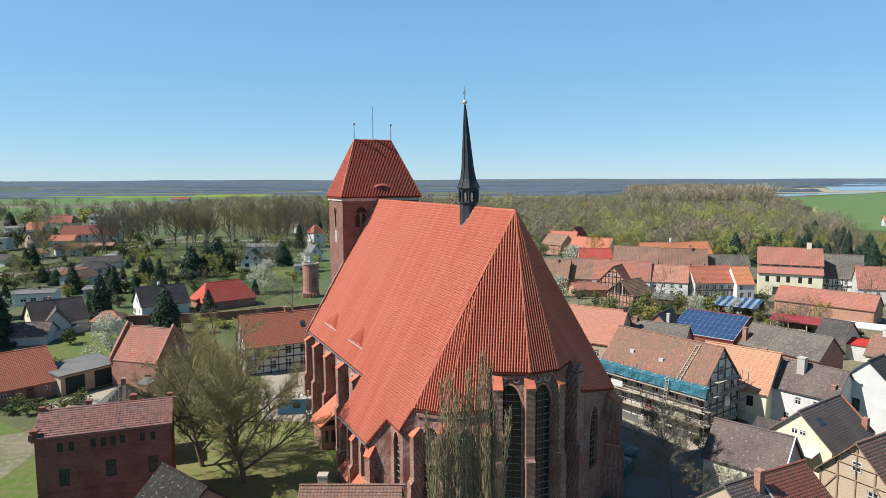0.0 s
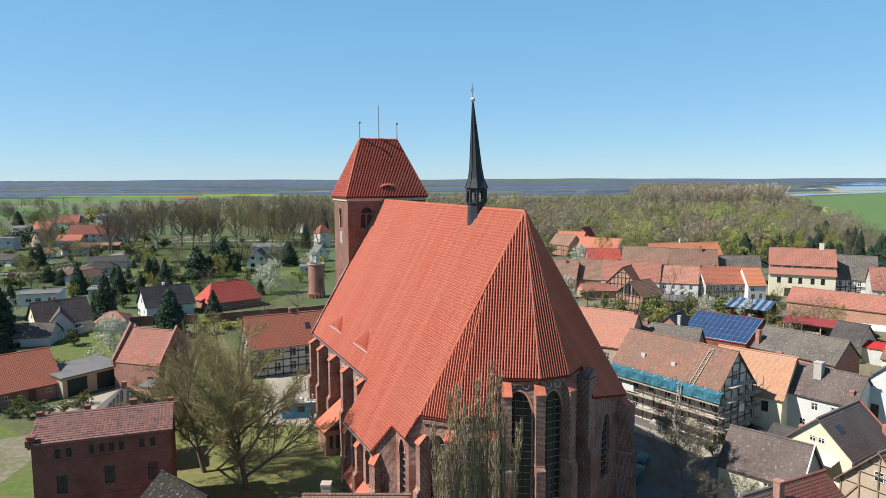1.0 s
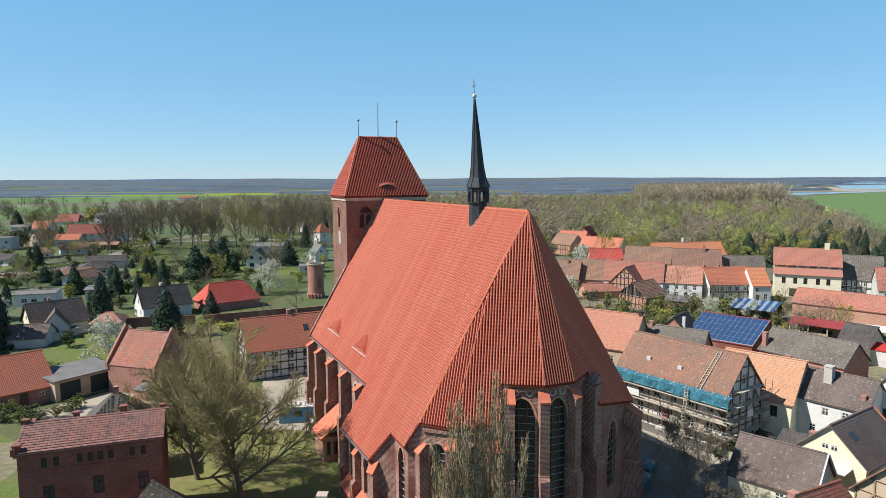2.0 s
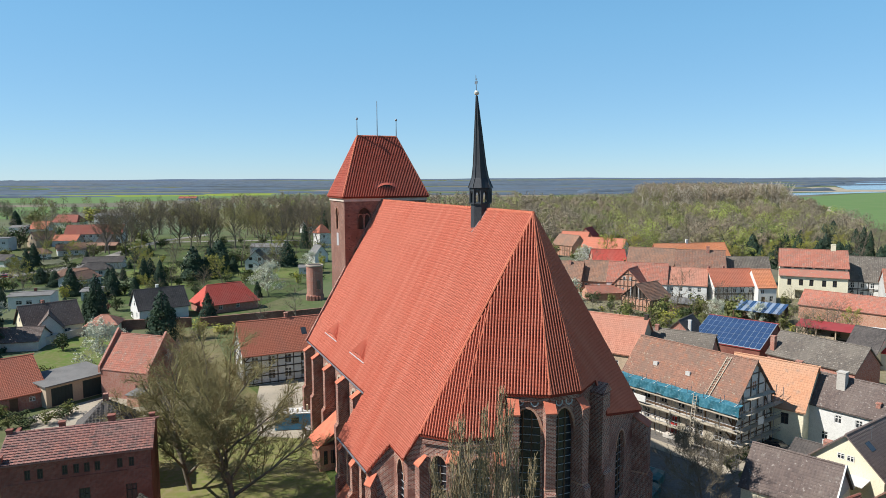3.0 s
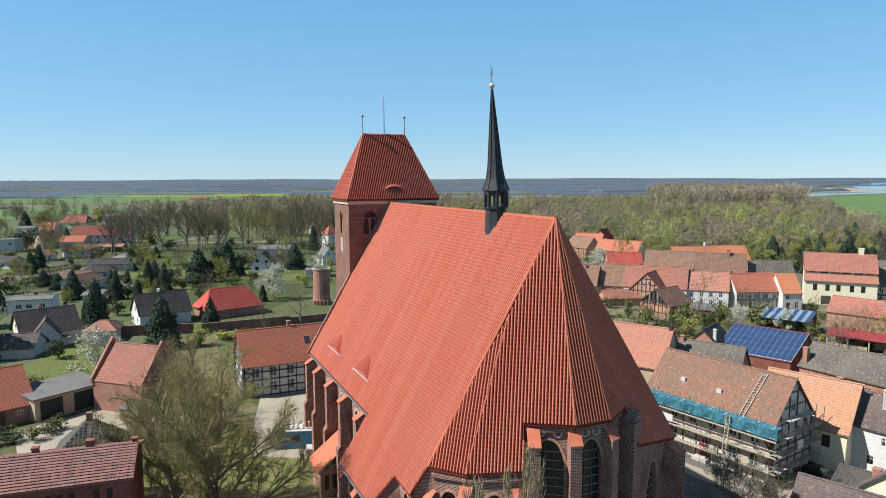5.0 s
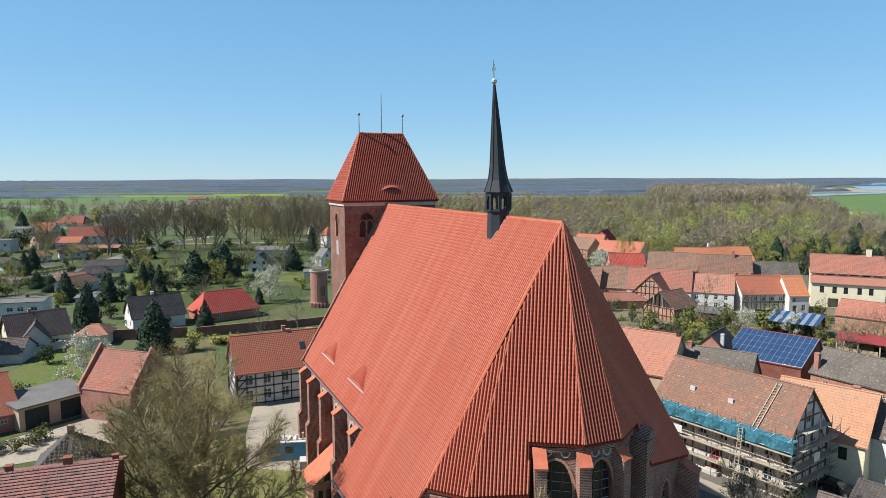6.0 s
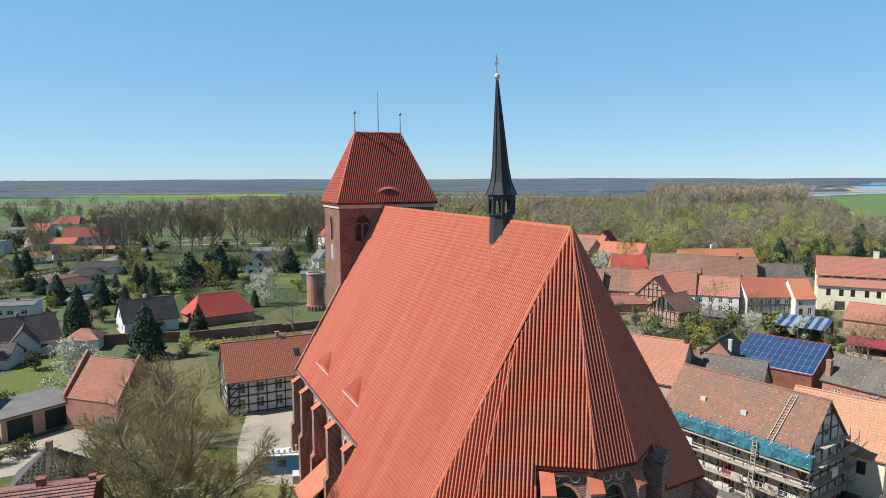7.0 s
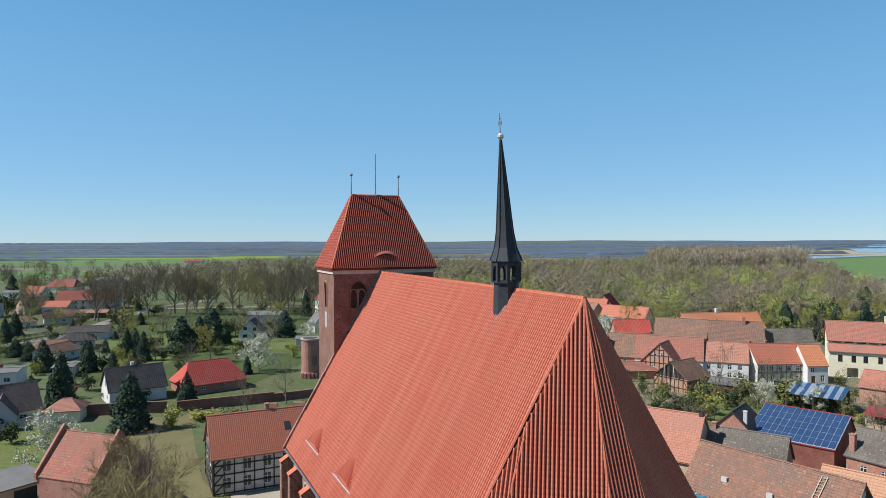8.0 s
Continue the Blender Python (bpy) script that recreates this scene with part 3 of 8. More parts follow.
M_FIELD = plain("green_field", (0.085, 0.155, 0.050), (0.105, 0.165, 0.060), (0.11, 0.135, 0.055), 0.03, 0.3, 0.95, 0.1)
M_SOIL = plain("ploughed_field", (0.21, 0.175, 0.135), (0.17, 0.145, 0.115), (0.13, 0.11, 0.06), 0.01, 0.1, 0.95, 0.1)
M_RAPE = plain("yellow_green_field", (0.20, 0.24, 0.03), (0.16, 0.22, 0.035), None, 0.01, 0.1, 0.95, 0.1)
M_WATER = plain("river_water", (0.10, 0.14, 0.20), (0.12, 0.16, 0.22), (0.09, 0.13, 0.18), 0.004, 0.02, 0.12, 0.5, 0, 0.05)


# ---- the church: local x runs west along the ridge, local y to the sunny side, from the ridge's end over the choir ----
CHURCH = pose(8.02, 72.68, 0, 0, 0, 116.54)
church = thing("church", "large gothic brick church with a steep red tiled roof", "church", CHURCH)
SLOPE, TOP = 1.742, 34.17
APEX = (0.15, 0.0, TOP)


def on_main(x, y, dz=0.0):
    return (x, y, TOP - SLOPE * abs(y) + dz)


EL, EM, ER = (-3.17, 5.02, 17.78), (-5.62, 1.67, 17.88), (-5.75, -1.71, 17.88)
HIP, A1, A2, B2 = on_main(0.12, 4.6), on_main(1.05, 11.82), (-1.58, 9.60, 13.56), (-4.24, 5.66, 14.19)
GV, BS1, BS2 = (-3.98, -4.61, 18.08), (-4.90, -5.40, 14.81), (-1.32, -12.85, 12.97)
planes = {
    "sunny nave": [on_main(43.3, 0), on_main(44.0, 12.12), on_main(16.7, 12.12), on_main(17.6, 15.1), on_main(7.25, 15.05), on_main(5.45, 13.2), on_main(1.7, 13.25), A1, APEX],
    "choir side": [HIP, A1, A2], "apse left": [APEX, HIP, A2, B2, EL, EM], "apse middle": [APEX, EM, ER],
    "choir shade side": [APEX, ER, GV, BS1, BS2], "behind the choir": [APEX, BS2, on_main(0.9, -12.1)],
    "shade nave": [APEX, on_main(0.9, -12.1), on_main(44.0, -12.12), on_main(43.3, 0)],
}
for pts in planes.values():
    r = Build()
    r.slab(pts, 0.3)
    deck = part("roof", r, M_DECK_SHADE, church, "steep plane of red roof tiles")
    up = [(x, y, z + 0.01) for x, y, z in pts]
    part("roof_tiles", tile_mesh("roof_tiles", up, M_TILE, 0.28, 0.37, 0.115, 0.003, False, None, 0.003), M_TILE, deck, kind="stuff")


def ridge_run(p, q, r=0.17, mat=M_CAP, parent=church, step=0.4):
    p, q = Vector(p), Vector(q)
    n = max(1, round((q - p).length / step))
    b = Build()
    for i in range(n):
        a, c = p.lerp(q, i / n), p.lerp(q, (i + 1.06) / n)
        b.tube(a, c, r * 1.12, r * 0.9, 6)
    part("ridge_tiles", b, mat, parent)


ridge_run(APEX, on_main(43.3, 0))
for q, r in ((A1, 0.13), (EM, 0.12), (ER, 0.12), (BS2, 0.12)):
    ridge_run(APEX, q, r)
ridge_run(HIP, A2, 0.09)
for s in (1, -1):
    b = Build()
    b.beam(on_main(43.75, 0, 0.1), on_main(44.3, 12.3 * s, 0.1), 0.5, 0.55)
    part("verge_coping", b, M_BRICK, church, "raised brick coping along the roof's west edge")

# walls of nave and choir
WALLS = [
    # from, to, top at both ends, window (width, sill, springing, point), place along
    ((43.4, 11.6), (17.0, 11.6), 13.6, 13.6, None, 0.5),
    ((17.0, 11.6), (17.0, 14.6), 13.6, 8.4, None, 0.5),
    ((17.0, 14.6), (12.2, 14.6), 8.5, 8.5, (2.0, 2.6, 5.6, 7.3), 0.5),
    ((12.2, 14.6), (7.1, 14.6), 8.5, 8.5, (2.0, 2.6, 5.6, 7.3), 0.5),
    ((7.1, 14.6), (5.4, 12.8), 8.5, 11.6, None, 0.5),
    ((5.4, 12.8), (1.8, 12.8), 11.6, 11.6, (1.7, 3.2, 8.4, 10.2), 0.5),
    ((1.8, 12.8), (0.95, 11.5), 11.6, 13.9, None, 0.5),
    ((0.95, 11.5), (-1.4, 9.35), 13.2, 13.3, (1.9, 3.0, 9.8, 11.6), 0.5),
    ((-1.4, 9.35), (-3.95, 5.5), 13.3, 13.8, (2.0, 3.0, 9.8, 11.8), 0.5),
    ((-3.95, 5.5), (-2.95, 4.85), 13.8, 17.4, None, 0.5),
    ((-2.95, 4.85), (-5.25, 1.5), 17.4, 17.7, (2.5, 3.2, 13.9, 16.3), 0.5),
    ((-5.25, 1.5), (-5.4, -1.6), 17.7, 17.7, (2.2, 3.2, 13.9, 16.3), 0.5),
    ((-5.4, -1.6), (-3.6, -4.5), 17.7, 17.7, (2.2, 3.2, 13.9, 16.3), 0.5),
    ((-3.6, -4.5), (-4.45, -5.5), 17.0, 14.3, None, 0.5),
    ((-4.45, -5.5), (-1.1, -12.3), 14.3, 12.7, (2.0, 4.6, 9.8, 11.8), 0.5),
    ((-1.1, -12.3), (1.0, -11.6), 12.7, 13.4, None, 0.5),
    ((1.0, -11.6), (43.4, -11.6), 13.6, 13.6, None, 0.5),
]
NAVE_BUTT = (43.2, 38.3, 31.9, 25.5, 19.1)
for p0, p1, t0, t1, win, at in WALLS:
    b = Build()
    hole = arch(*win) if win else None
    P, c, L = wall_piece(b, p0, p1, 0.0, t0, t1, hole, 0.55, at)
    wall = part("wall", b, M_BRICK, church)
    if win:
        gothic_window(wall, P, c, hole, 0.55, 3 if win[0] > 1.9 else 2)
        ringb = Build()
        for a, za in hole[1:-1]:
            for f, rise, o in ((1.03, 0.02, 0.02), (1.03, 0.02, -0.08), (1.22, 0.20, -0.08), (1.22, 0.20, 0.02)):
                ringb.v.append(P(c + a * f, za + rise, o))
        for i in range(len(hole) - 3):
            for k in range(4):
                k2 = (k + 1) % 4
                ringb.f.append((4 * i + k, 4 * i + 4 + k, 4 * i + 4 + k2, 4 * i + k2))
        part("window_arch", ringb, M_BRICK_ORANGE, wall)
# nave bays: tall blind-framed windows between the buttresses
for xa, xb in zip(NAVE_BUTT[:-1], NAVE_BUTT[1:]):
    hole = arch(2.2, 4.2, 9.6, 11.6)
    g = Build()
    c = (xa + xb) / 2
    ring = [(c - s, 11.66, z) for s, z in hole]
    g.poly(*ring)
    w = part("window", g, M_GLASS, church, "tall pointed nave window")
    f = Build()
    for (a, za), (a2, z2) in zip(hole, hole[1:]):
        f.beam((c - a, 11.72, za), (c - a2, 11.72, z2), 0.28, 0.16, up=(0, 1, 0))
    for s in (-0.37, 0.37):
        f.beam((c + s, 11.7, 4.2), (c + s, 11.7, 10.9), 0.1, 0.1)
    part("window_frame", f, M_STONE, w)
# cornice bands
for p0, p1, t0, t1, win, at in WALLS:
    if abs(t0 - t1) > 1.2:
        continue
    f = Build()
    d = Vector((p1[0] - p0[0], p1[1] - p0[1], 0)).normalized()
    o = Vector((d.y, -d.x, 0)) * 0.07
    f.beam(Vector((*p0, t0 - 0.35)) + o, Vector((*p1, t1 - 0.35)) + o, 0.28, 0.35)
    part("cornice", f, M_BRICK_ORANGE if t0 < 13.65 and p0[1] > 11 and p0[0] > 10 else M_BRICK, church)
    f = Build()
    f.beam(Vector((*p0, 2.2)) + o, Vector((*p1, 2.2)) + o, 0.2, 0.2)
    part("plinth_course", f, M_BRICK, church)


def buttress(x, y, ang, reach, wide, top, back, cap=True, mat=M_BRICK, gabled=False):
    """A stepped buttress standing out from (x, y) towards the angle ang; back: height where its cap meets the wall."""
    m = pose(x, y, 0, 0, 0, ang)
    h = wide / 2
    b = Build()
    zm = top * 0.55
    b.hexa([(-0.3, -h, 0), (reach + 0.35, -h, 0), (reach + 0.35, h, 0), (-0.3, h, 0)], [(-0.3, -h, zm - 0.4), (reach + 0.35, -h, zm - 0.4), (reach + 0.35, h, zm - 0.4), (-0.3, h, zm - 0.4)])
    b.hexa([(-0.3, -h, zm - 0.4), (reach + 0.35, -h, zm - 0.4), (reach + 0.35, h, zm - 0.4), (-0.3, h, zm - 0.4)], [(-0.3, -h, zm), (reach, -h, zm), (reach, h, zm), (-0.3, h, zm)])
    b.hexa([(-0.3, -h, zm), (reach, -h, zm), (reach, h, zm), (-0.3, h, zm)], [(-0.3, -h, back), (reach, -h, top), (reach, h, top), (-0.3, h, back)])
    ob = part("buttress", b, mat, church, m=m)
    band = Build()
    band.box((-0.2, -h - 0.04, zm - 0.05), (reach + 0.06, h + 0.04, zm + 0.09))
    part("string_course", band, M_BRICK_ORANGE if not gabled else M_BRICK, ob)
    c = Build()
    if gabled:
        zt = max(top, back)
        c.hexa([(-0.2, -h - 0.1, zt), (reach + 0.1, -h - 0.1, zt), (reach + 0.1, h + 0.1, zt), (-0.2, h + 0.1, zt)], [(-0.2, -0.04, zt + 0.9), (reach + 0.1, -0.04, zt + 0.9), (reach + 0.1, 0.04, zt + 0.9), (-0.2, 0.04, zt + 0.9)])
        part("buttress_cap", c, M_BRICK, ob)
    elif cap:
        c.slab([(-0.1, -h - 0.06, back + 0.14), (reach + 0.12, -h - 0.06, top + 0.04), (reach + 0.12, h + 0.06, top + 0.04), (-0.1, h + 0.06, back + 0.14)], 0.12)
        part("buttress_cap", c, M_CAP, ob, "small sloping cap of red tiles")
    return ob


for x in NAVE_BUTT:
    buttress(x, 11.6, 90, 1.4, 1.0, 11.7, 12.6)
buttress(17.0, 14.6, 90, 0.7, 0.9, 6.6, 7.5)
buttress(12.2, 14.6, 90, 0.7, 0.9, 6.6, 7.5)
buttress(7.1, 14.5, 112, 0.7, 0.9, 6.6, 7.6)
buttress(-1.4, 9.4, 135, 0.8, 0.95, 11.5, 12.3)
buttress(-3.85, 5.95, 162, 0.8, 0.9, 11.6, 12.4)
buttress(0.9, 11.5, 95, 0.7, 0.9, 10.6, 11.4)
buttress(-3.6, 4.4, 155, 1.25, 0.95, 16.2, 17.2)
buttress(-5.2, 1.55, 162, 0.95, 0.95, 16.3, 17.3)
buttress(-5.3, -1.65, 198, 0.95, 0.95, 16.3, 17.3)
buttress(-3.6, -4.9, 205, 1.3, 1.5, 16.7, 16.9, gabled=True)
buttress(-1.2, -12.3, 215, 1.4, 1.5, 11.6, 12.4)
for x in NAVE_BUTT:
    buttress(x, -11.6, 270, 1.5, 1.15, 11.6, 12.75)
# round blind openings above the choir windows
for p0, p1 in (((-2.95, 4.85), (-5.25, 1.5)), ((-5.25, 1.5), (-5.4, -1.6))):
    for k in (0.33, 0.67):
        x, y = p0[0] + (p1[0] - p0[0]) * k, p0[1] + (p1[1] - p0[1]) * k
        d = Vector((p1[0] - p0[0], p1[1] - p0[1], 0)).normalized()
        o = Vector((d.y, -d.x, 0))
        t = Build()
        c = Vector((x, y, 16.95))
        for i in range(12):
            a = 2 * math.pi * i / 12
            for r, out in ((0.28, 0.0), (0.28, 0.08), (0.38, 0.08), (0.38, 0.0)):
                t.v.append(tuple(c + o * out + d * r * math.cos(a) + Vector((0, 0, r * math.sin(a)))))
        for i in range(12):
            for k in range(4):
                i2, k2 = (i + 1) % 12, (k + 1) % 4
                t.f.append((4 * i + k, 4 * i2 + k, 4 * i2 + k2, 4 * i + k2))
        part("roundel", t, M_GREYPL, church)
# small lean-to roofs at the foot of the side chapels
for x0, x1 in ((12.7, 16.5), (7.6, 11.7)):
    b = Build()
    b.slab([(x0, 14.6, 2.6), (x1, 14.6, 2.6), (x1, 15.7, 1.3), (x0, 15.7, 1.3)][::-1], 0.15)
    part("chapel_lean_to", b, M_CAP, church, "low lean-to roof of red tiles")
    b = Build()
    b.box((x0 + 0.2, 14.5, 0), (x1 - 0.2, 15.5, 1.3))
    part("chapel_base", b, M_BRICK, church)
# porch between two buttresses
b = Build()
b.box((26.2, 11.6, 0), (30.4, 15.2, 3.4))
porch = part("porch", b, M_BRICK_ORANGE, church, "small brick porch with a red lean-to roof")
b = Build()
b.slab([(25.9, 15.6, 3.3), (25.9, 11.6, 6.4), (30.7, 11.6, 6.4), (30.7, 15.6, 3.3)][::-1], 0.18)
part("porch_roof", b, M_CAP, porch)
b = Build()
for k in (0.0, 0.9, 1.8):
    b.poly((26.19, 12.4 + k, 0.9), (26.19, 12.9 + k, 0.9), (26.19, 12.9 + k, 2.7), (26.19, 12.4 + k, 2.7))
part("porch_slit", b, M_GLASS, porch)
# two hooded dormers low on the sunny plane
for xw, xe, yt in ((38.5, 32.4, 9.3), (26.4, 20.5, 9.15)):
    xm = (xw + xe) / 2
    lo, tip = 10.85, on_main(xm, yt, 0.05)
    k = 8
    rim = []
    for i in range(k + 1):
        a = i / k
        x = xw + (xe - xw) * a
        y = lo + 0.02
        rim.append((x, y, TOP - SLOPE * y + 0.03 + 0.55 * math.sin(math.pi * a) ** 0.9))
    b = Build()
    for p, q in zip(rim, rim[1:]):
        n = 5
        for j in range(n):
            f0, f1 = 0.06 + 0.88 * j / n, 0.06 + 0.88 * (j + 0.62) / n
            a0, a1 = Vector(p).lerp(Vector(q), f0), Vector(p).lerp(Vector(q), f1)
            up = Vector((0, 0.04, 0.07))
            b.poly(a0, a0.lerp(a1, 0.5) + up, Vector(tip))
            b.poly(a0.lerp(a1, 0.5) + up, a1, Vector(tip))
        b.poly(p, q, tip)
    hood = part("dormer", b, M_TILE, church, "low curved dormer hood of red tiles")
    b = Build()
    b.poly(*[(x, y - 0.12, z) for x, y, z in rim])
    part("louver", b, M_TIMBER, hood)
    b = Build()
    b.beam((xw, lo + 0.08, TOP - SLOPE * lo + 0.02), (xe, lo + 0.08, TOP - SLOPE * lo + 0.02), 0.22, 0.08)
    part("lead_sill", b, M_LEAD, hood)
# gutter along the sunny eaves
b = Build()
b.tube(on_main(44.0, 12.3, 0.1), on_main(16.7, 12.3, 0.1), 0.11, 0.11, 6)
b.tube(on_main(17.6, 15.25, 0.1), on_main(7.25, 15.2, 0.1), 0.11, 0.11, 6)
part("gutter", b, M_METAL, church)

# ridge turret
TX, TY = 10.6, 0.3
LEAN = 0.05      # how far the old spire leans for each metre of height


def ring(r, z, k=8, x=TX, y=TY, ph=0.5):
    y += LEAN * max(0.0, z - 36.5)
    return [(x + r * math.cos(2 * math.pi * (i + ph) / k), y + r * math.sin(2 * math.pi * (i + ph) / k), z) for i in range(k)]


b = Build()
b.hexa(ring(1.12, 30.9), ring(1.05, 34.7))
b.hexa(ring(1.22, 34.7), ring(1.22, 34.85))
turret = part("ridge_turret", b, M_SLATE, church, "slender dark slate ridge turret with an open lantern")
b = Build()
for (x, y, z), (x2, y2, z2) in zip(ring(1.08, 34.85), ring(1.08, 36.45)):
    b.beam((x, y, z), (x2, y2, z2), 0.26, 0.26)
rr = ring(1.08, 36.35)
for p, q in zip(rr, rr[1:] + rr[:1]):
    b.beam(p, q, 0.2, 0.45)
    m1, m2 = Vector(p).lerp(Vector(q), 0.12), Vector(p).lerp(Vector(q), 0.88)
    mid = Vector(p).lerp(Vector(q), 0.5)
    b.beam(m1 - Vector((0, 0, 0.55)), mid, 0.12, 0.12)
    b.beam(m2 - Vector((0, 0, 0.55)), mid, 0.12, 0.12)
part("lantern", b, M_SLATE, turret)
b = Build()
for i, p in enumerate(ring(0.98, 34.95)):
    if i % 2 == 0:
        b.ball((p[0], p[1], 35.05), 0.16, 6)
part("lantern_knob_ring", b, M_STONE, turret, kind="stuff")
b = Build()
prof = [(1.36, 36.5), (0.92, 37.6), (0.70, 39.0), (0.45, 42.0), (0.06, 46.5)]
for (r0, z0), (r1, z1) in zip(prof, prof[1:]):
    b.hexa(ring(r0, z0), ring(r1, z1))
spire = part("spire", b, M_SLATE, turret)
b = Build()
for i in range(8):
    for (r0, z0), (r1, z1) in zip(prof, prof[1:]):
        b.beam(ring(r0 + 0.02, z0)[i], ring(r1 + 0.02, z1)[i], 0.07, 0.07)
part("hip_trim", b, M_SLATE, spire, kind="stuff")
b = Build()
TIP = TY + LEAN * 10.3
b.ball((TX, TIP, 46.8), 0.28, 10)
part("ball", b, M_GOLD, spire)
b = Build()
b.tube((TX, TIP, 46.5), (TX, TIP + 0.1, 48.7), 0.05, 0.035, 6)
b.box((TX - 0.30, TIP + 0.04, 47.75), (TX + 0.30, TIP + 0.08, 48.05))
b.box((TX - 0.22, TIP + 0.05, 48.2), (TX + 0.1, TIP + 0.09, 48.32))
part("weather_vane", b, M_METAL, spire)
b = Build()
b.beam(on_main(TX - 0.25, 1.55, 0.16), on_main(TX - 1.2, 0.25, 0.16), 0.16, 0.06)
part("lead_apron", b, M_LEAD, turret)

# west tower
X0, X1, Y0, Y1, ZE = 43.7, 51.6, -7.35, 6.2, 34.3
b = Build()
hole = arch(2.1, 29.7, 31.7, 33.0)
P, c, L = wall_piece(b, (X0, Y1), (X0, Y0), 0, ZE, ZE, hole, 0.6, 0.235)
hole2 = arch(1.3, 29.6, 31.8, 33.0)
P2, c2, L2 = wall_piece(b, (X1, Y1), (X0, Y1), 0, ZE, ZE, hole2, 0.6, 0.5)
wall_piece(b, (X0, Y0), (X1, Y0), 0, ZE, ZE)
wall_piece(b, (X1, Y0), (X1, Y1), 0, ZE, ZE)
tower = part("tower", b, M_BRICK_TOWER, church, "square-built brick west tower under a hipped red roof")
for PP, cc, hh in ((P, c, hole), (P2, c2, hole2)):
    g = Build()
    g.poly(*[PP(cc + s, z, 0.5) for s, z in hh])
    half = hh[-1][0]
    w = part("bell_opening", g, M_TIMBER, tower)
    f = Build()
    f.beam(PP(cc, hh[0][1], 0.35), PP(cc, hh[1][1] + 0.4, 0.35), 0.22, 0.2, up=(1, 0.2, 0))
    for sgn in (-1, 1):
        seg = [(sgn * half / 2 + half / 2 * 0.92 * math.cos(a), hh[1][1] - 0.4 + 0.75 * math.sin(a)) for a in [math.pi * i / 8 for i in range(9)]]
        for (a, z), (a2, z2) in zip(seg, seg[1:]):
            f.beam(PP(cc + a, z, 0.35), PP(cc + a2, z2, 0.35), 0.16, 0.16)
    part("tracery", f, M_BRICK, w)
    f = Build()
    for (a, z), (a2, z2) in zip(hh, hh[1:]):
        f.beam(PP(cc + a * 1.07, z + 0.05, -0.02), PP(cc + a2 * 1.07, z2 + 0.05, -0.02), 0.24, 0.1)
    part("surround", f, M_BRICK_ORANGE if PP is P2 else M_BRICK_TOWER, w)
g = Build()
g.poly(P2(c2 - 0.55, 27.0, -0.03), P2(c2 + 0.55, 27.0, -0.03), P2(c2 + 0.55, 29.0, -0.03), P2(c2 - 0.55, 29.0, -0.03))
part("louver", g, M_LEAD, tower, "grey louvred shutter")
b = Build()
b.box((X0 - 0.14, Y0 - 0.14, ZE - 0.28), (X1 + 0.14, Y1 + 0.14, ZE + 0.42))
part("cornice", b, M_BAND, tower, "pale plastered band under the eaves")
rl, rr2, zr, zo = (47.6, 2.75), (47.6, -3.85), 44.2, ZE + 0.45
o = 0.35
faces = [
    [(X0 - o, Y1 + o, zo), (X0 - o, Y0 - o, zo), (*rr2, zr), (*rl, zr)], [(X1 + o, Y1 + o, zo), (X0 - o, Y1 + o, zo), (*rl, zr)],
    [(X0 - o, Y0 - o, zo), (X1 + o, Y0 - o, zo), (*rr2, zr)], [(X1 + o, Y0 - o, zo), (X1 + o, Y1 + o, zo), (*rl, zr), (*rr2, zr)],
]
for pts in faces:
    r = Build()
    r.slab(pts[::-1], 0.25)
    deck = part("tower_roof", r, M_DECK_SHADE, tower)
    part("roof_tiles", tile_mesh("roof_tiles", [(x, y, z + 0.01) for x, y, z in pts], M_TILE_TOWER, 0.27, 0.38, 0.13, 0.02, False, None, 0.005), M_TILE_TOWER, tower, kind="stuff")
ridge_run((*rl, zr), (*rr2, zr), 0.17, M_CAP, tower)
for p, q in (((X0 - o, Y1 + o, zo), (*rl, zr)), ((X0 - o, Y0 - o, zo), (*rr2, zr)), ((X1 + o, Y1 + o, zo), (*rl, zr)), ((X1 + o, Y0 - o, zo), (*rr2, zr))):
    ridge_run(p, q, 0.14, M_CAP, tower)
for (x, y), h, knob in ((rl, 2.7, True), (rr2, 2.7, True), ((47.6, -0.6), 5.6, False)):
    b = Build()
    b.tube((x, y, zr), (x, y, zr + h), 0.09, 0.05, 6)
    if knob:
        b.ball((x, y, zr + h), 0.22, 8)
    part("lightning_rod" if not knob else "finial", b, M_METAL, tower)
# eyebrow dormer on the tower's roof
k, rim = 10, []
sl = (zr - zo) / (47.6 - X0 + o)
for i in range(k + 1):
    a = i / k
    x = X0 + 0.1
    rim.append((x, 1.4 - 4.2 * a, zo + sl * (x - X0 + o) + 0.02 + 0.80 * math.sin(math.pi * a) ** 1.15))
b = Build()
for p, q in zip(rim, rim[1:]):
    e = 0.55
    b.poly(p, (p[0] + e, p[1], zo + sl * (p[0] + e - X0 + o) + 0.05), (q[0] + e, q[1], zo + sl * (q[0] + e - X0 + o) + 0.05), q)
hood = part("dormer", b, M_TILE_TOWER, tower)
b = Build()
b.poly(*[(x + 0.1, y, z - 0.04) for x, y, z in rim])
part("louver", b, M_TIMBER, tower)
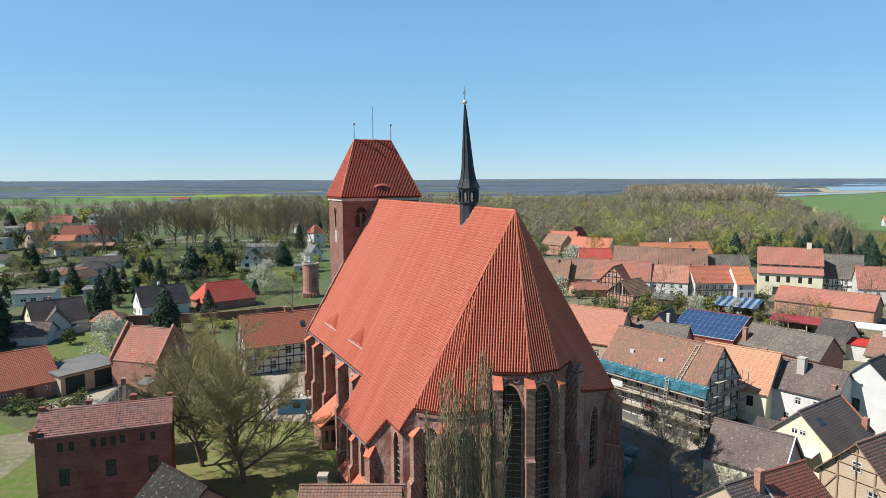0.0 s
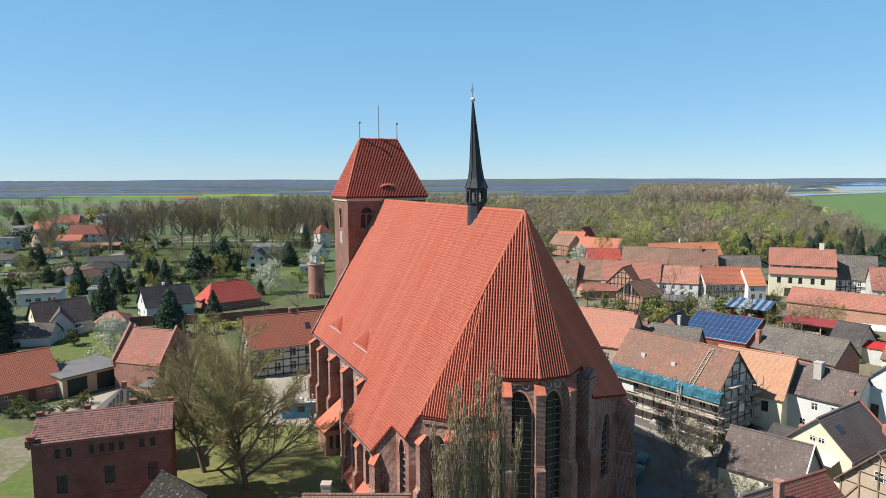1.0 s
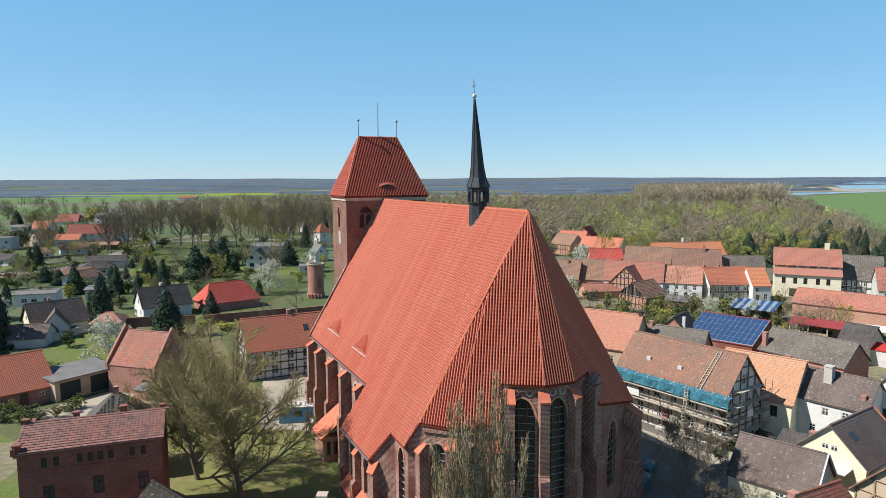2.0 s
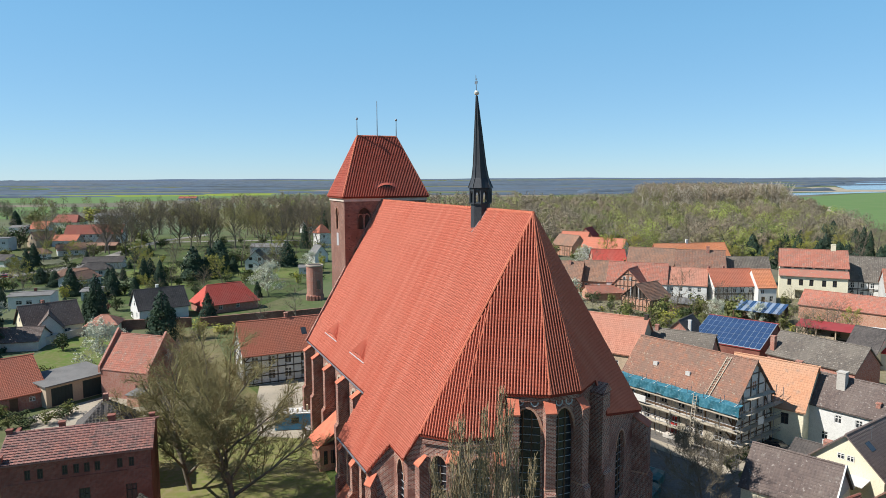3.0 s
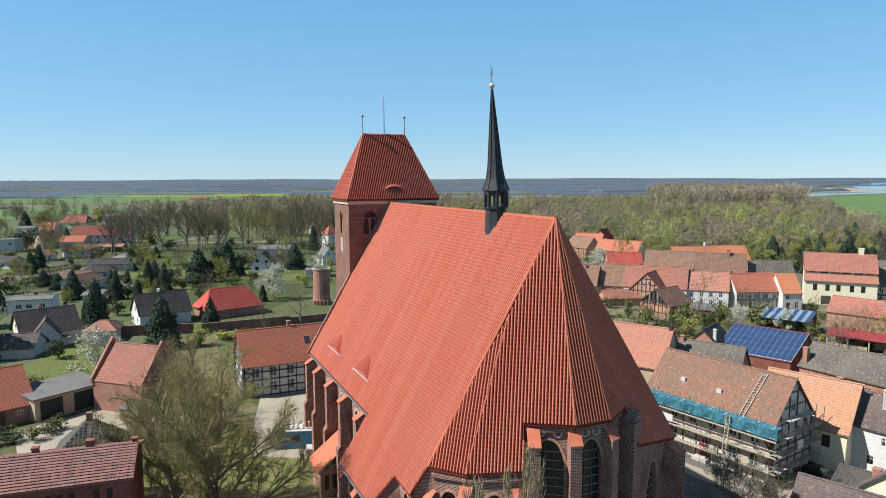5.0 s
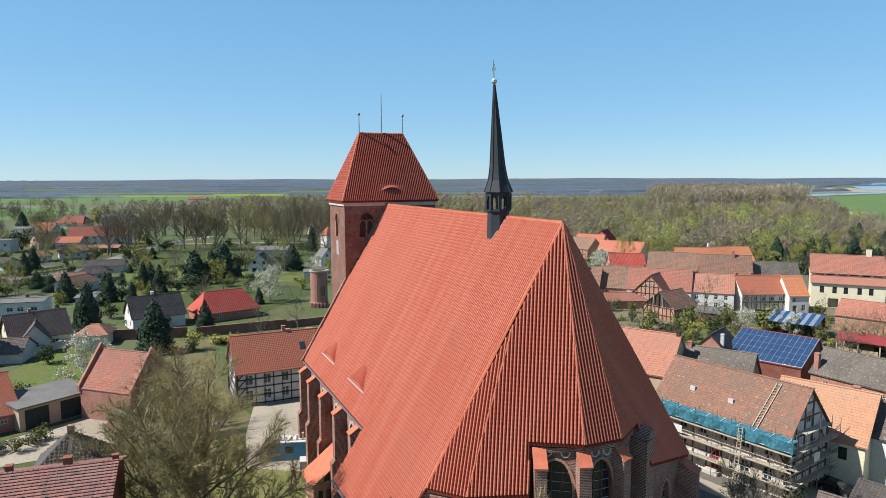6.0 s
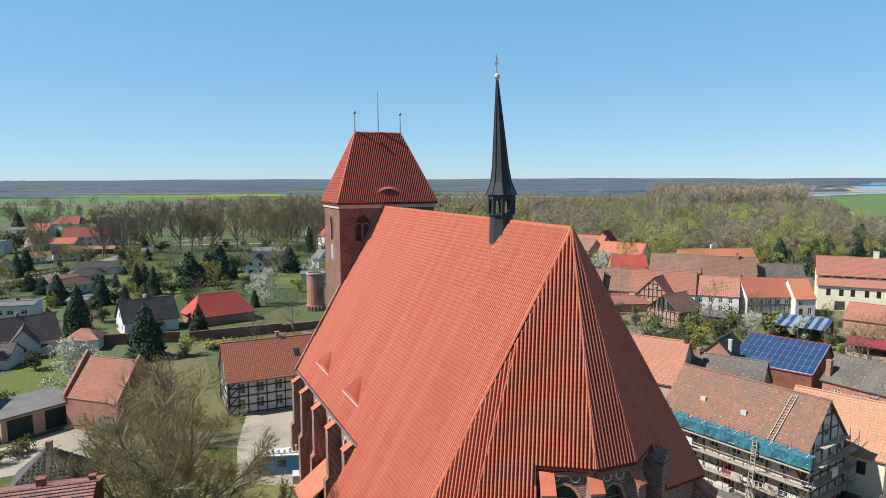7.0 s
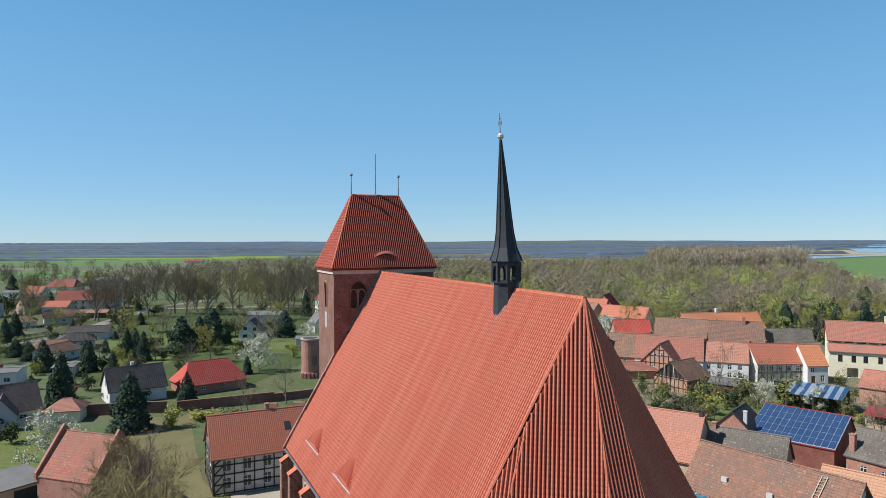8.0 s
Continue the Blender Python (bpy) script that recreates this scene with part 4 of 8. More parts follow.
# putlog holes, as dark blocks whose colour stands for the shade inside
rng = random.Random(3)
b = Build()
for i in range(12):
    for z in np.arange(8, 33.5, 1.7):
        y = Y1 - 0.7 - i * 1.15 + rng.uniform(-0.05, 0.05)
        if y > Y0 + 0.4 and not (29 < z < 33.4 and 1.7 < Y1 - y < 4.7):
            b.box((X0 - 0.01, y - 0.09, z - 0.09), (X0 + 0.05, y + 0.09, z + 0.09))
part("putlog_holes", b, M_TIMBER, tower, kind="stuff")


# ---- town, near the church ----
def row_of(wall, n, first, step, sill, w, h):
    return [(wall, first + i * step, sill, w, h) for i in range(n)]


CH_RED = M_BRICK_RED
# long brick house by the lawn
HB = house("brick_house", "old two-storey red brick house with a shallow streaked tile roof", (-44.25, 70.55), 21.0, 13.2, 12.3, 4.4, 10.85, M_R_STREAK, M_BRICK_DARK, 0.25, (0.38, 0.42), edge=M_LICHEN,
           wins=[*[("r", a - 0.25, 9.0, 0.5, 1.0) for a in (2.33, 3.4)], *[("r", a - 0.25, 9.1, 0.5, 0.95) for a in (5.5, 6.5, 7.42, 8.35, 10.35, 11.4)],
                 ("r", 2.1, 5.2, 1.0, 1.9), ("r", 6.6, 5.6, 1.0, 1.9), ("r", 10.8, 5.4, 1.0, 1.9), ("r", 5.2, 1.9, 1.0, 1.2), ("r", 7.4, 2.4, 0.8, 0.6), ("r", 2.2, 2.0, 1.0, 1.6)],
           chims=[(4.6, 0.4, 12.9, 0.55, M_BRICK_DARK), (9.2, 0.4, 13.05, 0.65, M_BRICK_DARK), (0.0, 0.0, 12.75, 0.5, M_BRICK_DARK), (0.0, -4.2, 11.6, 0.6, M_BRICK_DARK), (13.1, 0.3, 12.8, 0.5, M_BRICK_DARK)], frame=M_TIMBER)
for s0, s1, z in ((0.4, 5.6, 8.75), (5.9, 11.0, 8.8), (11.7, 13.0, 8.8), (0.0, 13.2, 4.6)):
    b = Build()
    b.box((s0, -4.46, z - 0.12), (s1, -4.39, z))
    part("string_course", b, M_BRICK_DARK, HB)
# parapet stubs at the gables
b = Build()
b.box((-0.45, -4.7, 10.6), (-0.05, 4.7, 11.3))
part("parapet", b, M_BRICK_DARK, HB)

# orange-roofed barn at the yard
BARN = house("barn", "low brick barn with an orange pantile roof", (-92.0, 98.3), 48.0, 27.0, 7.4, 7.4, 2.9, M_R_ORANGE, M_BRICK_RED, 0.4, (0.3, 0.36),
             wins=[("r", 24.6, 1.3, 0.9, 0.8), ("r", 18.0, 1.3, 0.9, 0.8)], doors=[("r", 21.8, 0.1, 1.2, 2.2), ("r", 15.5, 0.1, 1.3, 2.2)])
# flat double garage
g = thing("garage", "flat-roofed grey garage with two dark green doors", "garage", pose(-67.4, 112.0, 0, 0, 0, 58))
b = Build()
panel(b, lambda s, z, o=0.0: (s, o, z), 0, 10.6, 0, 3.7, [(0.8, 0.05, 3.5, 3.1), (6.0, 0.05, 3.5, 3.1)], 0.25)
b.poly((10.6, 0, 0), (10.6, 7.5, 0), (10.6, 7.5, 4.1), (10.6, 0, 3.7))
b.poly((0, 7.5, 0), (0, 0, 0), (0, 0, 3.7), (0, 7.5, 4.1))
b.poly((10.6, 7.5, 0), (0, 7.5, 0), (0, 7.5, 4.1), (10.6, 7.5, 4.1))
part("wall", b, M_BEIGE, g)
b = Build()
b.slab([(-0.4, -0.5, 3.8), (11.0, -0.5, 3.8), (11.0, 7.9, 4.25), (-0.4, 7.9, 4.25)], 0.2)
part("roof", b, M_FELT, g)
for s, w in ((0.8, 3.5), (6.0, 3.5)):
    b = Build()
    b.box((s, 0.12, 0.05), (s + w, 0.2, 3.1))
    door = part("door", b, M_GREEN_DOOR, g)
    for i in range(1, 6):
        b = Build()
        b.box((s + w * i / 6 - 0.03, 0.08, 0.05), (s + w * i / 6 + 0.03, 0.12, 3.1))
        part("batten", b, M_GREEN_DOOR, door)
# brick chapel-like house with raised gables
BC = house("gabled_brick_house", "small brick house with raised gables and a faded red roof", (-60.4, 122.9), -16.0, 9.9, 10.2, 4.7, 4.9, M_R_SALMON, M_BRICK_RED, 0.05, (0.4, 0.42),
           wins=[("b", -2.0, 2.0, 0.8, 1.2)], doors=[("r", 7.3, 0.1, 1.5, 2.6)])
for x in (-0.35, 9.9):
    b = Build()
    for sgn in (-1, 1):
        b.hexa([(x, sgn * 4.9, 4.3), (x + 0.4, sgn * 4.9, 4.3), (x + 0.4, 0, 10.0), (x, 0, 10.0)][::sgn], [(x, sgn * 4.9, 5.4), (x + 0.4, sgn * 4.9, 5.4), (x + 0.4, 0, 11.2), (x, 0, 11.2)][::sgn])
    part("raised_gable", b, M_BRICK_RED, BC)
b = Build()
b.box((10.33, -0.12, 6.2), (10.36, 0.12, 8.0))
b.box((10.33, -0.6, 6.95), (10.36, 0.6, 7.25))
part("cross", b, M_GREYPL, BC, "pale plaster cross on the gable")
s = thing("shed", "small brick shed with a pale roof sheet", "shed", pose(-54.8, 113.5, 0, 0, 0, -16))
b = Build()
b.box((0, 0, 0), (2.4, 2.4, 1.9))
part("wall", b, M_BRICK_ORANGE, s)
b = Build()
b.slab([(-0.2, -0.2, 2.0), (2.6, -0.2, 2.0), (2.6, 2.6, 2.4), (-0.2, 2.6, 2.4)], 0.1)
part("roof", b, M_FELT, s)
# black-and-white house
HT = house("half_timbered_house", "black and white half-timbered house with an orange tile roof", (-40.94, 128.69), 28.0, 16.5, 10.9, 5.2, 5.9, M_R_ORANGE, M_WHITE, 0.35, (0.3, 0.36),
           wins=[*row_of("r", 5, 1.3, 3.0, 3.5, 1.3, 1.7), *row_of("r", 4, 1.3, 3.0, 0.9, 1.3, 1.7), ("a", -2.6, 3.7, 1.0, 1.3), ("a", 1.2, 3.7, 1.0, 1.3), ("a", -0.5, 7.2, 0.9, 1.1)],
           doors=[("r", 12.6, 0.1, 1.4, 2.2)], timber=("ra", M_TIMBER, [0.3, 1.65, 3.1, 4.5, 5.75], 1.5), joined=False, frame=M_WHITE, chims=[(9.0, 0.3, 11.9, 0.6, CH_RED)])
sk = Build()
p0, p1 = (11.2, -3.0, 10.9 - 3.0 * 0.962 + 0.12), (12.3, -1.9, 10.9 - 1.9 * 0.962 + 0.12)
sk.slab([(11.2, -3.0, p0[2]), (12.2, -3.0, p0[2]), (12.2, -1.9, p1[2]), (11.2, -1.9, p1[2])], 0.1)
part("skylight", sk, M_GLASS, HT)

# house under scaffolding
SC = house("scaffolded_house", "two-storey house with an old brown tile roof being restored", (29.6, 112.4), -51.5, 18.4, 12.6, 4.9, 7.3, M_R_OLD, M_LIMEWASH, 0.4, (0.3, 0.36),
           wins=[*row_of("r", 6, 1.2, 2.9, 4.7, 1.1, 1.6), ("r", 1.2, 1.6, 1.1, 1.6), ("r", 4.1, 1.6, 1.1, 1.6), ("r", 12.8, 1.6, 1.1, 1.6), ("r", 15.7, 1.6, 1.1, 1.6), ("b", -2.8, 4.7, 1.0, 1.4), ("b", 1.2, 4.7, 1.0, 1.4), ("b", -0.6, 8.4, 1.0, 1.4)],
           doors=[("r", 8.6, 0.7, 1.3, 2.5)], timber=("rb", M_TIMBER_B, [2.4, 4.2, 7.1], 2.1), door_mat=M_RED_PAINT, frame=M_WHITE)
for x, y in ((4.6, -2.6), (10.2, -2.8)):
    z = 12.6 - abs(y) * 1.08
    b = Build()
    b.hexa([(x - 0.35, y - 0.5, z - 0.45), (x + 0.35, y - 0.5, z - 0.45), (x + 0.35, y + 0.3, z - 0.3), (x - 0.35, y + 0.3, z - 0.3)], [(x - 0.35, y - 0.5, z + 0.15), (x + 0.35, y - 0.5, z + 0.15), (x + 0.3, y + 0.3, z), (x - 0.3, y + 0.3, z)])
    part("roof_vent", b, M_GREYPL, SC)
b = Build()
b.box((8.2, -5.9, 0), (10.3, -4.9, 0.5))
b.box((8.5, -5.5, 0.5), (10.0, -4.9, 0.72))
part("steps", b, M_CONC, SC)
sf = thing("scaffold", "steel tube scaffold with wooden decks and a blue safety net", "scaffold", pose(29.6, 112.4, 0, 0, 0, -51.5))
posts = [(x, y) for x in np.linspace(-0.3, 19.6, 9) for y in (-5.25, -6.2)] + [(x, y) for x in (18.75, 19.75) for y in (-3.0, 0.0, 3.0, 5.4)]
for x, y in posts:
    b = Build()
    b.tube((x, y, 0), (x, y, 8.4 if y < -5 else (8.2 if abs(y) > 2 else 10.2)), 0.045, 0.045, 5)
    part("post", b, M_METAL, sf)
for z in (1.9, 3.9, 5.9):
    b = Build()
    b.box((-0.3, -6.25, z), (19.7, -5.3, z + 0.07))
    d = part("deck", b, M_PLANK, sf)
    b = Build()
    b.box((-0.3, -6.3, z + 0.08), (19.7, -6.26, z + 0.25))
    part("toe_board", b, M_PLANK, d)
    b = Build()
    b.box((18.8, -6.25, z), (19.75, 5.5, z + 0.07))
    part("deck", b, M_PLANK, sf)
    for h in (0.5, 1.0):
        b = Build()
        b.tube((-0.3, -6.2, z + h), (19.7, -6.2, z + h), 0.035, 0.035, 5)
        part("guard_rail", b, M_METAL, sf)
        b = Build()
        b.tube((19.75, -6.2, z + h), (19.75, 5.4, z + h), 0.035, 0.035, 5)
        part("guard_rail", b, M_METAL, sf)
b = Build()
b.box((18.8, -3.0, 7.9), (19.75, 3.2, 7.97))
part("deck", b, M_PLANK, sf)
b = Build()
n = 26
for i in range(n):
    x0, x1 = -0.3 + 20.1 * i / n, -0.3 + 20.1 * (i + 1) / n
    w0, w1 = 0.12 * math.sin(i * 1.7), 0.12 * math.sin((i + 1) * 1.7)
    b.poly((x0, -6.28 - w0, 6.3), (x1, -6.28 - w1, 6.3), (x1, -6.3 + w1 * 0.4, 7.6), (x0, -6.3 + w0 * 0.4, 7.6))
    b.poly((x0, -6.3 + w0 * 0.4, 7.6), (x1, -6.3 + w1 * 0.4, 7.6), (x1, -5.2, 7.75 + w1 * 0.5), (x0, -5.2, 7.75 + w0 * 0.5))
part("net", b, M_NET, sf, "blue safety net under the eaves")
for i in range(10):
    b = Build()
    b.beam((0.3 + i * 2.1, -6.34, 7.64), (0.3 + i * 2.1, -5.2, 7.82), 0.06, 0.04)
    part("net_batten", b, M_WHITE, sf)
for x0 in (1.0, 9.0, 13.5):
    b = Build()
    b.beam((x0, -6.25, 1.9), (x0 + 2.4, -6.25, 5.9), 0.06, 0.06)
    part("brace", b, M_METAL, sf)
for s0, s1, z in ((3.2, 5.4, 4.4), (10.9, 12.2, 2.1), (14.9, 16.4, 2.2), (12.6, 13.6, 0.6)):
    b = Build()
    b.box((s0, -6.36, z), (s1, -6.33, z + 1.0))
    part("board", b, M_WHITE if z > 4 else M_PLANK, sf)
b = Build()
b.poly((19.8, -1.2, 4.1), (19.8, 0.2, 4.1), (19.8, 0.2, 5.2), (19.8, -1.2, 5.2))
part("board", b, M_WHITE, sf)
ld = thing("roof_ladder", "wooden roof ladder lying on the tiles", "ladder", pose(29.6, 112.4, 0, 0, 0, -51.5))
for x in (14.6, 15.2):
    b = Build()
    b.beam((x, -0.4, 12.6 - 0.4 * 1.08 + 0.2), (x - 0.6, -5.4, 12.6 - 5.4 * 1.08 + 0.25), 0.09, 0.1)
    part("rail", b, M_PLANK, ld)
for i in range(17):
    y = -0.6 - i * 0.29
    b = Build()
    b.beam((14.6 - 0.6 * i / 17, y, 12.6 + y * 1.08 + 0.24), (15.2 - 0.6 * i / 17, y, 12.6 + y * 1.08 + 0.24), 0.07, 0.05)
    part("rung", b, M_PLANK, ld)
ld2 = thing("ladder", "long wooden ladder leaning on the scaffold", "ladder", pose(29.6, 112.4, 0, 0, 0, -51.5))
for x in (13.3, 13.8):
    b = Build()
    b.beam((x, -7.6, 0), (x, -6.4, 7.9), 0.07, 0.08)
    part("rail", b, M_PLANK, ld2)
for i in range(20):
    b = Build()
    b.beam((13.3, -7.55 + 1.2 * i / 20, 0.3 + 0.38 * i), (13.8, -7.55 + 1.2 * i / 20, 0.3 + 0.38 * i), 0.05, 0.05)
    part("rung", b, M_PLANK, ld2)

# right-hand town houses
house("orange_roofed_house", "house with a pale orange tile roof and cream walls", (43.2, 109.6), -42, 11.2, 10.6, 5.2, 5.5, M_R_PALE, M_CREAM, 0.3, (0.4, 0.4), wins=[("r", 2.0, 3.0, 0.9, 1.5), ("r", 8.3, 3.0, 1.0, 1.6), ("r", 5.3, 3.0, 0.9, 1.5)], chims=[(8.2, 2.6, 10.4, 0.8, CH_RED)], frame=M_TIMBER)
WH = house("white_house", "white rendered house with a weathered purple-brown roof", (51.4, 104.6), -50, 11.2, 9.5, 3.9, 6.1, M_R_PURPLE, M_WHITE, 0.3, (0.38, 0.36),
           wins=[("r", 5.6, 4.0, 0.9, 1.1), ("r", 8.2, 4.0, 0.9, 1.1), ("r", 9.9, 4.0, 0.9, 1.1), ("r", 4.0, 1.2, 0.9, 1.2), ("r", 9.2, 1.2, 0.9, 1.2)], chims=[(5.3, -1.2, 10.6, 1.1, M_CONC), (10.4, -2.6, 7.8, 0.55, CH_RED)])
house("white_gabled_house", "tall white rendered house with a dark tile roof", (61.2, 95.6), 39, 14.0, 11.2, 5.0, 6.5, M_R_DARK, M_WHITE, 0.25, (0.4, 0.4), wins=[("a", -1.9, 3.3, 1.1, 2.0)], frame=M_TIMBER_B, chims=[(6.0, -0.5, 12.4, 0.7, CH_RED)])
YE = house("yellow_house", "small yellow house with a grey-brown tile roof", (33.3, 79.6), -42.5, 8.6, 8.4, 3.6, 4.9, M_R_PURPLE, M_CREAM, 0.25, (0.32, 0.36), wins=[("r", 4.9, 3.0, 0.9, 1.2), ("r", 6.6, 0.9, 0.9, 1.2)], gable=M_GREYPL)
b = Build()
for y in (-1, 1):
    b.beam((8.92, y * 3.85, 4.9 - 0.25 * 0.97 + 0.12), (8.92, 0, 8.52), 0.14, 0.16)
part("verge_board", b, M_WHITE, YE, "white verge board")
b = Build()
b.box((1.1, -3.66, 0.05), (3.2, -3.6, 2.1))
part("garage_door", b, M_GREYPL, YE, "pale garage door")
DK = house("cream_gabled_house", "cream house with a dark ribbed tile roof", (43.9, 80.7), 37, 10.4, 9.0, 4.0, 5.3, M_R_RIB, M_CREAM, 0.4, (0.3, 0.34), wins=[("a", -0.9, 6.0, 0.8, 0.7), ("a", 0.1, 6.0, 0.8, 0.7), ("r", 2.0, 2.2, 0.9, 1.5), ("r", 5.2, 2.6, 0.9, 1.4), ("r", 8.6, 2.9, 0.9, 1.5)], frame=M_WHITE)
b = Build()
b.slab([(1.6, -2.0, 7.28), (2.6, -2.0, 7.28), (2.6, -1.2, 8.02), (1.6, -1.2, 8.02)], 0.08)
part("skylight", b, M_GLASS, DK)
b = Build()
b.slab([(-1.9, -2.6, 4.3), (0.0, -2.6, 4.6), (0.0, 0.8, 4.6), (-1.9, 0.8, 4.3)], 0.1)
part("porch_roof", b, M_GREYPL, DK)
for x, y0 in ((10.75, 0.0),):
    b = Build()
    b.beam((x, y0, 9.1), (x, -4.4, 9.1 - 4.4 * 0.925), 0.3, 0.14)
    part("verge_tiles", b, M_R_ORANGE, DK, "row of red verge tiles")
b = Build()
b.box((9.6, -3.9, 5.2), (10.3, -3.2, 7.0))
part("chimney", b, CH_RED, DK)
b = Build()
b.tube((3.2, -1.2, 8.0), (3.2, -1.2, 9.6), 0.03, 0.03, 5)
b.tube((2.6, -1.2, 9.4), (3.8, -1.2, 9.4), 0.02, 0.02, 4)
part("aerial", b, M_METAL, DK)
house("corner_house", "low beige house with a dark speckled tile roof", (27.6, 62.6), 28, 4.6, 8.0, 3.6, 5.0, M_R_PURPLE, M_BEIGE, 0.25, (0.30, 0.34), chims=[(3.6, -1.0, 9.2, 0.7, CH_RED)])
CO = house("corner_house_wing", "wing with a red-brown tile roof and a lead seam", (31.66, 64.76), 28, 7.0, 8.06, 3.6, 5.06, M_R_WING, M_BEIGE, 0.25, (0.30, 0.34))
b = Build()
b.beam((-0.22, -3.85, 5.06 - 0.25 * 0.83 + 0.16), (-0.22, 0, 8.06 + 0.16), 0.22, 0.06)
part("lead_seam", b, M_LEAD, CO)
house("timber_gabled_house", "old beige half-timbered house with a red tile roof", (44.2, 69.2), 31, 10.0, 9.6, 3.9, 5.6, M_R_OLD, M_BEIGE, 0.5, (0.36, 0.36), wins=[("a", -0.5, 6.4, 1.0, 1.1), ("a", 1.2, 3.2, 1.1, 1.6)], timber=("a", M_TIMBER_F, [2.6, 5.4], 1.9))
house("pink_roofed_house", "house with a pale red tile roof", (23.0, 130.6), -33, 12.4, 12.9, 5.2, 7.6, M_R_PINK, M_BEIGE, 0.3, (0.5, 0.42), wins=[("r", 6.6, 4.8, 0.9, 1.3), ("r", 8.3, 4.8, 0.9, 1.3), ("r", 3.6, 4.8, 0.9, 1.3)], chims=[(12.2, 0, 13.6, 0.6, M_TIMBER)])
house("grey_roofed_house", "old house with a grey mossy tile roof", (34.6, 127.0), -33, 11.2, 10.7, 4.4, 6.7, M_R_GREY, M_BRICK_RED, 0.3, (0.4, 0.42), chims=[(1.5, -0.2, 11.4, 0.6, CH_RED)])
house("dark_gabled_shed", "shed with a dark diamond tile roof", (46.3, 147.0), 52, 8.0, 7.6, 4.4, 3.4, M_R_DARK, M_BRICK_RED, 0.3, (0.5, 0.5), chims=[(1.0, -2.0, 7.8, 0.6, M_GREYPL)], category="shed")
house("brick_stable", "brick outbuilding with a mossy grey tile roof", (62.6, 136.2), -56, 15.8, 8.0, 4.4, 4.4, M_R_GREY, M_BRICK_RED, 0.3, (0.42, 0.42), wins=[*row_of("r", 4, 2.0, 3.0, 2.2, 1.1, 1.0)], chims=[(0.6, -3.6, 7.6, 0.8, CH_RED)], frame=M_GREYPL)
# house with a roof full of solar panels
PV = house("solar_roofed_barn", "red barn whose whole roof plane is blue solar panels", (55.4, 154.0), -42.5, 13.8, 7.4, 9.4, 3.8, M_R_WINE, M_BRICK_DARK, 0.2, None, wl=3.0, hel=4.5, category="barn")
sl = 3.6 / 9.4
for i in range(13):
    for j in range(5):
        x0, x1 = -0.1 + i * 1.08, -0.1 + (i + 1) * 1.08 - 0.12
        y0, y1 = -0.25 - j * 1.86, -0.25 - (j + 1) * 1.86 + 0.14
        b = Build()
        b.slab([(x0, y1, 7.4 + y1 * sl + 0.16), (x1, y1, 7.4 + y1 * sl + 0.16), (x1, y0, 7.4 + y0 * sl + 0.16), (x0, y0, 7.4 + y0 * sl + 0.16)], 0.05)
        part("solar_panel", b, M_PV, PV)
b = Build()
b.slab([(-0.2, -9.6, 7.4 - 9.6 * sl + 0.09), (14.0, -9.6, 7.4 - 9.6 * sl + 0.09), (14.0, -0.15, 7.4 - 0.15 * sl + 0.09), (-0.2, -0.15, 7.4 - 0.15 * sl + 0.09)], 0.03)
part("panel_frame", b, M_PVF, PV)


# ---- the row of houses across the field side ----
WB = house("cream_townhouse", "big cream townhouse with a broad red roof and an attic gallery", (102.7, 224.2), -23.5, 18.4, 14.6, 6.2, 10.0, M_R_SALMON, M_CREAM, 0.4, (0.8, 0.5), wins=[("b", -3.0, 5.0, 0.9, 1.5), ("b", 0.5, 5.0, 0.9, 1.5), ("b", -1.5, 10.4, 0.8, 1.2), ("b", 1.0, 10.4, 0.8, 1.2), ("b", -3.0, 8.0, 0.9, 1.4), ("b", 0.5, 8.0, 0.9, 1.4)], chims=[(14.8, 0.3, 16.4, 1.3, M_CREAM)])
b = Build()
P = lambda s, z, o=0.0: (s, -8.4 + o, z)
holes = [(x, 4.2, 1.1, 1.9) for x in (2.2, 5.4, 8.2, 11.6, 14.4)] + [(4.4, 0.1, 2.6, 2.6), (8.6, 0.8, 0.9, 1.5)]
panel(b, P, 0, 18.4, 0, 7.2, holes, 0.2)
b.poly((0, -6.2, 0), (0, -8.4, 0), (0, -8.4, 7.2), (0, -6.2, 8.4))
b.poly((18.4, -8.4, 0), (18.4, -6.2, 0), (18.4, -6.2, 8.4), (18.4, -8.4, 7.2))
part("wall", b, M_CREAM, WB)
for h in holes[:5] + holes[6:]:
    small_window(WB, P, *h, 0.2, M_TIMBER)
b = Build()
b.slab([(-0.3, -8.9, 7.1), (18.7, -8.9, 7.1), (18.7, -6.15, 9.0), (-0.3, -6.15, 9.0)], 0.15)
part("roof", b, M_R_SALMON, WB, "lower strip of red tiles")
b = Build()
for i in range(6):
    b.poly((1.0 + i * 2.9, -6.24, 9.2), (3.2 + i * 2.9, -6.24, 9.2), (3.2 + i * 2.9, -6.24, 9.7), (1.0 + i * 2.9, -6.24, 9.7))
part("attic_openings", b, M_GLASS, WB, "row of dark attic openings", kind="stuff")
house("grey_roofed_townhouse", "half-timbered house with a steep grey-brown roof", (123.2, 222.1), -28, 11.0, 12.4, 6.6, 5.6, M_R_GREY, M_WHITE, 0.3, (0.8, 0.5), wins=[*row_of("r", 4, 0.8, 2.6, 3.4, 1.0, 1.4), *row_of("r", 4, 0.8, 2.6, 0.9, 1.0, 1.4)], timber=("r", M_TIMBER, [0.4, 2.7, 3.1, 5.4], 1.3))
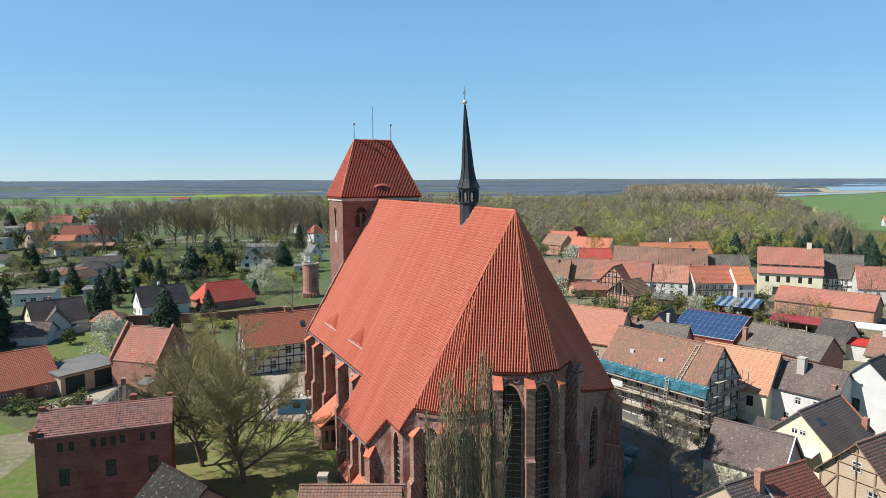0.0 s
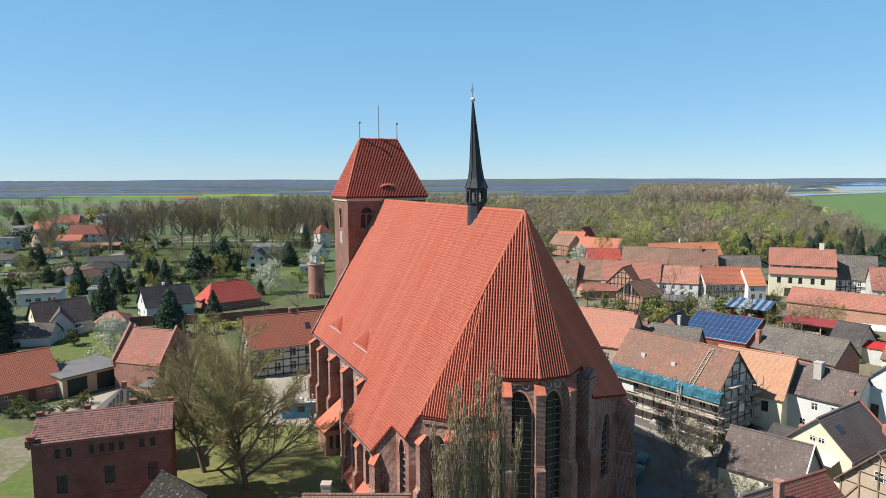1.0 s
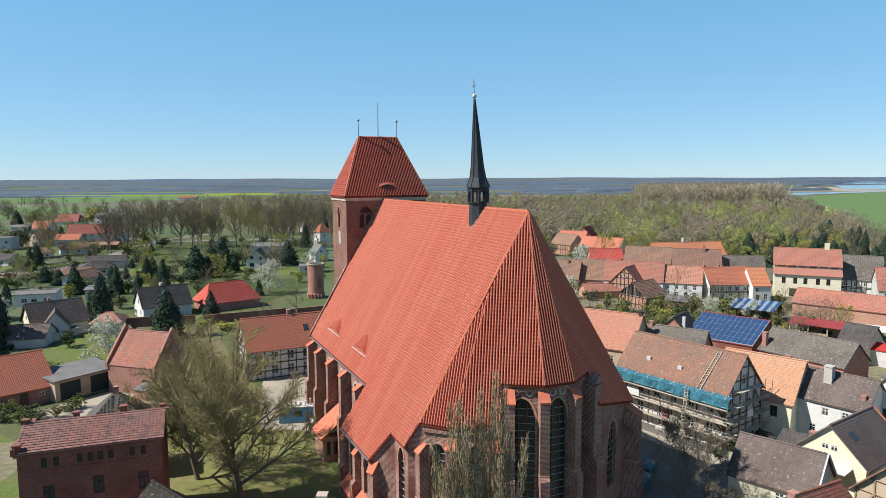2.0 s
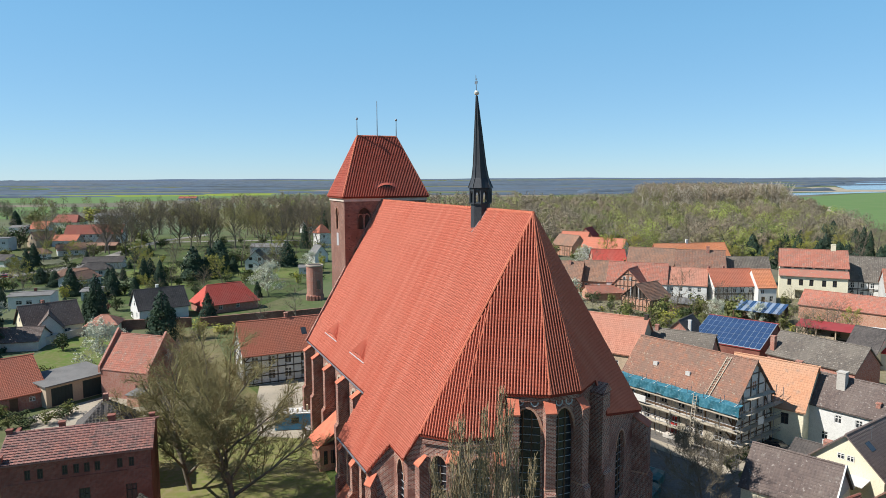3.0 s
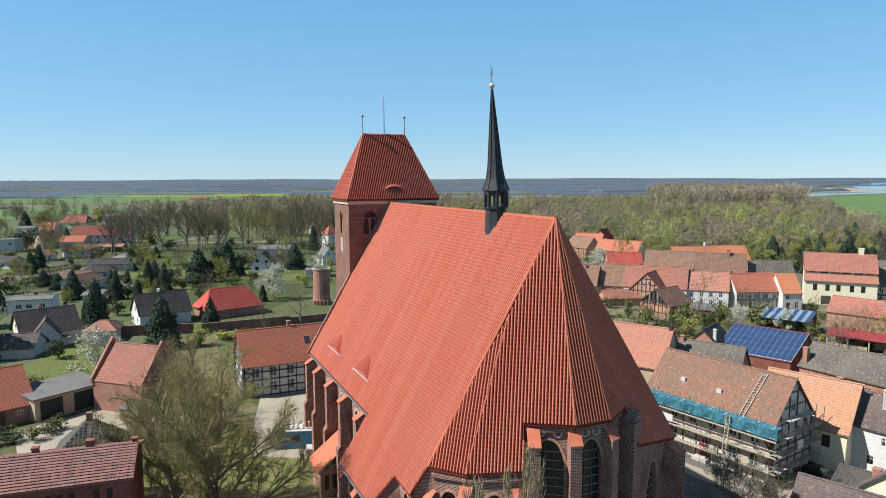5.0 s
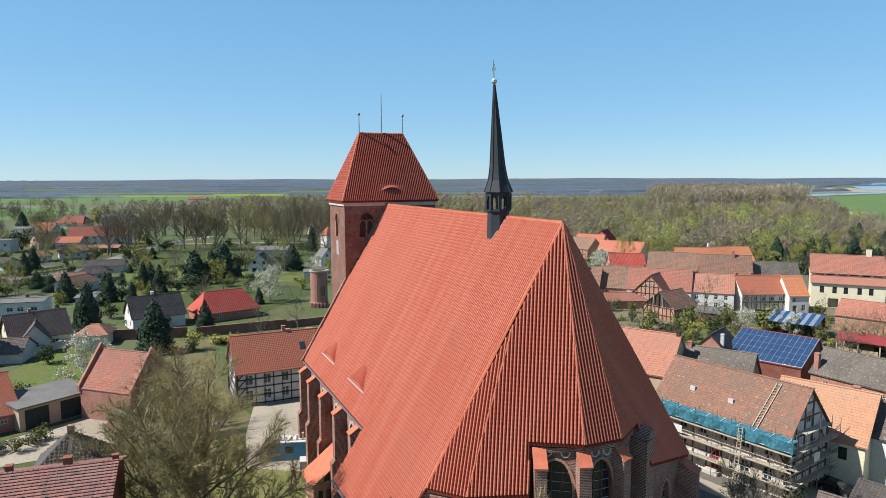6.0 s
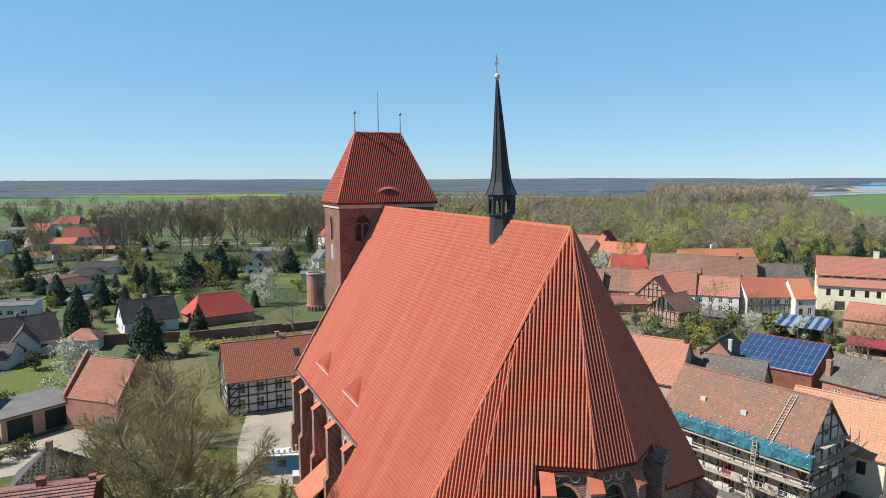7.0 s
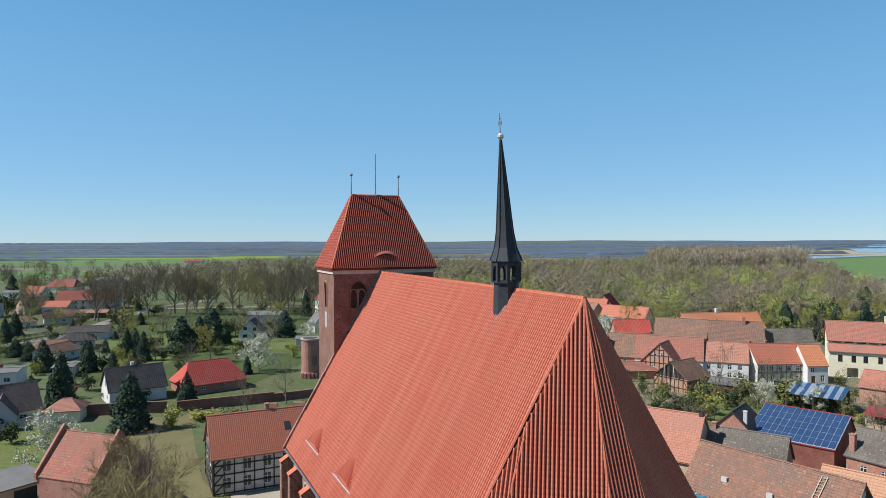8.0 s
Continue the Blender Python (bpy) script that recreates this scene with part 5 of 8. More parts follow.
house("red_roofed_townhouse", "house with a plain red tile roof", (125.4, 207.8), -22, 16.0, 10.2, 6.4, 4.4, M_R_SALMON, M_GREYPL, 0.3, (0.8, 0.5), wins=row_of("r", 4, 1.5, 3.2, 2.0, 1.0, 1.4))
house("long_barn", "long low brick barn with a faded red roof", (93.6, 189.2), -44, 24.0, 7.2, 4.6, 3.9, M_R_SALMON, M_BRICK_ORANGE, 0.3, (0.8, 0.5), category="barn")
house("bright_roofed_house", "narrow white house with a bright orange roof", (88.2, 210.8), 2, 5.4, 9.7, 4.9, 4.9, M_R_BRIGHT, M_WHITE, 0.2, (0.5, 0.5), wins=[("r", 0.8, 3.0, 1.0, 1.3), ("r", 3.4, 0.6, 1.1, 1.7)], doors=[("r", 1.0, 0.1, 1.1, 2.0)])
house("white_timbered_house", "white half-timbered house with an orange roof", (75.6, 212.2), 5.5, 13.2, 9.6, 4.9, 5.0, M_R_ORANGE, M_WHITE, 0.2, (0.5, 0.5), wins=[*row_of("r", 5, 0.9, 2.4, 3.0, 1.1, 1.3), *row_of("r", 4, 0.9, 2.6, 0.8, 1.1, 1.4)], timber=("r", M_TIMBER, [0.3, 2.5, 2.8, 4.8], 1.3), chims=[(0.5, 0.3, 10.4, 0.6, CH_RED), (5.0, 0.3, 10.4, 0.6, CH_RED)])
house("salmon_roofed_house", "white house with a salmon tile roof", (65.0, 216.6), -20, 11.4, 9.6, 4.9, 5.0, M_R_PINK, M_WHITE, 0.2, (0.5, 0.5), wins=[*row_of("r", 4, 1.0, 2.6, 3.0, 1.0, 1.3), *row_of("r", 4, 1.0, 2.6, 0.8, 1.0, 1.4)])
house("long_roofed_house", "long house under a weathered red roof", (48.0, 222.5), -20, 18.0, 10.6, 5.4, 5.0, M_R_SALMON, M_WHITE, 0.2, (0.8, 0.5), wins=row_of("r", 5, 1.0, 3.2, 2.4, 1.0, 1.3))
house("grey_roofed_barn", "barn with a long grey mossy roof", (61.6, 252.0), -22, 15.8, 12.2, 5.2, 7.0, M_R_BROWN, M_BRICK_RED, 0.3, (1.0, 0.5), category="barn")
house("red_roofed_barn", "barn with a long dark red roof", (76.4, 245.8), -15, 16.0, 12.0, 5.6, 6.4, M_R_OLD, M_BRICK_RED, 0.3, (1.0, 0.5), category="barn", chims=[(10.5, -0.6, 13.4, 1.0, CH_RED)])
house("dark_roofed_barn", "barn with a dark grey roof", (92.6, 244.0), -8, 14.4, 9.7, 4.4, 5.2, M_R_GREY, M_BRICK_RED, 0.3, (1.0, 0.5), category="barn")
house("orange_roofed_barn", "large barn with a bright orange roof", (77.5, 277.0), 10, 30.0, 10.8, 6.0, 5.0, M_R_BRIGHT, M_BRICK_RED, 0.3, (1.0, 0.5), category="barn", chims=[(14.0, 0.3, 12.4, 0.9, M_WHITE)])
house("brown_roofed_house", "half-timbered house with a brown roof", (48.4, 337.8), -52, 13.0, 9.8, 4.8, 5.2, M_R_BROWN, M_BRICK_ORANGE, 0.3, (1.1, 0.6), timber=("r", M_TIMBER_B, [2.6, 5.0], 1.6))
house("orange_roofed_house", "house with an orange roof behind the others", (52.0, 352.0), -30, 14.0, 10.0, 5.0, 5.0, M_R_ORANGE, M_BRICK_ORANGE, 0.3, (1.1, 0.6))
house("wine_roofed_house", "house with a wine-red metal roof", (63.6, 352.0), 62, 11.0, 11.5, 5.0, 6.0, M_R_WINE, M_BRICK_ORANGE, 0.3, (1.1, 0.6))
house("orange_roofed_house", "white-gabled house with a long orange roof", (58.4, 321.8), -38, 20.0, 9.7, 4.6, 5.4, M_R_ORANGE, M_GREYPL, 0.3, (1.1, 0.6))
house("red_roofed_house", "low house with a red roof", (52.6, 277.0), 0, 13.0, 8.6, 4.6, 4.4, M_R_RED, M_BRICK_ORANGE, 0.3, (1.1, 0.6))
house("brown_roofed_barn", "old barn with a brown patched roof", (30.0, 234.0), -20, 11.8, 9.6, 5.8, 4.0, M_R_BROWN, M_BRICK_RED, 0.3, (0.8, 0.5), category="barn", chims=[(7.5, -1.0, 10.0, 0.7, CH_RED)], wins=[("r", 8.0, 1.8, 0.9, 1.2)])
house("brown_roofed_barn", "old barn with a dark brown roof", (42.0, 233.3), -18, 12.6, 9.7, 6.2, 3.8, M_R_BROWN, M_BRICK_RED, 0.3, (0.8, 0.5), category="barn", wins=[("r", 1.0, 1.8, 0.9, 1.2), ("r", 5.0, 1.8, 0.9, 1.2)])
house("timbered_brick_house", "brick half-timbered gable house with a red roof", (51.4, 211.8), 56, 10.5, 9.6, 5.0, 4.6, M_R_SALMON, M_BRICK_ORANGE, 0.3, (0.8, 0.5), wins=[("a", -1.6, 6.0, 0.9, 1.2), ("a", 0.4, 6.0, 0.9, 1.2), ("a", -2.0, 2.4, 0.9, 1.3), ("a", 1.4, 2.4, 0.9, 1.3)], timber=("a", M_TIMBER, [2.2, 4.3], 1.25))
RU = house("open_barn", "half-ruined timber barn with an open gable", (50.0, 196.5), 38, 9.5, 7.4, 5.0, 3.6, M_R_BROWN, M_BRICK_ORANGE, 0.3, (0.8, 0.5), gable=M_TIMBER, category="barn", timber=("ar", M_TIMBER, [1.2, 3.3], 1.2))
for i in range(5):
    b = Build()
    b.beam((-0.5, -3.0 + i * 1.5, 3.4), (-0.55, -2.6 + i * 1.3, 7.6 - abs(i - 2) * 1.1), 0.2, 0.12)
    part("post", b, M_GREYPL if i % 2 else M_TIMBER, RU)
house("red_lean_to", "low lean-to with a faded red tile roof", (38.9, 213.5), 8, 11.5, 4.2, 3.6, 2.4, M_R_SALMON, M_BRICK_ORANGE, 0.3, (0.5, 0.5), category="shed")
house("grey_lean_to", "small shed with a grey sheet roof", (60.5, 197.0), -34, 7.5, 3.7, 3.4, 2.8, M_FELT, M_TIMBER_B, 0.3, None, category="shed")
# open shed with a striped translucent roof
op = thing("open_shed", "open shed with a striped blue corrugated roof", "shed", pose(74.0, 184.0, 0, 0, 0, -38))
for i in range(12):
    b = Build()
    b.slab([(i * 0.95, -6.0, 3.7), ((i + 1) * 0.95 - 0.02, -6.0, 3.7), ((i + 1) * 0.95 - 0.02, 2.2, 5.0), (i * 0.95, 2.2, 5.0)], 0.08)
    part("roof_sheet", b, M_PV if i % 2 else M_PVF, op)
for x in (0.2, 5.6, 11.2):
    for y in (-5.7, 2.0):
        b = Build()
        b.beam((x, y, 0), (x, y, 3.7 if y < 0 else 4.9), 0.2, 0.2)
        part("post", b, M_TIMBER_B, op)
b = Build()
b.box((0.1, 1.9, 0), (11.3, 2.1, 4.8))
part("back_wall", b, M_TIMBER_B, op)
sh = thing("open_shed", "low open-fronted shed with a red roof", "shed", pose(80.6, 166.0, 0, 0, 0, -40))
b = Build()
b.slab([(0, -3, 2.9), (17, -3, 2.9), (17, 2, 3.8), (0, 2, 3.8)], 0.12)
part("roof", b, M_R_WINE, sh)
b = Build()
b.box((0.2, 1.6, 0), (16.8, 1.8, 3.5))
for x in (0.2, 4.2, 8.2, 12.2, 16.4):
    b.box((x, -2.6, 0), (x + 0.25, -2.35, 2.7))
b.box((0.2, -2.5, 0), (8.0, -2.4, 1.2))
part("frame", b, M_BEIGE, sh)
cn = thing("canopy", "white flat canopy on posts", "canopy", pose(88.0, 152.0, 0, 0, 0, -30))
b = Build()
b.slab([(0, 0, 4.0), (13, 0, 3.8), (13, 6, 4.0), (0, 6, 4.2)], 0.15)
part("roof", b, M_WHITE, cn)
for x in (0.3, 12.5):
    for y in (0.3, 5.6):
        b = Build()
        b.beam((x, y, 0), (x, y, 3.8), 0.15, 0.15)
        part("post", b, M_METAL, cn)
house("dark_roofed_house", "house with a dark grey tile roof", (81.0, 143.5), -52, 5.6, 7.4, 4.6, 3.6, M_R_DARK, M_CREAM, 0.3, (0.5, 0.45))
house("flat_shed", "flat-roofed felt-covered shed with a beige wall", (74.5, 118.5), -50, 8.0, 4.4, 4.2, 4.2, M_FELT, M_BEIGE, 0.1, None, category="shed")
house("dark_shed", "low shed with a dark felt roof", (44.4, 92.6), -45, 8.4, 3.8, 3.0, 2.6, M_R_DARK, M_GREYPL, 0.2, (0.4, 0.4), category="shed", chims=[(4.0, -1.2, 5.0, 0.8, CH_RED)])
house("red_felt_shed", "small shed with a red roof", (83.0, 141.0), -48, 6.0, 4.2, 2.6, 3.4, M_RED_PAINT, M_GREYPL, 0.2, None, category="shed")
house("brown_roofed_house", "house with a patched red and brown roof", (84.0, 131.0), -48, 14.0, 7.0, 4.4, 3.6, M_R_OLD, M_CREAM, 0.3, (0.5, 0.45), chims=[(2.0, 0, 8.2, 0.9, M_GREYPL)])


# ---- gardens and houses behind the church, on the sunny side ----
house("white_gabled_house", "white house with a dark slate roof and big gable", (-86.8, 181.0), 40, 12.6, 8.0, 4.6, 3.5, M_R_DARK, M_WHITE, 0.4, (0.6, 0.5), wins=[("a", -0.5, 3.8, 1.0, 1.4), ("a", 1.4, 1.0, 1.0, 1.2)], chims=[(6.0, 0.4, 8.9, 0.6, M_WHITE)])
house("red_roofed_cottage", "brick cottage with a bright red hipped roof", (-74.0, 191.5), 41, 15.5, 7.4, 5.4, 2.8, M_R_RED, M_BRICK_RED, 0.5, (0.6, 0.5), hip=2.6, wins=[("r", 4.0, 1.0, 1.1, 1.2), ("r", 9.0, 1.0, 1.1, 1.2)])
house("yellow_gabled_house", "cream house with a grey-brown tile roof", (-102.8, 158.3), 46.8, 12.0, 8.0, 4.8, 3.4, M_R_PURPLE, M_CREAM, 0.4, (0.36, 0.4), wins=[("a", -0.5, 4.3, 0.9, 1.0), ("a", -3.0, 1.0, 1.1, 1.2), ("a", 1.4, 1.0, 1.1, 1.2), ("r", 8.0, 1.0, 1.4, 1.2)], chims=[(5.0, 0.3, 8.8, 0.6, CH_RED)])
house("gabled_annex", "cross wing with a grey-brown roof", (-94.6, 156.4), 122, 6.5, 6.5, 2.7, 3.3, M_R_PURPLE, M_GREYPL, 0.3, (0.36, 0.4), wins=[("a", -0.6, 1.2, 1.2, 1.2)])
house("grey_annex", "low outbuilding with a grey tile roof", (-101.7, 150.6), 14, 8.4, 4.6, 4.0, 2.3, M_R_PURPLE, M_GREYPL, 0.3, (0.36, 0.4), category="shed")
house("pink_summerhouse", "garden house with a hipped pale red roof", (-90.5, 165.5), 16, 7.0, 4.4, 3.6, 2.6, M_R_PINK, M_CREAM, 0.3, (0.6, 0.5), hip=2.6, category="summerhouse")
house("white_bungalow", "white bungalow with a flat grey roof", (-132.2, 198.6), 18, 11.0, 4.2, 4.4, 3.8, M_FELT, M_WHITE, 0.4, None, wins=[("r", 2.0, 1.2, 1.6, 1.2), ("r", 4.6, 1.2, 1.6, 1.2), ("r", 8.0, 1.2, 1.6, 1.2)], category="bungalow", chims=[(6.0, 0.5, 5.2, 0.7, M_BRICK_DARK)])
SW = house("small_white_house", "small white house with a steep dark roof", (-84.7, 278.9), 98, 9.5, 7.8, 4.4, 3.6, M_R_DARK, M_WHITE, 0.45, (0.4, 0.4), wins=[("a", -2.9, 0.8, 1.7, 1.5), ("a", -2.6, 4.0, 1.3, 1.2), ("a", 1.0, 3.7, 1.1, 1.3), ("a", 1.4, 1.0, 1.0, 1.2)], frame=M_GLASS)
house("blue_grey_hall", "low hall with a blue-grey roof", (-104.6, 337.0), 6, 17.0, 5.2, 5.0, 3.8, M_FELT, M_GREYPL, 0.3, None, category="hall")
house("orange_roofed_house", "house with an orange roof among trees", (-108.8, 462.8), 50, 9.0, 9.2, 4.6, 5.0, M_R_ORANGE, M_GREYPL, 0.4, (0.4, 0.4), wins=[("r", 2.0, 2.0, 1.2, 1.4)])
house("tall_white_house", "tall narrow white house with a rust-orange hipped roof", (-78.5, 366.0), 40, 6.5, 12.5, 3.8, 8.5, M_R_ORANGE, M_WHITE, 0.4, (0.4, 0.4), hip=2.6, wins=[("r", 2.0, 5.5, 1.1, 1.5), ("r", 2.0, 2.0, 1.1, 1.5)])
house("white_gabled_house", "white house with a grey roof and a lean-to", (-62.5, 303.0), 128, 6.5, 7.6, 3.2, 3.8, M_FELT, M_WHITE, 0.4, None, wins=[("a", -1.0, 4.0, 1.1, 1.2), ("r", 2.0, 1.0, 1.4, 1.3)])
house("grey_shed", "low grey shed with a felt roof", (-64.0, 268.0), 12, 9.0, 3.4, 3.0, 2.8, M_FELT, M_GREYPL, 0.3, None, category="shed", wins=[("r", 2.0, 1.0, 1.2, 1.0), ("r", 5.5, 1.0, 1.2, 1.0)])
house("long_white_house", "long white apartment house with a red roof", (-231.0, 392.0), 12, 31.0, 10.6, 6.0, 5.8, M_R_RUST, M_WHITE, 0.4, (0.4, 0.4), wins=[*row_of("r", 8, 2.0, 3.8, 3.6, 1.4, 1.5), *row_of("r", 8, 2.0, 3.8, 0.8, 1.4, 1.5)])
house("red_roofed_house", "house with a broad rust-red roof", (-318.0, 521.0), 0, 21.0, 9.6, 7.5, 4.4, M_R_RUST, M_CREAM, 0.4, (0.5, 0.5), hip=2.5)
house("red_roofed_house", "house with a small orange-red roof", (-300.0, 466.6), 0, 12.0, 8.0, 6.0, 3.2, M_R_ORANGE, M_WHITE, 0.3, (0.5, 0.5))
house("grey_annex", "low annex with a grey roof", (-312.0, 462.0), 0, 11.0, 5.6, 4.5, 4.4, M_FELT, M_WHITE, 0.3, None)
house("flat_office", "two-storey block with a shallow blue-grey roof", (-300.0, 551.0), -2, 31.0, 9.4, 7.0, 7.6, M_FELT, M_GREYPL, 0.5, None, wins=[*row_of("r", 8, 1.5, 3.7, 4.6, 2.2, 1.4), *row_of("r", 8, 1.5, 3.7, 1.2, 2.2, 1.4)], category="office")
house("brick_gabled_house", "grey gabled house with a brown roof", (-236.0, 366.0), 58, 12.0, 8.6, 5.0, 4.4, M_R_BROWN, M_BEIGE, 0.3, (0.4, 0.4), wins=[("a", -0.6, 4.8, 1.2, 1.2), ("a", -2.6, 1.2, 1.2, 1.2)])
house("orange_annex", "low annex with an orange-red roof", (-227.2, 374.0), 6, 13.0, 6.4, 4.6, 3.6, M_R_ORANGE, M_GREYPL, 0.3, (0.4, 0.4), wins=[("r", 3.0, 1.2, 1.4, 1.2), ("r", 8.0, 1.2, 1.4, 1.2)])
house("dark_blue_house", "dark timber house with a blue-black mansard roof", (-197.0, 361.0), 20, 10.0, 8.4, 5.2, 3.4, M_R_DARK, M_TIMBER, 0.3, (0.4, 0.4), hip=3.0)
house("dark_shed", "long low shed with a brown roof", (-206.0, 352.0), 8, 24.0, 4.0, 4.0, 2.8, M_R_BROWN, M_TIMBER_B, 0.3, None, category="shed")
house("grey_block", "grey block with a flat roof", (-246.0, 352.0), 12, 8.0, 7.0, 5.0, 6.8, M_FELT, M_GREYPL, 0.2, None, wins=[("r", 5.0, 3.6, 1.4, 1.4)], category="house")
for A, ang, L, roof, wall, hh, hip, lab in (((-203, 313.5), 33, 9, M_R_BROWN, M_WHITE, 5.0, 3.0, "white bungalow with a brown hipped roof"), ((-199.0, 329.0), 36, 12, M_R_BROWN, M_WHITE, 5.4, 0, "white bungalow with a shallow reddish-brown roof"), ((-158.0, 282.0), 17, 15, M_R_DARK, M_GREYPL, 4.8, 0, "bungalow with a long dark roof"), ((-148.0, 259.0), 30, 12, M_R_DARK, M_GREYPL, 5.2, 3.4, "bungalow with a dark slate hipped roof"), ((-147.0, 244.0), 30, 12, M_R_BROWN, M_WHITE, 4.8, 2.0, "bungalow with a brown roof"), ((-135.6, 233.0), 82, 10, M_R_BROWN, M_GREYPL, 5.0, 0, "bungalow with a brown roof and a broad gable"), ((-204.0, 291.0), -8, 10, M_R_DARK, M_WHITE, 5.0, 0, "white bungalow with a blue-grey roof"), ((-118.5, 212), 20, 5, M_FELT, M_WHITE, 3.2, 0, "small white garden hut with a flat roof")):
    house("bungalow", lab, A, ang, L, hh, 4.6, 3.0, roof, wall, 0.5, (0.4, 0.4) if hh > 4 else None, wins=[("r", L * 0.2, 1.0, 1.4, 1.2), ("r", L * 0.6, 1.0, 1.4, 1.2), ("a", -1.6, 1.0, 1.2, 1.2)], category="bungalow", hip=hip)
for A, ang, L, roof, wall, hh, lab in (((-480, 1130), 0, 30, M_R_RUST, M_GREYPL, 7, "far farm building with a red roof"), ((-180, 660), 10, 16, M_R_SALMON, M_WHITE, 8, "far house with a red roof"), ((330, 520), -20, 18, M_R_SALMON, M_GREYPL, 8, "farmhouse with a faded red roof"), ((352, 515), 60, 10, M_R_SALMON, M_GREYPL, 8, "farmhouse wing with a red roof"), ((302, 430), -10, 16, M_R_GREY, M_GREYPL, 4.6, "low farm shed with a grey roof")):
    house("far_house", lab, A, ang, L, hh, 5, 4.2, roof, wall, 0.4, None, wins=[("r", L * 0.2, 1.4, 1.4, 1.4), ("r", L * 0.6, 1.4, 1.4, 1.4)])
# round brick tower stump
rt = thing("round_tower", "round brick tower stump with a ruined rim", "tower", pose(-45.2, 212.0, 0))
b = Build()


def rring(r, z, k=20):
    return [(r * math.cos(2 * math.pi * i / k), r * math.sin(2 * math.pi * i / k), z) for i in range(k)]


b.hexa(rring(2.75, 0), rring(2.7, 1.6))
b.hexa(rring(2.5, 1.6), rring(2.5, 10.4))
part("shaft", b, M_BRICK_RED, rt)
b = Build()
for r0, z0, r1, z1 in ((2.5, 10.4, 2.72, 10.55), (2.72, 10.55, 2.72, 10.9)):
    b.hexa(rring(r0, z0), rring(r1, z1))
part("rim", b, M_STONE, rt)
b = Build()
b.hexa(rring(2.2, 10.9), rring(2.2, 10.92))
part("cap", b, M_TIMBER, rt)
b = Build()
b.box((1.3, -2.45, 3.6), (2.1, -1.5, 6.2))
part("opening", b, M_TIMBER, rt)
b = Build()
for i in range(5):
    a = -2.2 + i * 0.35
    b.box((2.9 * math.cos(a) - 0.3, 2.9 * math.sin(a) - 0.3, 0), (2.9 * math.cos(a) + 0.3, 2.9 * math.sin(a) + 0.3, 1.4))
part("base_wall", b, M_BRICK_RED, rt)
# town wall remains
for x0, y0, x1, y1, h in ((-66.0, 173.0, -47.0, 183.0, 2.2), (-88.0, 168.0, -68.0, 172.5, 2.4), (-95.0, 149.5, -90.6, 167.0, 1.7), (-47.0, 183.0, -36.0, 190.0, 1.8)):
    b = Build()
    b.beam((x0, y0, h / 2), (x1, y1, h / 2), 0.5, h)
    b.beam((x0, y0, h + 0.06), (x1, y1, h + 0.06), 0.65, 0.12)
    solid("garden_wall", b, M_BRICK_TOWER if x0 > -94 else M_CONC, "old brick garden wall with a coping", "wall", group="garden walls")
for x, y, w, h in ((-42.5, 165, 1.6, 4.0), (-38.5, 168.5, 2.6, 3.4), (-40.6, 166.5, 2.6, 2.4)):
    b = Build()
    b.box((x, y, 0), (x + w, y + 0.6, h))
    solid("wall_remnant", b, M_BRICK_ORANGE, "ruined piece of the brick town wall", "wall", group="wall remnants")
# blue site hut beside the church
ct = thing("site_hut", "blue site container with gear stored on its roof", "container", pose(-27.0, 103.0, 0, 0, 0, 10))
b = Build()
b.box((0, 0, 0.15), (5.6, 2.5, 2.5))
part("body", b, M_BLUE_PAINT, ct)
b = Build()
b.box((-0.05, -0.05, 2.5), (5.65, 2.55, 2.62))
part("roof", b, M_GREYPL, ct)
for i in range(11):
    b = Build()
    b.box((0.2 + i * 0.5, -0.04, 0.3), (0.32 + i * 0.5, 0.0, 2.4))
    part("rib", b, M_BLUE_PAINT, ct)
b = Build()
b.box((2.4, -0.06, 1.1), (3.5, 0.0, 2.0))
part("window", b, M_GLASS, ct)
rng = random.Random(4)
for i in range(7):
    b = Build()
    x = 0.3 + i * 0.72
    b.box((x, 0.5, 2.62), (x + 0.25, 0.8, 2.62 + rng.uniform(0.5, 1.1)))
    part("gas_bottle", b, M_WHITE if i % 2 else M_YELLOW, ct)
b = Build()
b.box((5.7, -0.2, 0.0), (7.3, 1.6, 1.1))
solid("tarpaulin", b, M_GREYPL, "tarpaulin-covered heap of building material", "heap", pose(-27.5, 99.5, 0, 0, 0, 15))
M_TEAL = plain("teal_tarpaulin", (0.02, 0.10, 0.10), (0.014, 0.075, 0.08), (0.05, 0.16, 0.16), 0.6, 3, 0.5)
for x, y, w, d, h, ang in ((22.6, 83.6, 4.2, 2.6, 1.5, 60), (24.6, 88.0, 3.6, 2.4, 1.2, 60)):
    b = Build()
    ringp = [(-w / 2, -d / 2), (0, -d / 2 - 0.2), (w / 2, -d / 2), (w / 2 + 0.15, 0), (w / 2, d / 2), (0, d / 2 + 0.15), (-w / 2, d / 2), (-w / 2 - 0.1, 0)]
    low = [(px, py, 0.0) for px, py in ringp]
    mid = [(px * 0.96, py * 0.95, h * (0.72 + 0.1 * math.sin(i * 2.1))) for i, (px, py) in enumerate(ringp)]
    top = [(px * 0.6, py * 0.5, h * (0.96 + 0.08 * math.sin(i * 1.7))) for i, (px, py) in enumerate(ringp)]
    b.hexa(low, mid)
    b.hexa(mid, top)
    solid("covered_stack", b, M_TEAL, "building material stacked under a teal tarpaulin", "stack", pose(x, y, 0.04, 0, 0, ang))
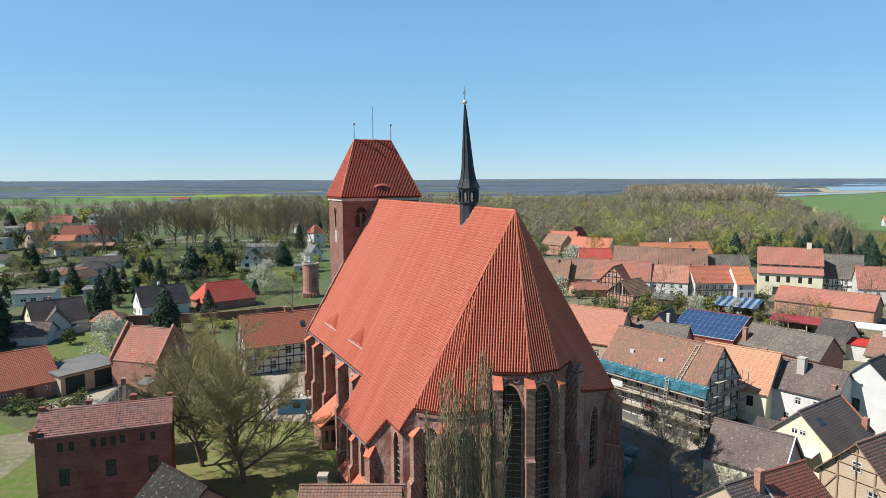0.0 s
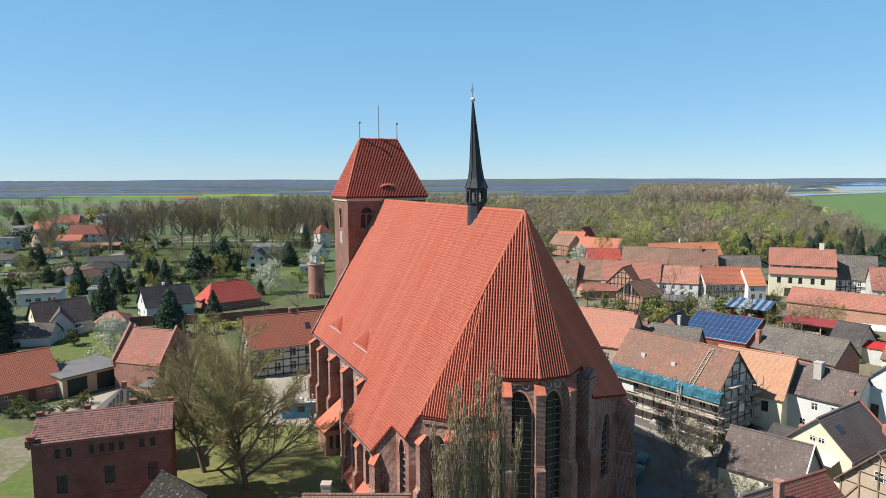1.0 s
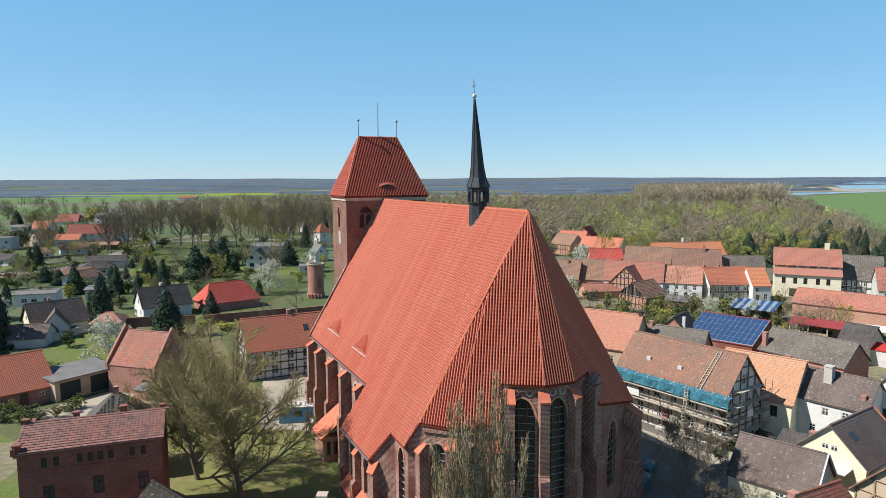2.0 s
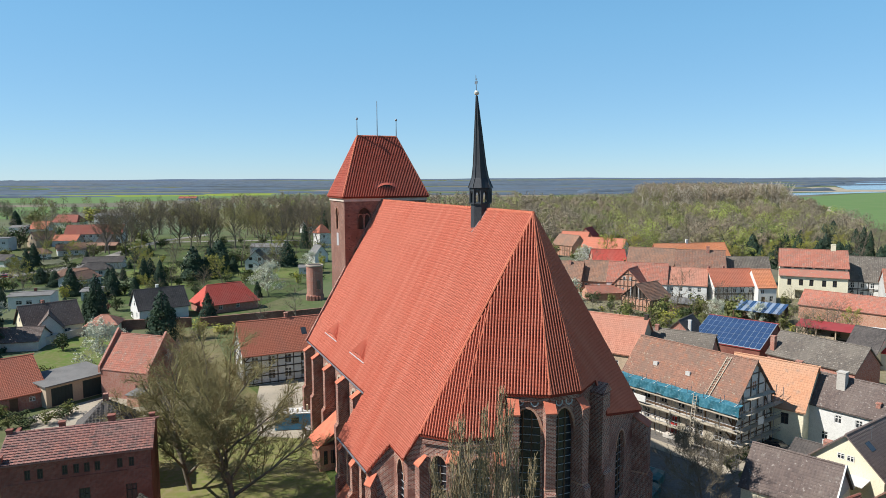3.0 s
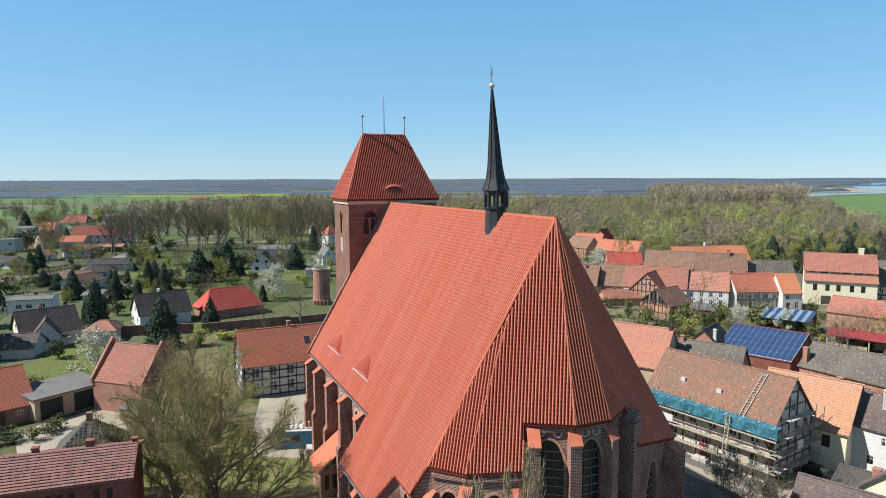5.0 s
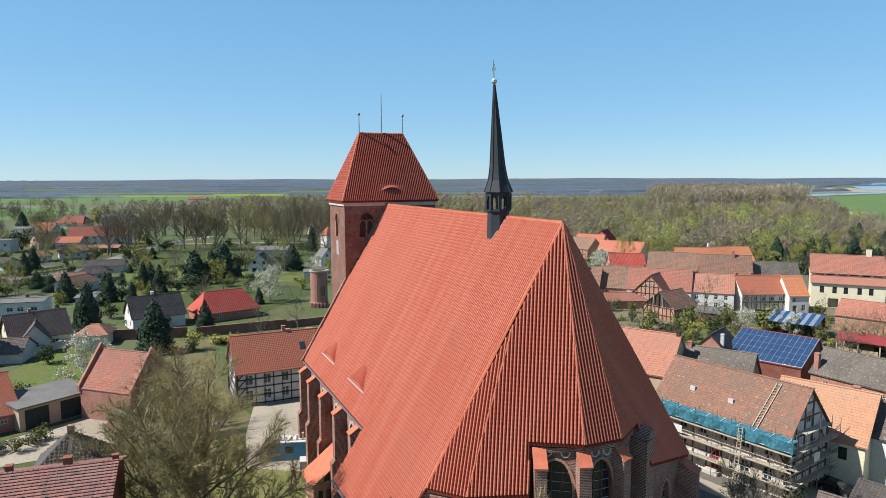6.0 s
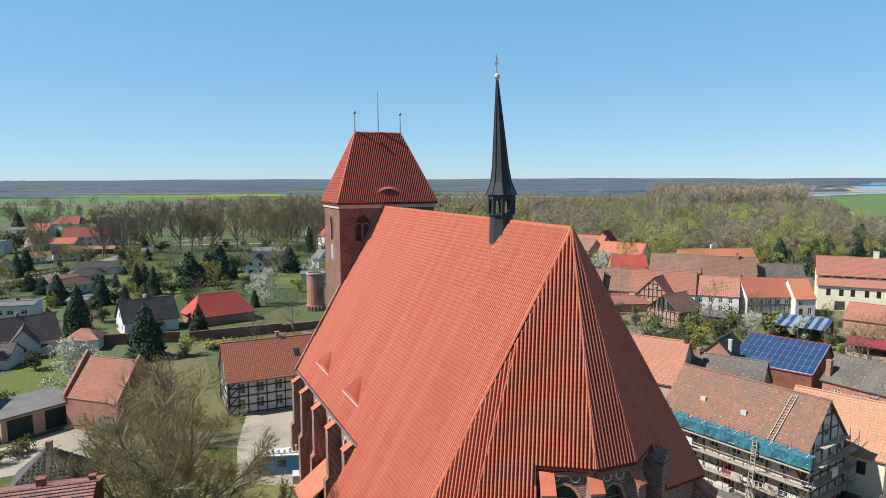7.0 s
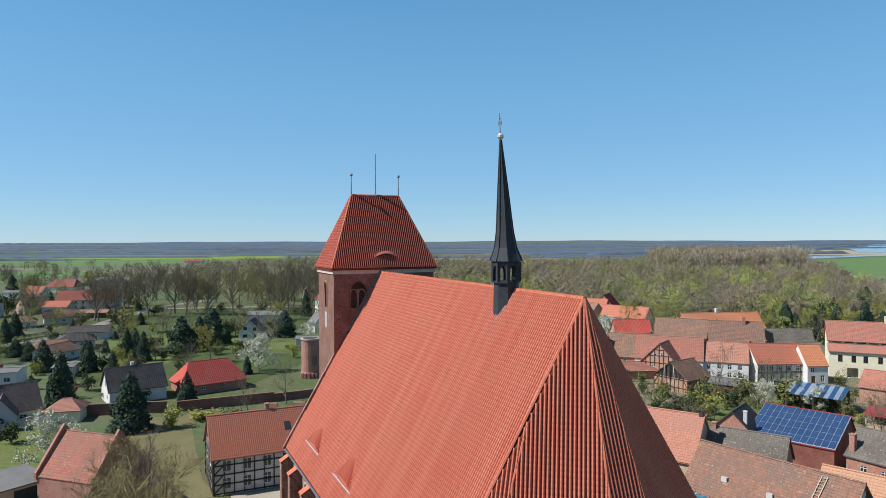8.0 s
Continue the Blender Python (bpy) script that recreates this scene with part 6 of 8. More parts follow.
# low roof right under the flight, with a brick chimney
LR2 = house("low_tiled_house", "low house with an old brown tile roof and a brick chimney", (-13.7, 62.5), 1.0, 9.6, 7.75, 3.2, 5.1, M_R_OLD, M_BRICK_RED, 0.25, (0.34, 0.34), chims=[(1.9, 0.9, 8.5, 0.9, M_STONE)])
house("mossy_roofed_house", "house with a dark mossy tile roof", (-28.9, 66.0), -39, 8.0, 8.3, 4.0, 4.9, M_R_MOSS, M_BRICK_RED, 0.3, (0.34, 0.34))
py = thing("pyramid_roofed_house", "small house with a dark pyramid roof", "house", pose(-43.2, 86.5, 0, 0, 0, 22))
b = Build()
b.box((-3.4, -3.4, 0), (3.4, 3.4, 7.0))
part("wall", b, M_GREYPL, py)
for i in range(4):
    a = [(-3.8, -3.8, 6.9), (3.8, -3.8, 6.9), (3.8, 3.8, 6.9), (-3.8, 3.8, 6.9)]
    pts = [a[i], a[(i + 1) % 4], (0, 0, 10.6)]
    b = Build()
    b.slab(pts, 0.15)
    r = part("roof", b, M_R_DARK, py)
    part("roof_tiles", tile_mesh("roof_tiles", [(x, y, z + 0.01) for x, y, z in pts], M_R_DARK, 0.4, 0.4), M_R_DARK, r, kind="stuff")
b = Build()
b.box((-0.3, -0.3, 10.0), (0.3, 0.3, 11.2))
part("chimney", b, M_BRICK_RED, py)


# ---- lawns, yards, lanes, fields and water ----
patch("lawn", [(-50, 117), (-24, 104), (-13.5, 83), (-12, 60), (-31, 60), (-36, 80), (-44, 100)], M_LAWN_DRY, "patchy spring lawn beside the church", "lawn")
patch("meadow", [(-90, 133), (-92, 162), (-78, 158), (-70, 138), (-78, 129)], M_LAWN, "bright green lawn behind the garage", "lawn")
patch("meadow", [(-75, 70), (-52, 62), (-46, 72), (-55, 90), (-70, 100)], M_LAWN, "rough grass by the brick house", "lawn")
patch("orchard", [(-50, 118), (-32.5, 110), (-34, 119), (-43, 131), (-57, 160), (-60, 172), (-73, 166), (-64, 142), (-56, 124)], M_ORCHARD, "brown dry grass behind the half-timbered house", "ground", 0.045)
patch("yard", [(-68, 108), (-59, 122), (-50, 121), (-44, 114), (-52, 106), (-62, 100)], M_PAVE, "pale concrete yard before the garage", "yard", 0.05)
patch("path", [(-75, 88), (-60, 98), (-57, 91), (-56, 78), (-60, 76), (-64, 84)], M_YARD, "sandy track past the brick house", "path", 0.05)
patch("plaza", [(-38, 133), (-28, 140), (-20, 118), (-19, 100), (-29, 101), (-33, 112)], M_PAVE, "paved space between church and half-timbered house", "pavement", 0.05)
patch("soil", [(-48, 120), (-38, 118), (-40, 108), (-50, 112)], M_SAND, "bare trodden soil under trees", "soil", 0.06)
# the street's dark base colour includes the church's shade
patch("street", [(10, 55), (28, 60), (36, 90), (52, 106), (40, 122), (24, 128), (12, 112), (18, 96)], M_ROAD_SHADE, "grey cobbled street beside the church", "road", 0.04)
patch("pavement", [(36.6, 91.0), (25.0, 105.8), (22.8, 104.0), (34.4, 89.4)], M_PAVE, "pale pavement along the scaffolded house", "pavement", 0.10)
# sunlit stretch of the street, its brightness given by a paler patch
patch("pavement", [(36.6, 91.0), (38.6, 89.6), (56, 104), (50, 109), (41, 103)], M_PAVE, "paved lane between the houses, coloured pale as in sun", "pavement", 0.10)
patch("town_ground", [(24, 128), (40, 122), (60, 108), (80, 90), (150, 120), (150, 222), (60, 260), (30, 240), (18, 170)], M_YARD, "dusty yards and gardens between the town houses", "ground", 0.02)
patch("garden", [(44, 165), (58, 150), (72, 172), (86, 176), (78, 200), (56, 196)], M_LAWN, "garden grass behind the town houses", "lawn", 0.05)
patch("meadow", [(-118, 206), (-60, 196), (-50, 246), (-110, 262)], M_GARDEN, "garden lawns", "lawn")
patch("meadow", [(-180, 300), (-110, 262), (-66, 330), (-92, 420), (-190, 400)], M_GARDEN, "green park lawn under bare trees", "lawn")


def strip(name, line, wide, material, label, category, z=0.06):
    """A lane of even width along a line of points."""
    left, right = [], []
    for i, q in enumerate(line):
        a, c = Vector(line[max(0, i - 1)]), Vector(line[min(len(line) - 1, i + 1)])
        d = (c - a).normalized()
        left.append((q[0] - d.y * wide / 2, q[1] + d.x * wide / 2))
        right.append((q[0] + d.y * wide / 2, q[1] - d.x * wide / 2))
    return patch(name, left + right[::-1], material, label, category, z)


strip("lane", [(-182, 240), (-173, 258), (-166, 290), (-170, 323), (-178, 369), (-181, 407), (-170, 450)], 6.5, M_LANE, "pale village lane past the bungalows", "road")
strip("lane", [(-240, 262), (-200, 268), (-172, 262)], 6.0, M_LANE, "pale side lane", "road", 0.08)
strip("lane", [(-180, 395), (-120, 408), (-60, 402), (-20, 380)], 6.0, M_LANE, "pale lane through the park", "path", 0.08)
patch("meadow", [(-140, 262), (-112, 250), (-96, 282), (-126, 300)], M_LAWN, "bright garden lawn between hedges", "lawn", 0.05)
patch("meadow", [(-120, 222), (-98, 216), (-94, 240), (-112, 246)], M_LAWN, "garden lawn with fruit trees", "lawn", 0.05)
patch("meadow", [(-98, 262), (-62, 254), (-58, 276), (-94, 290)], M_LAWN, "lawn round the small white house", "lawn", 0.05)
patch("meadow", [(-240, 270), (-178, 272), (-172, 292), (-236, 292)], M_LAWN, "green verge along the lane", "lawn", 0.05)
patch("meadow", [(-240, 255), (-160, 225), (-140, 240), (-160, 262), (-236, 282)], M_GARDEN, "green verge lawn", "lawn")
patch("field", [(305, 470), (285, 500), (352, 690), (470, 950), (561, 1190), (833, 1445), (1150, 1720), (1750, 1800), (1300, 900), (700, 520)], M_FIELD, "wide green river meadow", "field", 0.1)
patch("track", [(354, 640), (357.5, 640), (389, 722), (426, 802), (452, 842), (450, 844), (422, 804), (385, 724)], M_SAND, "pale field track", "path", 0.2)
patch("track", [(332, 575), (335, 575), (357.5, 640), (354, 640)], M_SAND, "pale field track bending to the village", "path", 0.2)
patch("soil_patch", [(700, 880), (860, 900), (900, 930), (740, 915)], M_SAND, "dry patch in the meadow", "field", 0.2)
patch("river", [(560, 1260), (640, 1330), (850, 1500), (1010, 1600), (960, 1640), (760, 1540), (600, 1400)], M_WATER, "narrow river arm", "water", 0.15)
patch("river", [(1060, 1900), (1200, 1830), (1700, 2250), (2500, 3200), (2000, 3500), (1450, 2700)], M_WATER, "wide river reflecting the sky", "water", 0.15)
patch("sand_bank", [(760, 1640), (1010, 1640), (1180, 1800), (1060, 1880), (1250, 2300), (1150, 2300), (980, 1880)], M_SAND, "sandy river bank", "bank", 0.1)
patch("field", [(-560, 1010), (-1100, 1090), (-1500, 1500), (-1150, 1760), (-706, 1750), (-430, 1290)], M_FIELD, "green winter-corn field", "field", 0.1)
patch("field", [(-900, 1330), (-540, 1400), (-300, 1500), (-380, 1640), (-900, 1560)], M_RAPE, "yellow-green rape field", "field", 0.25)
patch("field", [(-700, 620), (-430, 620), (-440, 880), (-900, 890)], M_FIELD, "green field behind the village", "field", 0.1)
patch("field", [(-1400, 880), (-640, 760), (-560, 940), (-1300, 1060)], M_SOIL, "ploughed field", "field", 0.1)
patch("field", [(-260, 1250), (180, 1330), (160, 1560), (-220, 1480)], M_SOIL, "bare brown field", "field", 0.1)
patch("field", [(-1700, 2300), (-700, 2150), (-500, 2450), (-1600, 2560)], M_FIELD, "far green field", "field", 0.1)
patch("field", [(150, 2000), (900, 2050), (880, 2300), (150, 2250)], M_SOIL, "far pale field", "field", 0.1)
patch("field", [(-450, 1900), (50, 1850), (80, 2050), (-420, 2100)], M_SOIL, "far brown field", "field", 0.1)


# ---- trees ----
def tubes(segs, k):
    """Open tapered tubes for an array of rows p0, p1, r0, r1."""
    s = np.asarray(segs, dtype=float)
    p, q, r0, r1 = s[:, 0:3], s[:, 3:6], s[:, 6], s[:, 7]
    d = q - p
    d /= np.linalg.norm(d, axis=1, keepdims=True) + 1e-9
    ref = np.where(np.abs(d[:, 2:3]) > 0.9, np.array([[1.0, 0, 0]]), np.array([[0, 0, 1.0]]))
    a = np.cross(d, ref)
    a /= np.linalg.norm(a, axis=1, keepdims=True) + 1e-9
    b = np.cross(d, a)
    V = []
    for c, r in ((p, r0), (q, r1)):
        for i in range(k):
            t = 2 * math.pi * i / k
            V.append(c + (a * math.cos(t) + b * math.sin(t)) * r[:, None])
    V = np.stack(V, 1).reshape(-1, 3)
    base = np.arange(len(s))[:, None] * (2 * k)
    F = np.concatenate([base + np.array([i, (i + 1) % k, k + (i + 1) % k, k + i]) for i in range(k)])
    return V, F


def ribbons(segs, seed=1):
    """One thin blade for each row, for far twigs."""
    s = np.asarray(segs, dtype=float)
    p, q, r0, r1 = s[:, 0:3], s[:, 3:6], s[:, 6:7], s[:, 7:8]
    a = np.cross(q - p, np.random.RandomState(seed).normal(size=p.shape))
    a /= np.linalg.norm(a, axis=1, keepdims=True) + 1e-9
    V = np.stack([p - a * r0, p + a * r0, q + a * r1, q - a * r1], 1).reshape(-1, 3)
    return V, np.arange(len(s))[:, None] * 4 + np.arange(4)


def leaf_quads(rng, centres, size, flat=0.0, facing=None, stray=0.42):
    """Small leaf-like quads at the centres, of random turn, or leaning towards the facing directions."""
    c = np.asarray(centres, dtype=float)
    n = len(c)
    if facing is None:
        a = rng.normal(size=(n, 3))
        a[:, 2] *= 1 - flat
    else:
        lean = np.asarray(facing) + rng.normal(0, stray, (n, 3))
        a = np.cross(lean, rng.normal(size=(n, 3)))
    a /= np.linalg.norm(a, axis=1, keepdims=True) + 1e-9
    b = np.cross(a, rng.normal(size=(n, 3)) if facing is None else lean)
    b /= np.linalg.norm(b, axis=1, keepdims=True) + 1e-9
    w = size * rng.uniform(0.6, 1.3, (n, 1))
    V = np.stack([c - a * w, c - b * w * (0.5 if facing is None else 0.8), c + a * w, c + b * w * (0.5 if facing is None else 0.8)], 1).reshape(-1, 3)
    F = np.arange(n)[:, None] * 4 + np.arange(4)
    return V, F


def grow(seed, H, spread, counts, trunk=0.25, rise=0.5, thick=0.02, twig=0.02, column=False, fork=False):
    """Trunk and limbs, and thin twigs, as rows for tubes()."""
    rng = random.Random(seed)
    limbs, twigs, tips = [], [], []

    def bough(p, d, length, r, level):
        k = 4 if level == 0 else (4 if level == 1 else (2 if level < len(counts) else 1))
        pts = [p]
        for i in range(k):
            d = (d + Vector((rng.gauss(0, 0.17 if fork else 0.10), rng.gauss(0, 0.17 if fork else 0.10), rng.gauss(0, 0.06) + (0.10 * rise if level else 0.02)))).normalized()
            pts.append(pts[-1] + d * length / k)
        for i in range(k):
            ra, rb = r * (1 - 0.75 * i / k), r * (1 - 0.75 * (i + 1) / k)
            (limbs if level < 2 else twigs).append((*pts[i], *pts[i + 1], ra, rb))
        if level == len(counts):
            tips.append(pts[-1])
            return
        n = counts[level]
        for j in range(n):
            f = trunk + (1 - trunk) * (j + rng.random()) / n if level == 0 else 0.2 + 0.8 * (j + rng.random()) / n
            f = min(f, 0.999)
            i = int(f * k)
            base = pts[i].lerp(pts[i + 1], f * k - i)
            if level == 0:
                az = j * 2.4 + rng.uniform(-0.5, 0.5)
                lean = rng.uniform(-0.24, -0.10) if column else 0.35 + 0.75 * (1 - f)
                out = Vector((math.cos(az) * math.sin(lean + 0.3), math.sin(az) * math.sin(lean + 0.3), math.cos(lean + 0.3)))
                shape = math.sin(math.pi * min(1.0, 0.25 + 0.75 * (f - trunk) / (1 - trunk)) * 0.9 + 0.15)
                ln = spread * (0.55 + 0.6 * shape) * rng.uniform(0.75, 1.15)
                if fork:
                    f = trunk + (0.62 - trunk) * (j + rng.random()) / n
                    i = int(f * k)
                    base = pts[i].lerp(pts[i + 1], f * k - i)
                    lean = 0.95 - 0.85 * f + rng.uniform(-0.22, 0.25)
                    out = Vector((math.cos(az) * math.sin(lean), math.sin(az) * math.sin(lean), math.cos(lean)))
                    ln = spread * rng.uniform(0.85, 1.15)
                if column:
                    ln = H * 0.24 * rng.uniform(0.6, 1.15) * (1.15 - 0.5 * f)
                rr = r * (1 - 0.7 * f) * (0.62 if fork else 0.5)
            else:
                ang = rng.uniform(0.4, 0.95) if not column else rng.uniform(0.10, 0.30)
                ax = d.orthogonal().normalized()
                ax.rotate(Matrix.Rotation(rng.uniform(0, 2 * math.pi), 3, d))
                out = d.copy()
                out.rotate(Matrix.Rotation(ang, 3, ax))
                out = (out + Vector((0, 0, 0.12 * rise))).normalized()
                ln = length * (1.05 - 0.55 * f) * rng.uniform(0.38, 0.62)
                rr = r * 0.45
            bough(base, out, ln, max(rr, twig), level + 1)
    bough(Vector((0, 0, -0.2)), Vector((0, 0, 1)), H * 0.93, H * thick, 0)
    return limbs, twigs, tips


M_TWIG = varied("bare_twigs", (0.13, 0.105, 0.080), (0.18, 0.145, 0.11), (0.15, 0.125, 0.08), 0.05)
M_TWIG_OLIVE = varied("budding_twigs", (0.19, 0.168, 0.085), (0.27, 0.235, 0.12), (0.23, 0.205, 0.092), 0.2)
M_TWIG_DARK = varied("dark_twigs", (0.12, 0.085, 0.065), (0.16, 0.115, 0.09), (0.13, 0.10, 0.08), 0.2)
M_TWIG_POPLAR = varied("poplar_twigs", (0.23, 0.175, 0.105), (0.36, 0.275, 0.165), (0.27, 0.215, 0.115), 0.3)
M_BUD = varied("spring_buds", (0.26, 0.27, 0.06), (0.20, 0.20, 0.05), (0.24, 0.20, 0.09), 0.15)
M_BUD_LIME = varied("lime_buds", (0.20, 0.172, 0.070), (0.25, 0.215, 0.085), (0.21, 0.175, 0.08), 0.3)
M_NEEDLE = varied("dark_needles", (0.025, 0.045, 0.022), (0.042, 0.065, 0.032), (0.034, 0.055, 0.040), 0.2)
M_LEAF = varied("fresh_leaves", (0.10, 0.135, 0.03), (0.16, 0.17, 0.045), (0.13, 0.125, 0.05), 0.05)
M_LEAF_Y = varied("yellow_green_leaves", (0.30, 0.30, 0.045), (0.24, 0.26, 0.04), (0.26, 0.23, 0.06), 0.05)
M_LEAF_D = varied("ivy_leaves", (0.035, 0.06, 0.02), (0.055, 0.08, 0.028), (0.06, 0.07, 0.03), 0.1)
M_BLOSSOM = varied("white_blossom", (0.66, 0.65, 0.58), (0.52, 0.53, 0.44), (0.46, 0.48, 0.34), 0.1)


def bare_tree(name, label, seed, H, spread, counts, twig_mat, buds=0.0, bud_mat=None, twig=0.02, trunk=0.25, thick=0.018, column=False, bud_size=0.12, at=(0, -400), fork=False, blades=False):
    root = thing(name, label, "tree", pose(at[0], at[1], 0))
    limbs, twigs, tips = grow(seed, H, spread, counts, trunk, 0.45 if fork else 0.5, thick, twig, column, fork)
    part("trunk", fast_mesh("trunk", *tubes(limbs, 5), M_BARK), M_BARK, root)
    part("crown", fast_mesh("crown", *(ribbons(twigs) if blades else tubes(twigs, 3)), twig_mat), twig_mat, root, kind="stuff")
    if buds:
        r = np.random.RandomState(seed)
        c = np.array([tuple(t) for t in tips])
        c = c[r.rand(len(c)) < min(1.0, buds)]
        if buds > 1:
            c = np.concatenate([c + r.normal(0, 0.25, c.shape) for _ in range(int(buds))])
        part("leaves", fast_mesh("leaves", *leaf_quads(r, c, bud_size), bud_mat), bud_mat, root, kind="stuff")
    return root


def conifer(seed, at, H=12.0, R=3.6):
    root = thing("spruce", "dark green spruce in a garden", "tree", pose(at[0], at[1], 0), "spruces")
    r = np.random.RandomState(seed)
    part("trunk", fast_mesh("trunk", *tubes([(0, 0, -0.1, 0, 0, H * 0.96, H * 0.016, 0.03)], 6), M_BARK), M_BARK, root)
    k = 2800
    z = 1 - np.sqrt(r.rand(k)) * 0.97
    az = r.uniform(0, 2 * math.pi, k)
    lobe = 0.80 + 0.20 * np.sin(az * 3 + seed + z * 9) * np.sin(z * 23 + az)
    rad = (R * (1 - z ** 1.5) ** 0.8 * lobe + 0.1) * r.uniform(0.72, 1.06, k)
    C = np.stack([rad * np.cos(az), rad * np.sin(az), z * H + 0.1 - 0.12 * rad], 1)
    V, F = leaf_quads(r, C, 0.32, facing=np.stack([np.cos(az), np.sin(az), np.full(k, 0.5)], 1))
    part("needles", fast_mesh("needles", V, F, M_NEEDLE), M_NEEDLE, root, kind="stuff")
    return root


def shrub(name, label, seed, mat, at, count=700, size=0.16, stems=True, H=4.0, R=2.4):
    root = thing(name, label, "bush", pose(at[0], at[1], 0))
    r = np.random.RandomState(seed)
    lumps = r.uniform(-1, 1, (9, 3)) * np.array([R * 0.55, R * 0.55, H * 0.28]) + np.array([0, 0, H * 0.55])
    rad = r.uniform(0.3, 0.55, 9) * R
    who = r.randint(0, 9, count)
    d = r.normal(size=(count, 3))
    d /= np.linalg.norm(d, axis=1, keepdims=True)
    c = lumps[who] + d * (rad[who] * r.uniform(0.55, 1.05, count))[:, None]
    c[:, 2] = np.maximum(c[:, 2], 0.1)
    part("leaves", fast_mesh("leaves", *leaf_quads(r, c, size, facing=d), mat), mat, root, kind="stuff")
    segs = []
    for i in range(9):
        segs.append((0, 0, -0.1, *(lumps[i] * np.array([0.5, 0.5, 0.6])), 0.09, 0.06))
        segs.append((*(lumps[i] * np.array([0.5, 0.5, 0.6])), *lumps[i], 0.06, 0.02))
        for k in range(2):
            e = lumps[i] + r.normal(size=3) * rad[i] * 0.6
            segs.append((*lumps[i], *e, 0.03, 0.012))
    part("stem", fast_mesh("stem", *tubes(segs, 4), M_BARK), M_BARK, root, kind="stuff")
    return root


M_POPLAR_BARK = plain("pale_bark", (0.26, 0.225, 0.165), (0.20, 0.17, 0.125), (0.20, 0.18, 0.13), 1.5, 12, 0.95)


def poplar(label, seed, at, stems, each):
    """Upright stems close together, each wrapped in steep fine twigs."""
    root = thing("poplar", label, "tree", pose(at[0], at[1], 0))
    r = np.random.RandomState(seed)
    trunk, twigs = [(0, 0, -0.2, 0, 0, 3.0, 0.42, 0.34)], []
    for dx, dy, H in stems:
        pts = [np.array([dx * f ** 0.7, dy * f ** 0.7, 3.0 + (H - 3.0) * f]) + r.normal(0, 0.08, 3) * (f > 0) for f in (0, 0.15, 0.35, 0.55, 0.78, 1.0)]
        pts[0] = np.array([0, 0, 2.6])
        for i in range(5):
            trunk.append((*pts[i], *pts[i + 1], 0.17 * (1 - i / 5.6), 0.17 * (1 - (i + 1) / 5.6)))
        for k in range(each):
            f = r.uniform(0.12, 0.995)
            g = f * 5
            i = min(4, int(g))
            p = pts[i] + (pts[i + 1] - pts[i]) * (g - i)
            az = r.uniform(0, 2 * math.pi)
            out = np.array([math.cos(az), math.sin(az), 0])
            ln = r.uniform(0.7, 1.9) * (1.25 - 0.75 * f)
            o = r.uniform(0.05, 0.55) * (1.1 - 0.75 * f)
            a = p + out * o + np.array([0, 0, r.uniform(-0.2, 0.3)])
            m = a + (out * r.uniform(0.05, 0.32) + np.array([0, 0, 1.0])) * ln * 0.5
            e = m + (out * r.uniform(-0.1, 0.14) + r.normal(0, 0.15, 3) + np.array([0, 0, 1.0])) * ln * 0.5
            e[2] = min(e[2], H + 0.5)
            twigs += [(*a, *m, 0.015, 0.012), (*m, *e, 0.012, 0.006)]
            s = m + (r.normal(0, 0.3, 3) + np.array([0, 0, 0.9])) * ln * 0.3
            twigs.append((*m, *s, 0.011, 0.005))
    part("trunk", fast_mesh("trunk", *tubes(trunk[:1], 8), M_POPLAR_BARK), M_POPLAR_BARK, root)
    part("limb_mass", fast_mesh("limb_mass", *tubes(trunk[1:], 5), M_POPLAR_BARK), M_POPLAR_BARK, root, kind="stuff")
    part("crown", fast_mesh("crown", *ribbons(twigs, seed), M_TWIG_POPLAR), M_TWIG_POPLAR, root, kind="stuff")
    return root


def placed(proto, x, y, s, sz=None, spin=0.0):
    return copy_thing(proto, pose(x, y, 0, 0, 0, spin) @ Matrix.Diagonal((s, s, sz or s, 1)))


# the large trees close to the church
bare_tree("lime_tree", "large budding lime tree beside the church", 11, 17.5, 10.0, (15, 13, 11, 14), M_TWIG_OLIVE, 2.0, M_BUD_LIME, 0.012, 0.10, 0.022, bud_size=0.05, at=(-25.0, 79.5), fork=True, blades=True)
bare_tree("lime_tree", "broad budding lime tree on the lawn", 12, 15.5, 8.8, (13, 12, 11, 13), M_TWIG_OLIVE, 2.0, M_BUD_LIME, 0.012, 0.10, 0.022, bud_size=0.05, at=(-32.0, 84.0), fork=True, blades=True)
bare_tree("plum_tree", "dark bare tree by the brick house", 13, 10.5, 7.0, (12, 11, 8, 6), M_TWIG_DARK, 0, None, 0.016, 0.15, 0.022, at=(-43.5, 111.0), fork=True, blades=True)
bare_tree("plum_tree", "dark bare tree behind the yard", 14, 8.5, 5.8, (11, 10, 7, 6), M_TWIG_DARK, 0, None, 0.016, 0.15, 0.022, at=(-48.5, 117.5), fork=True, blades=True)
poplar("tall bare poplar with steep pale twigs before the choir", 15, (2.70, 40.8), ((0.35, 0.0, 26.5), (-0.45, 0.3, 25.6), (0.85, -0.2, 26.0), (1.4, 0.3, 23.4), (2.0, -0.2, 22.8), (-0.9, -0.4, 24.0), (0.2, 0.7, 24.5), (0.6, -0.8, 22.0)), 900)
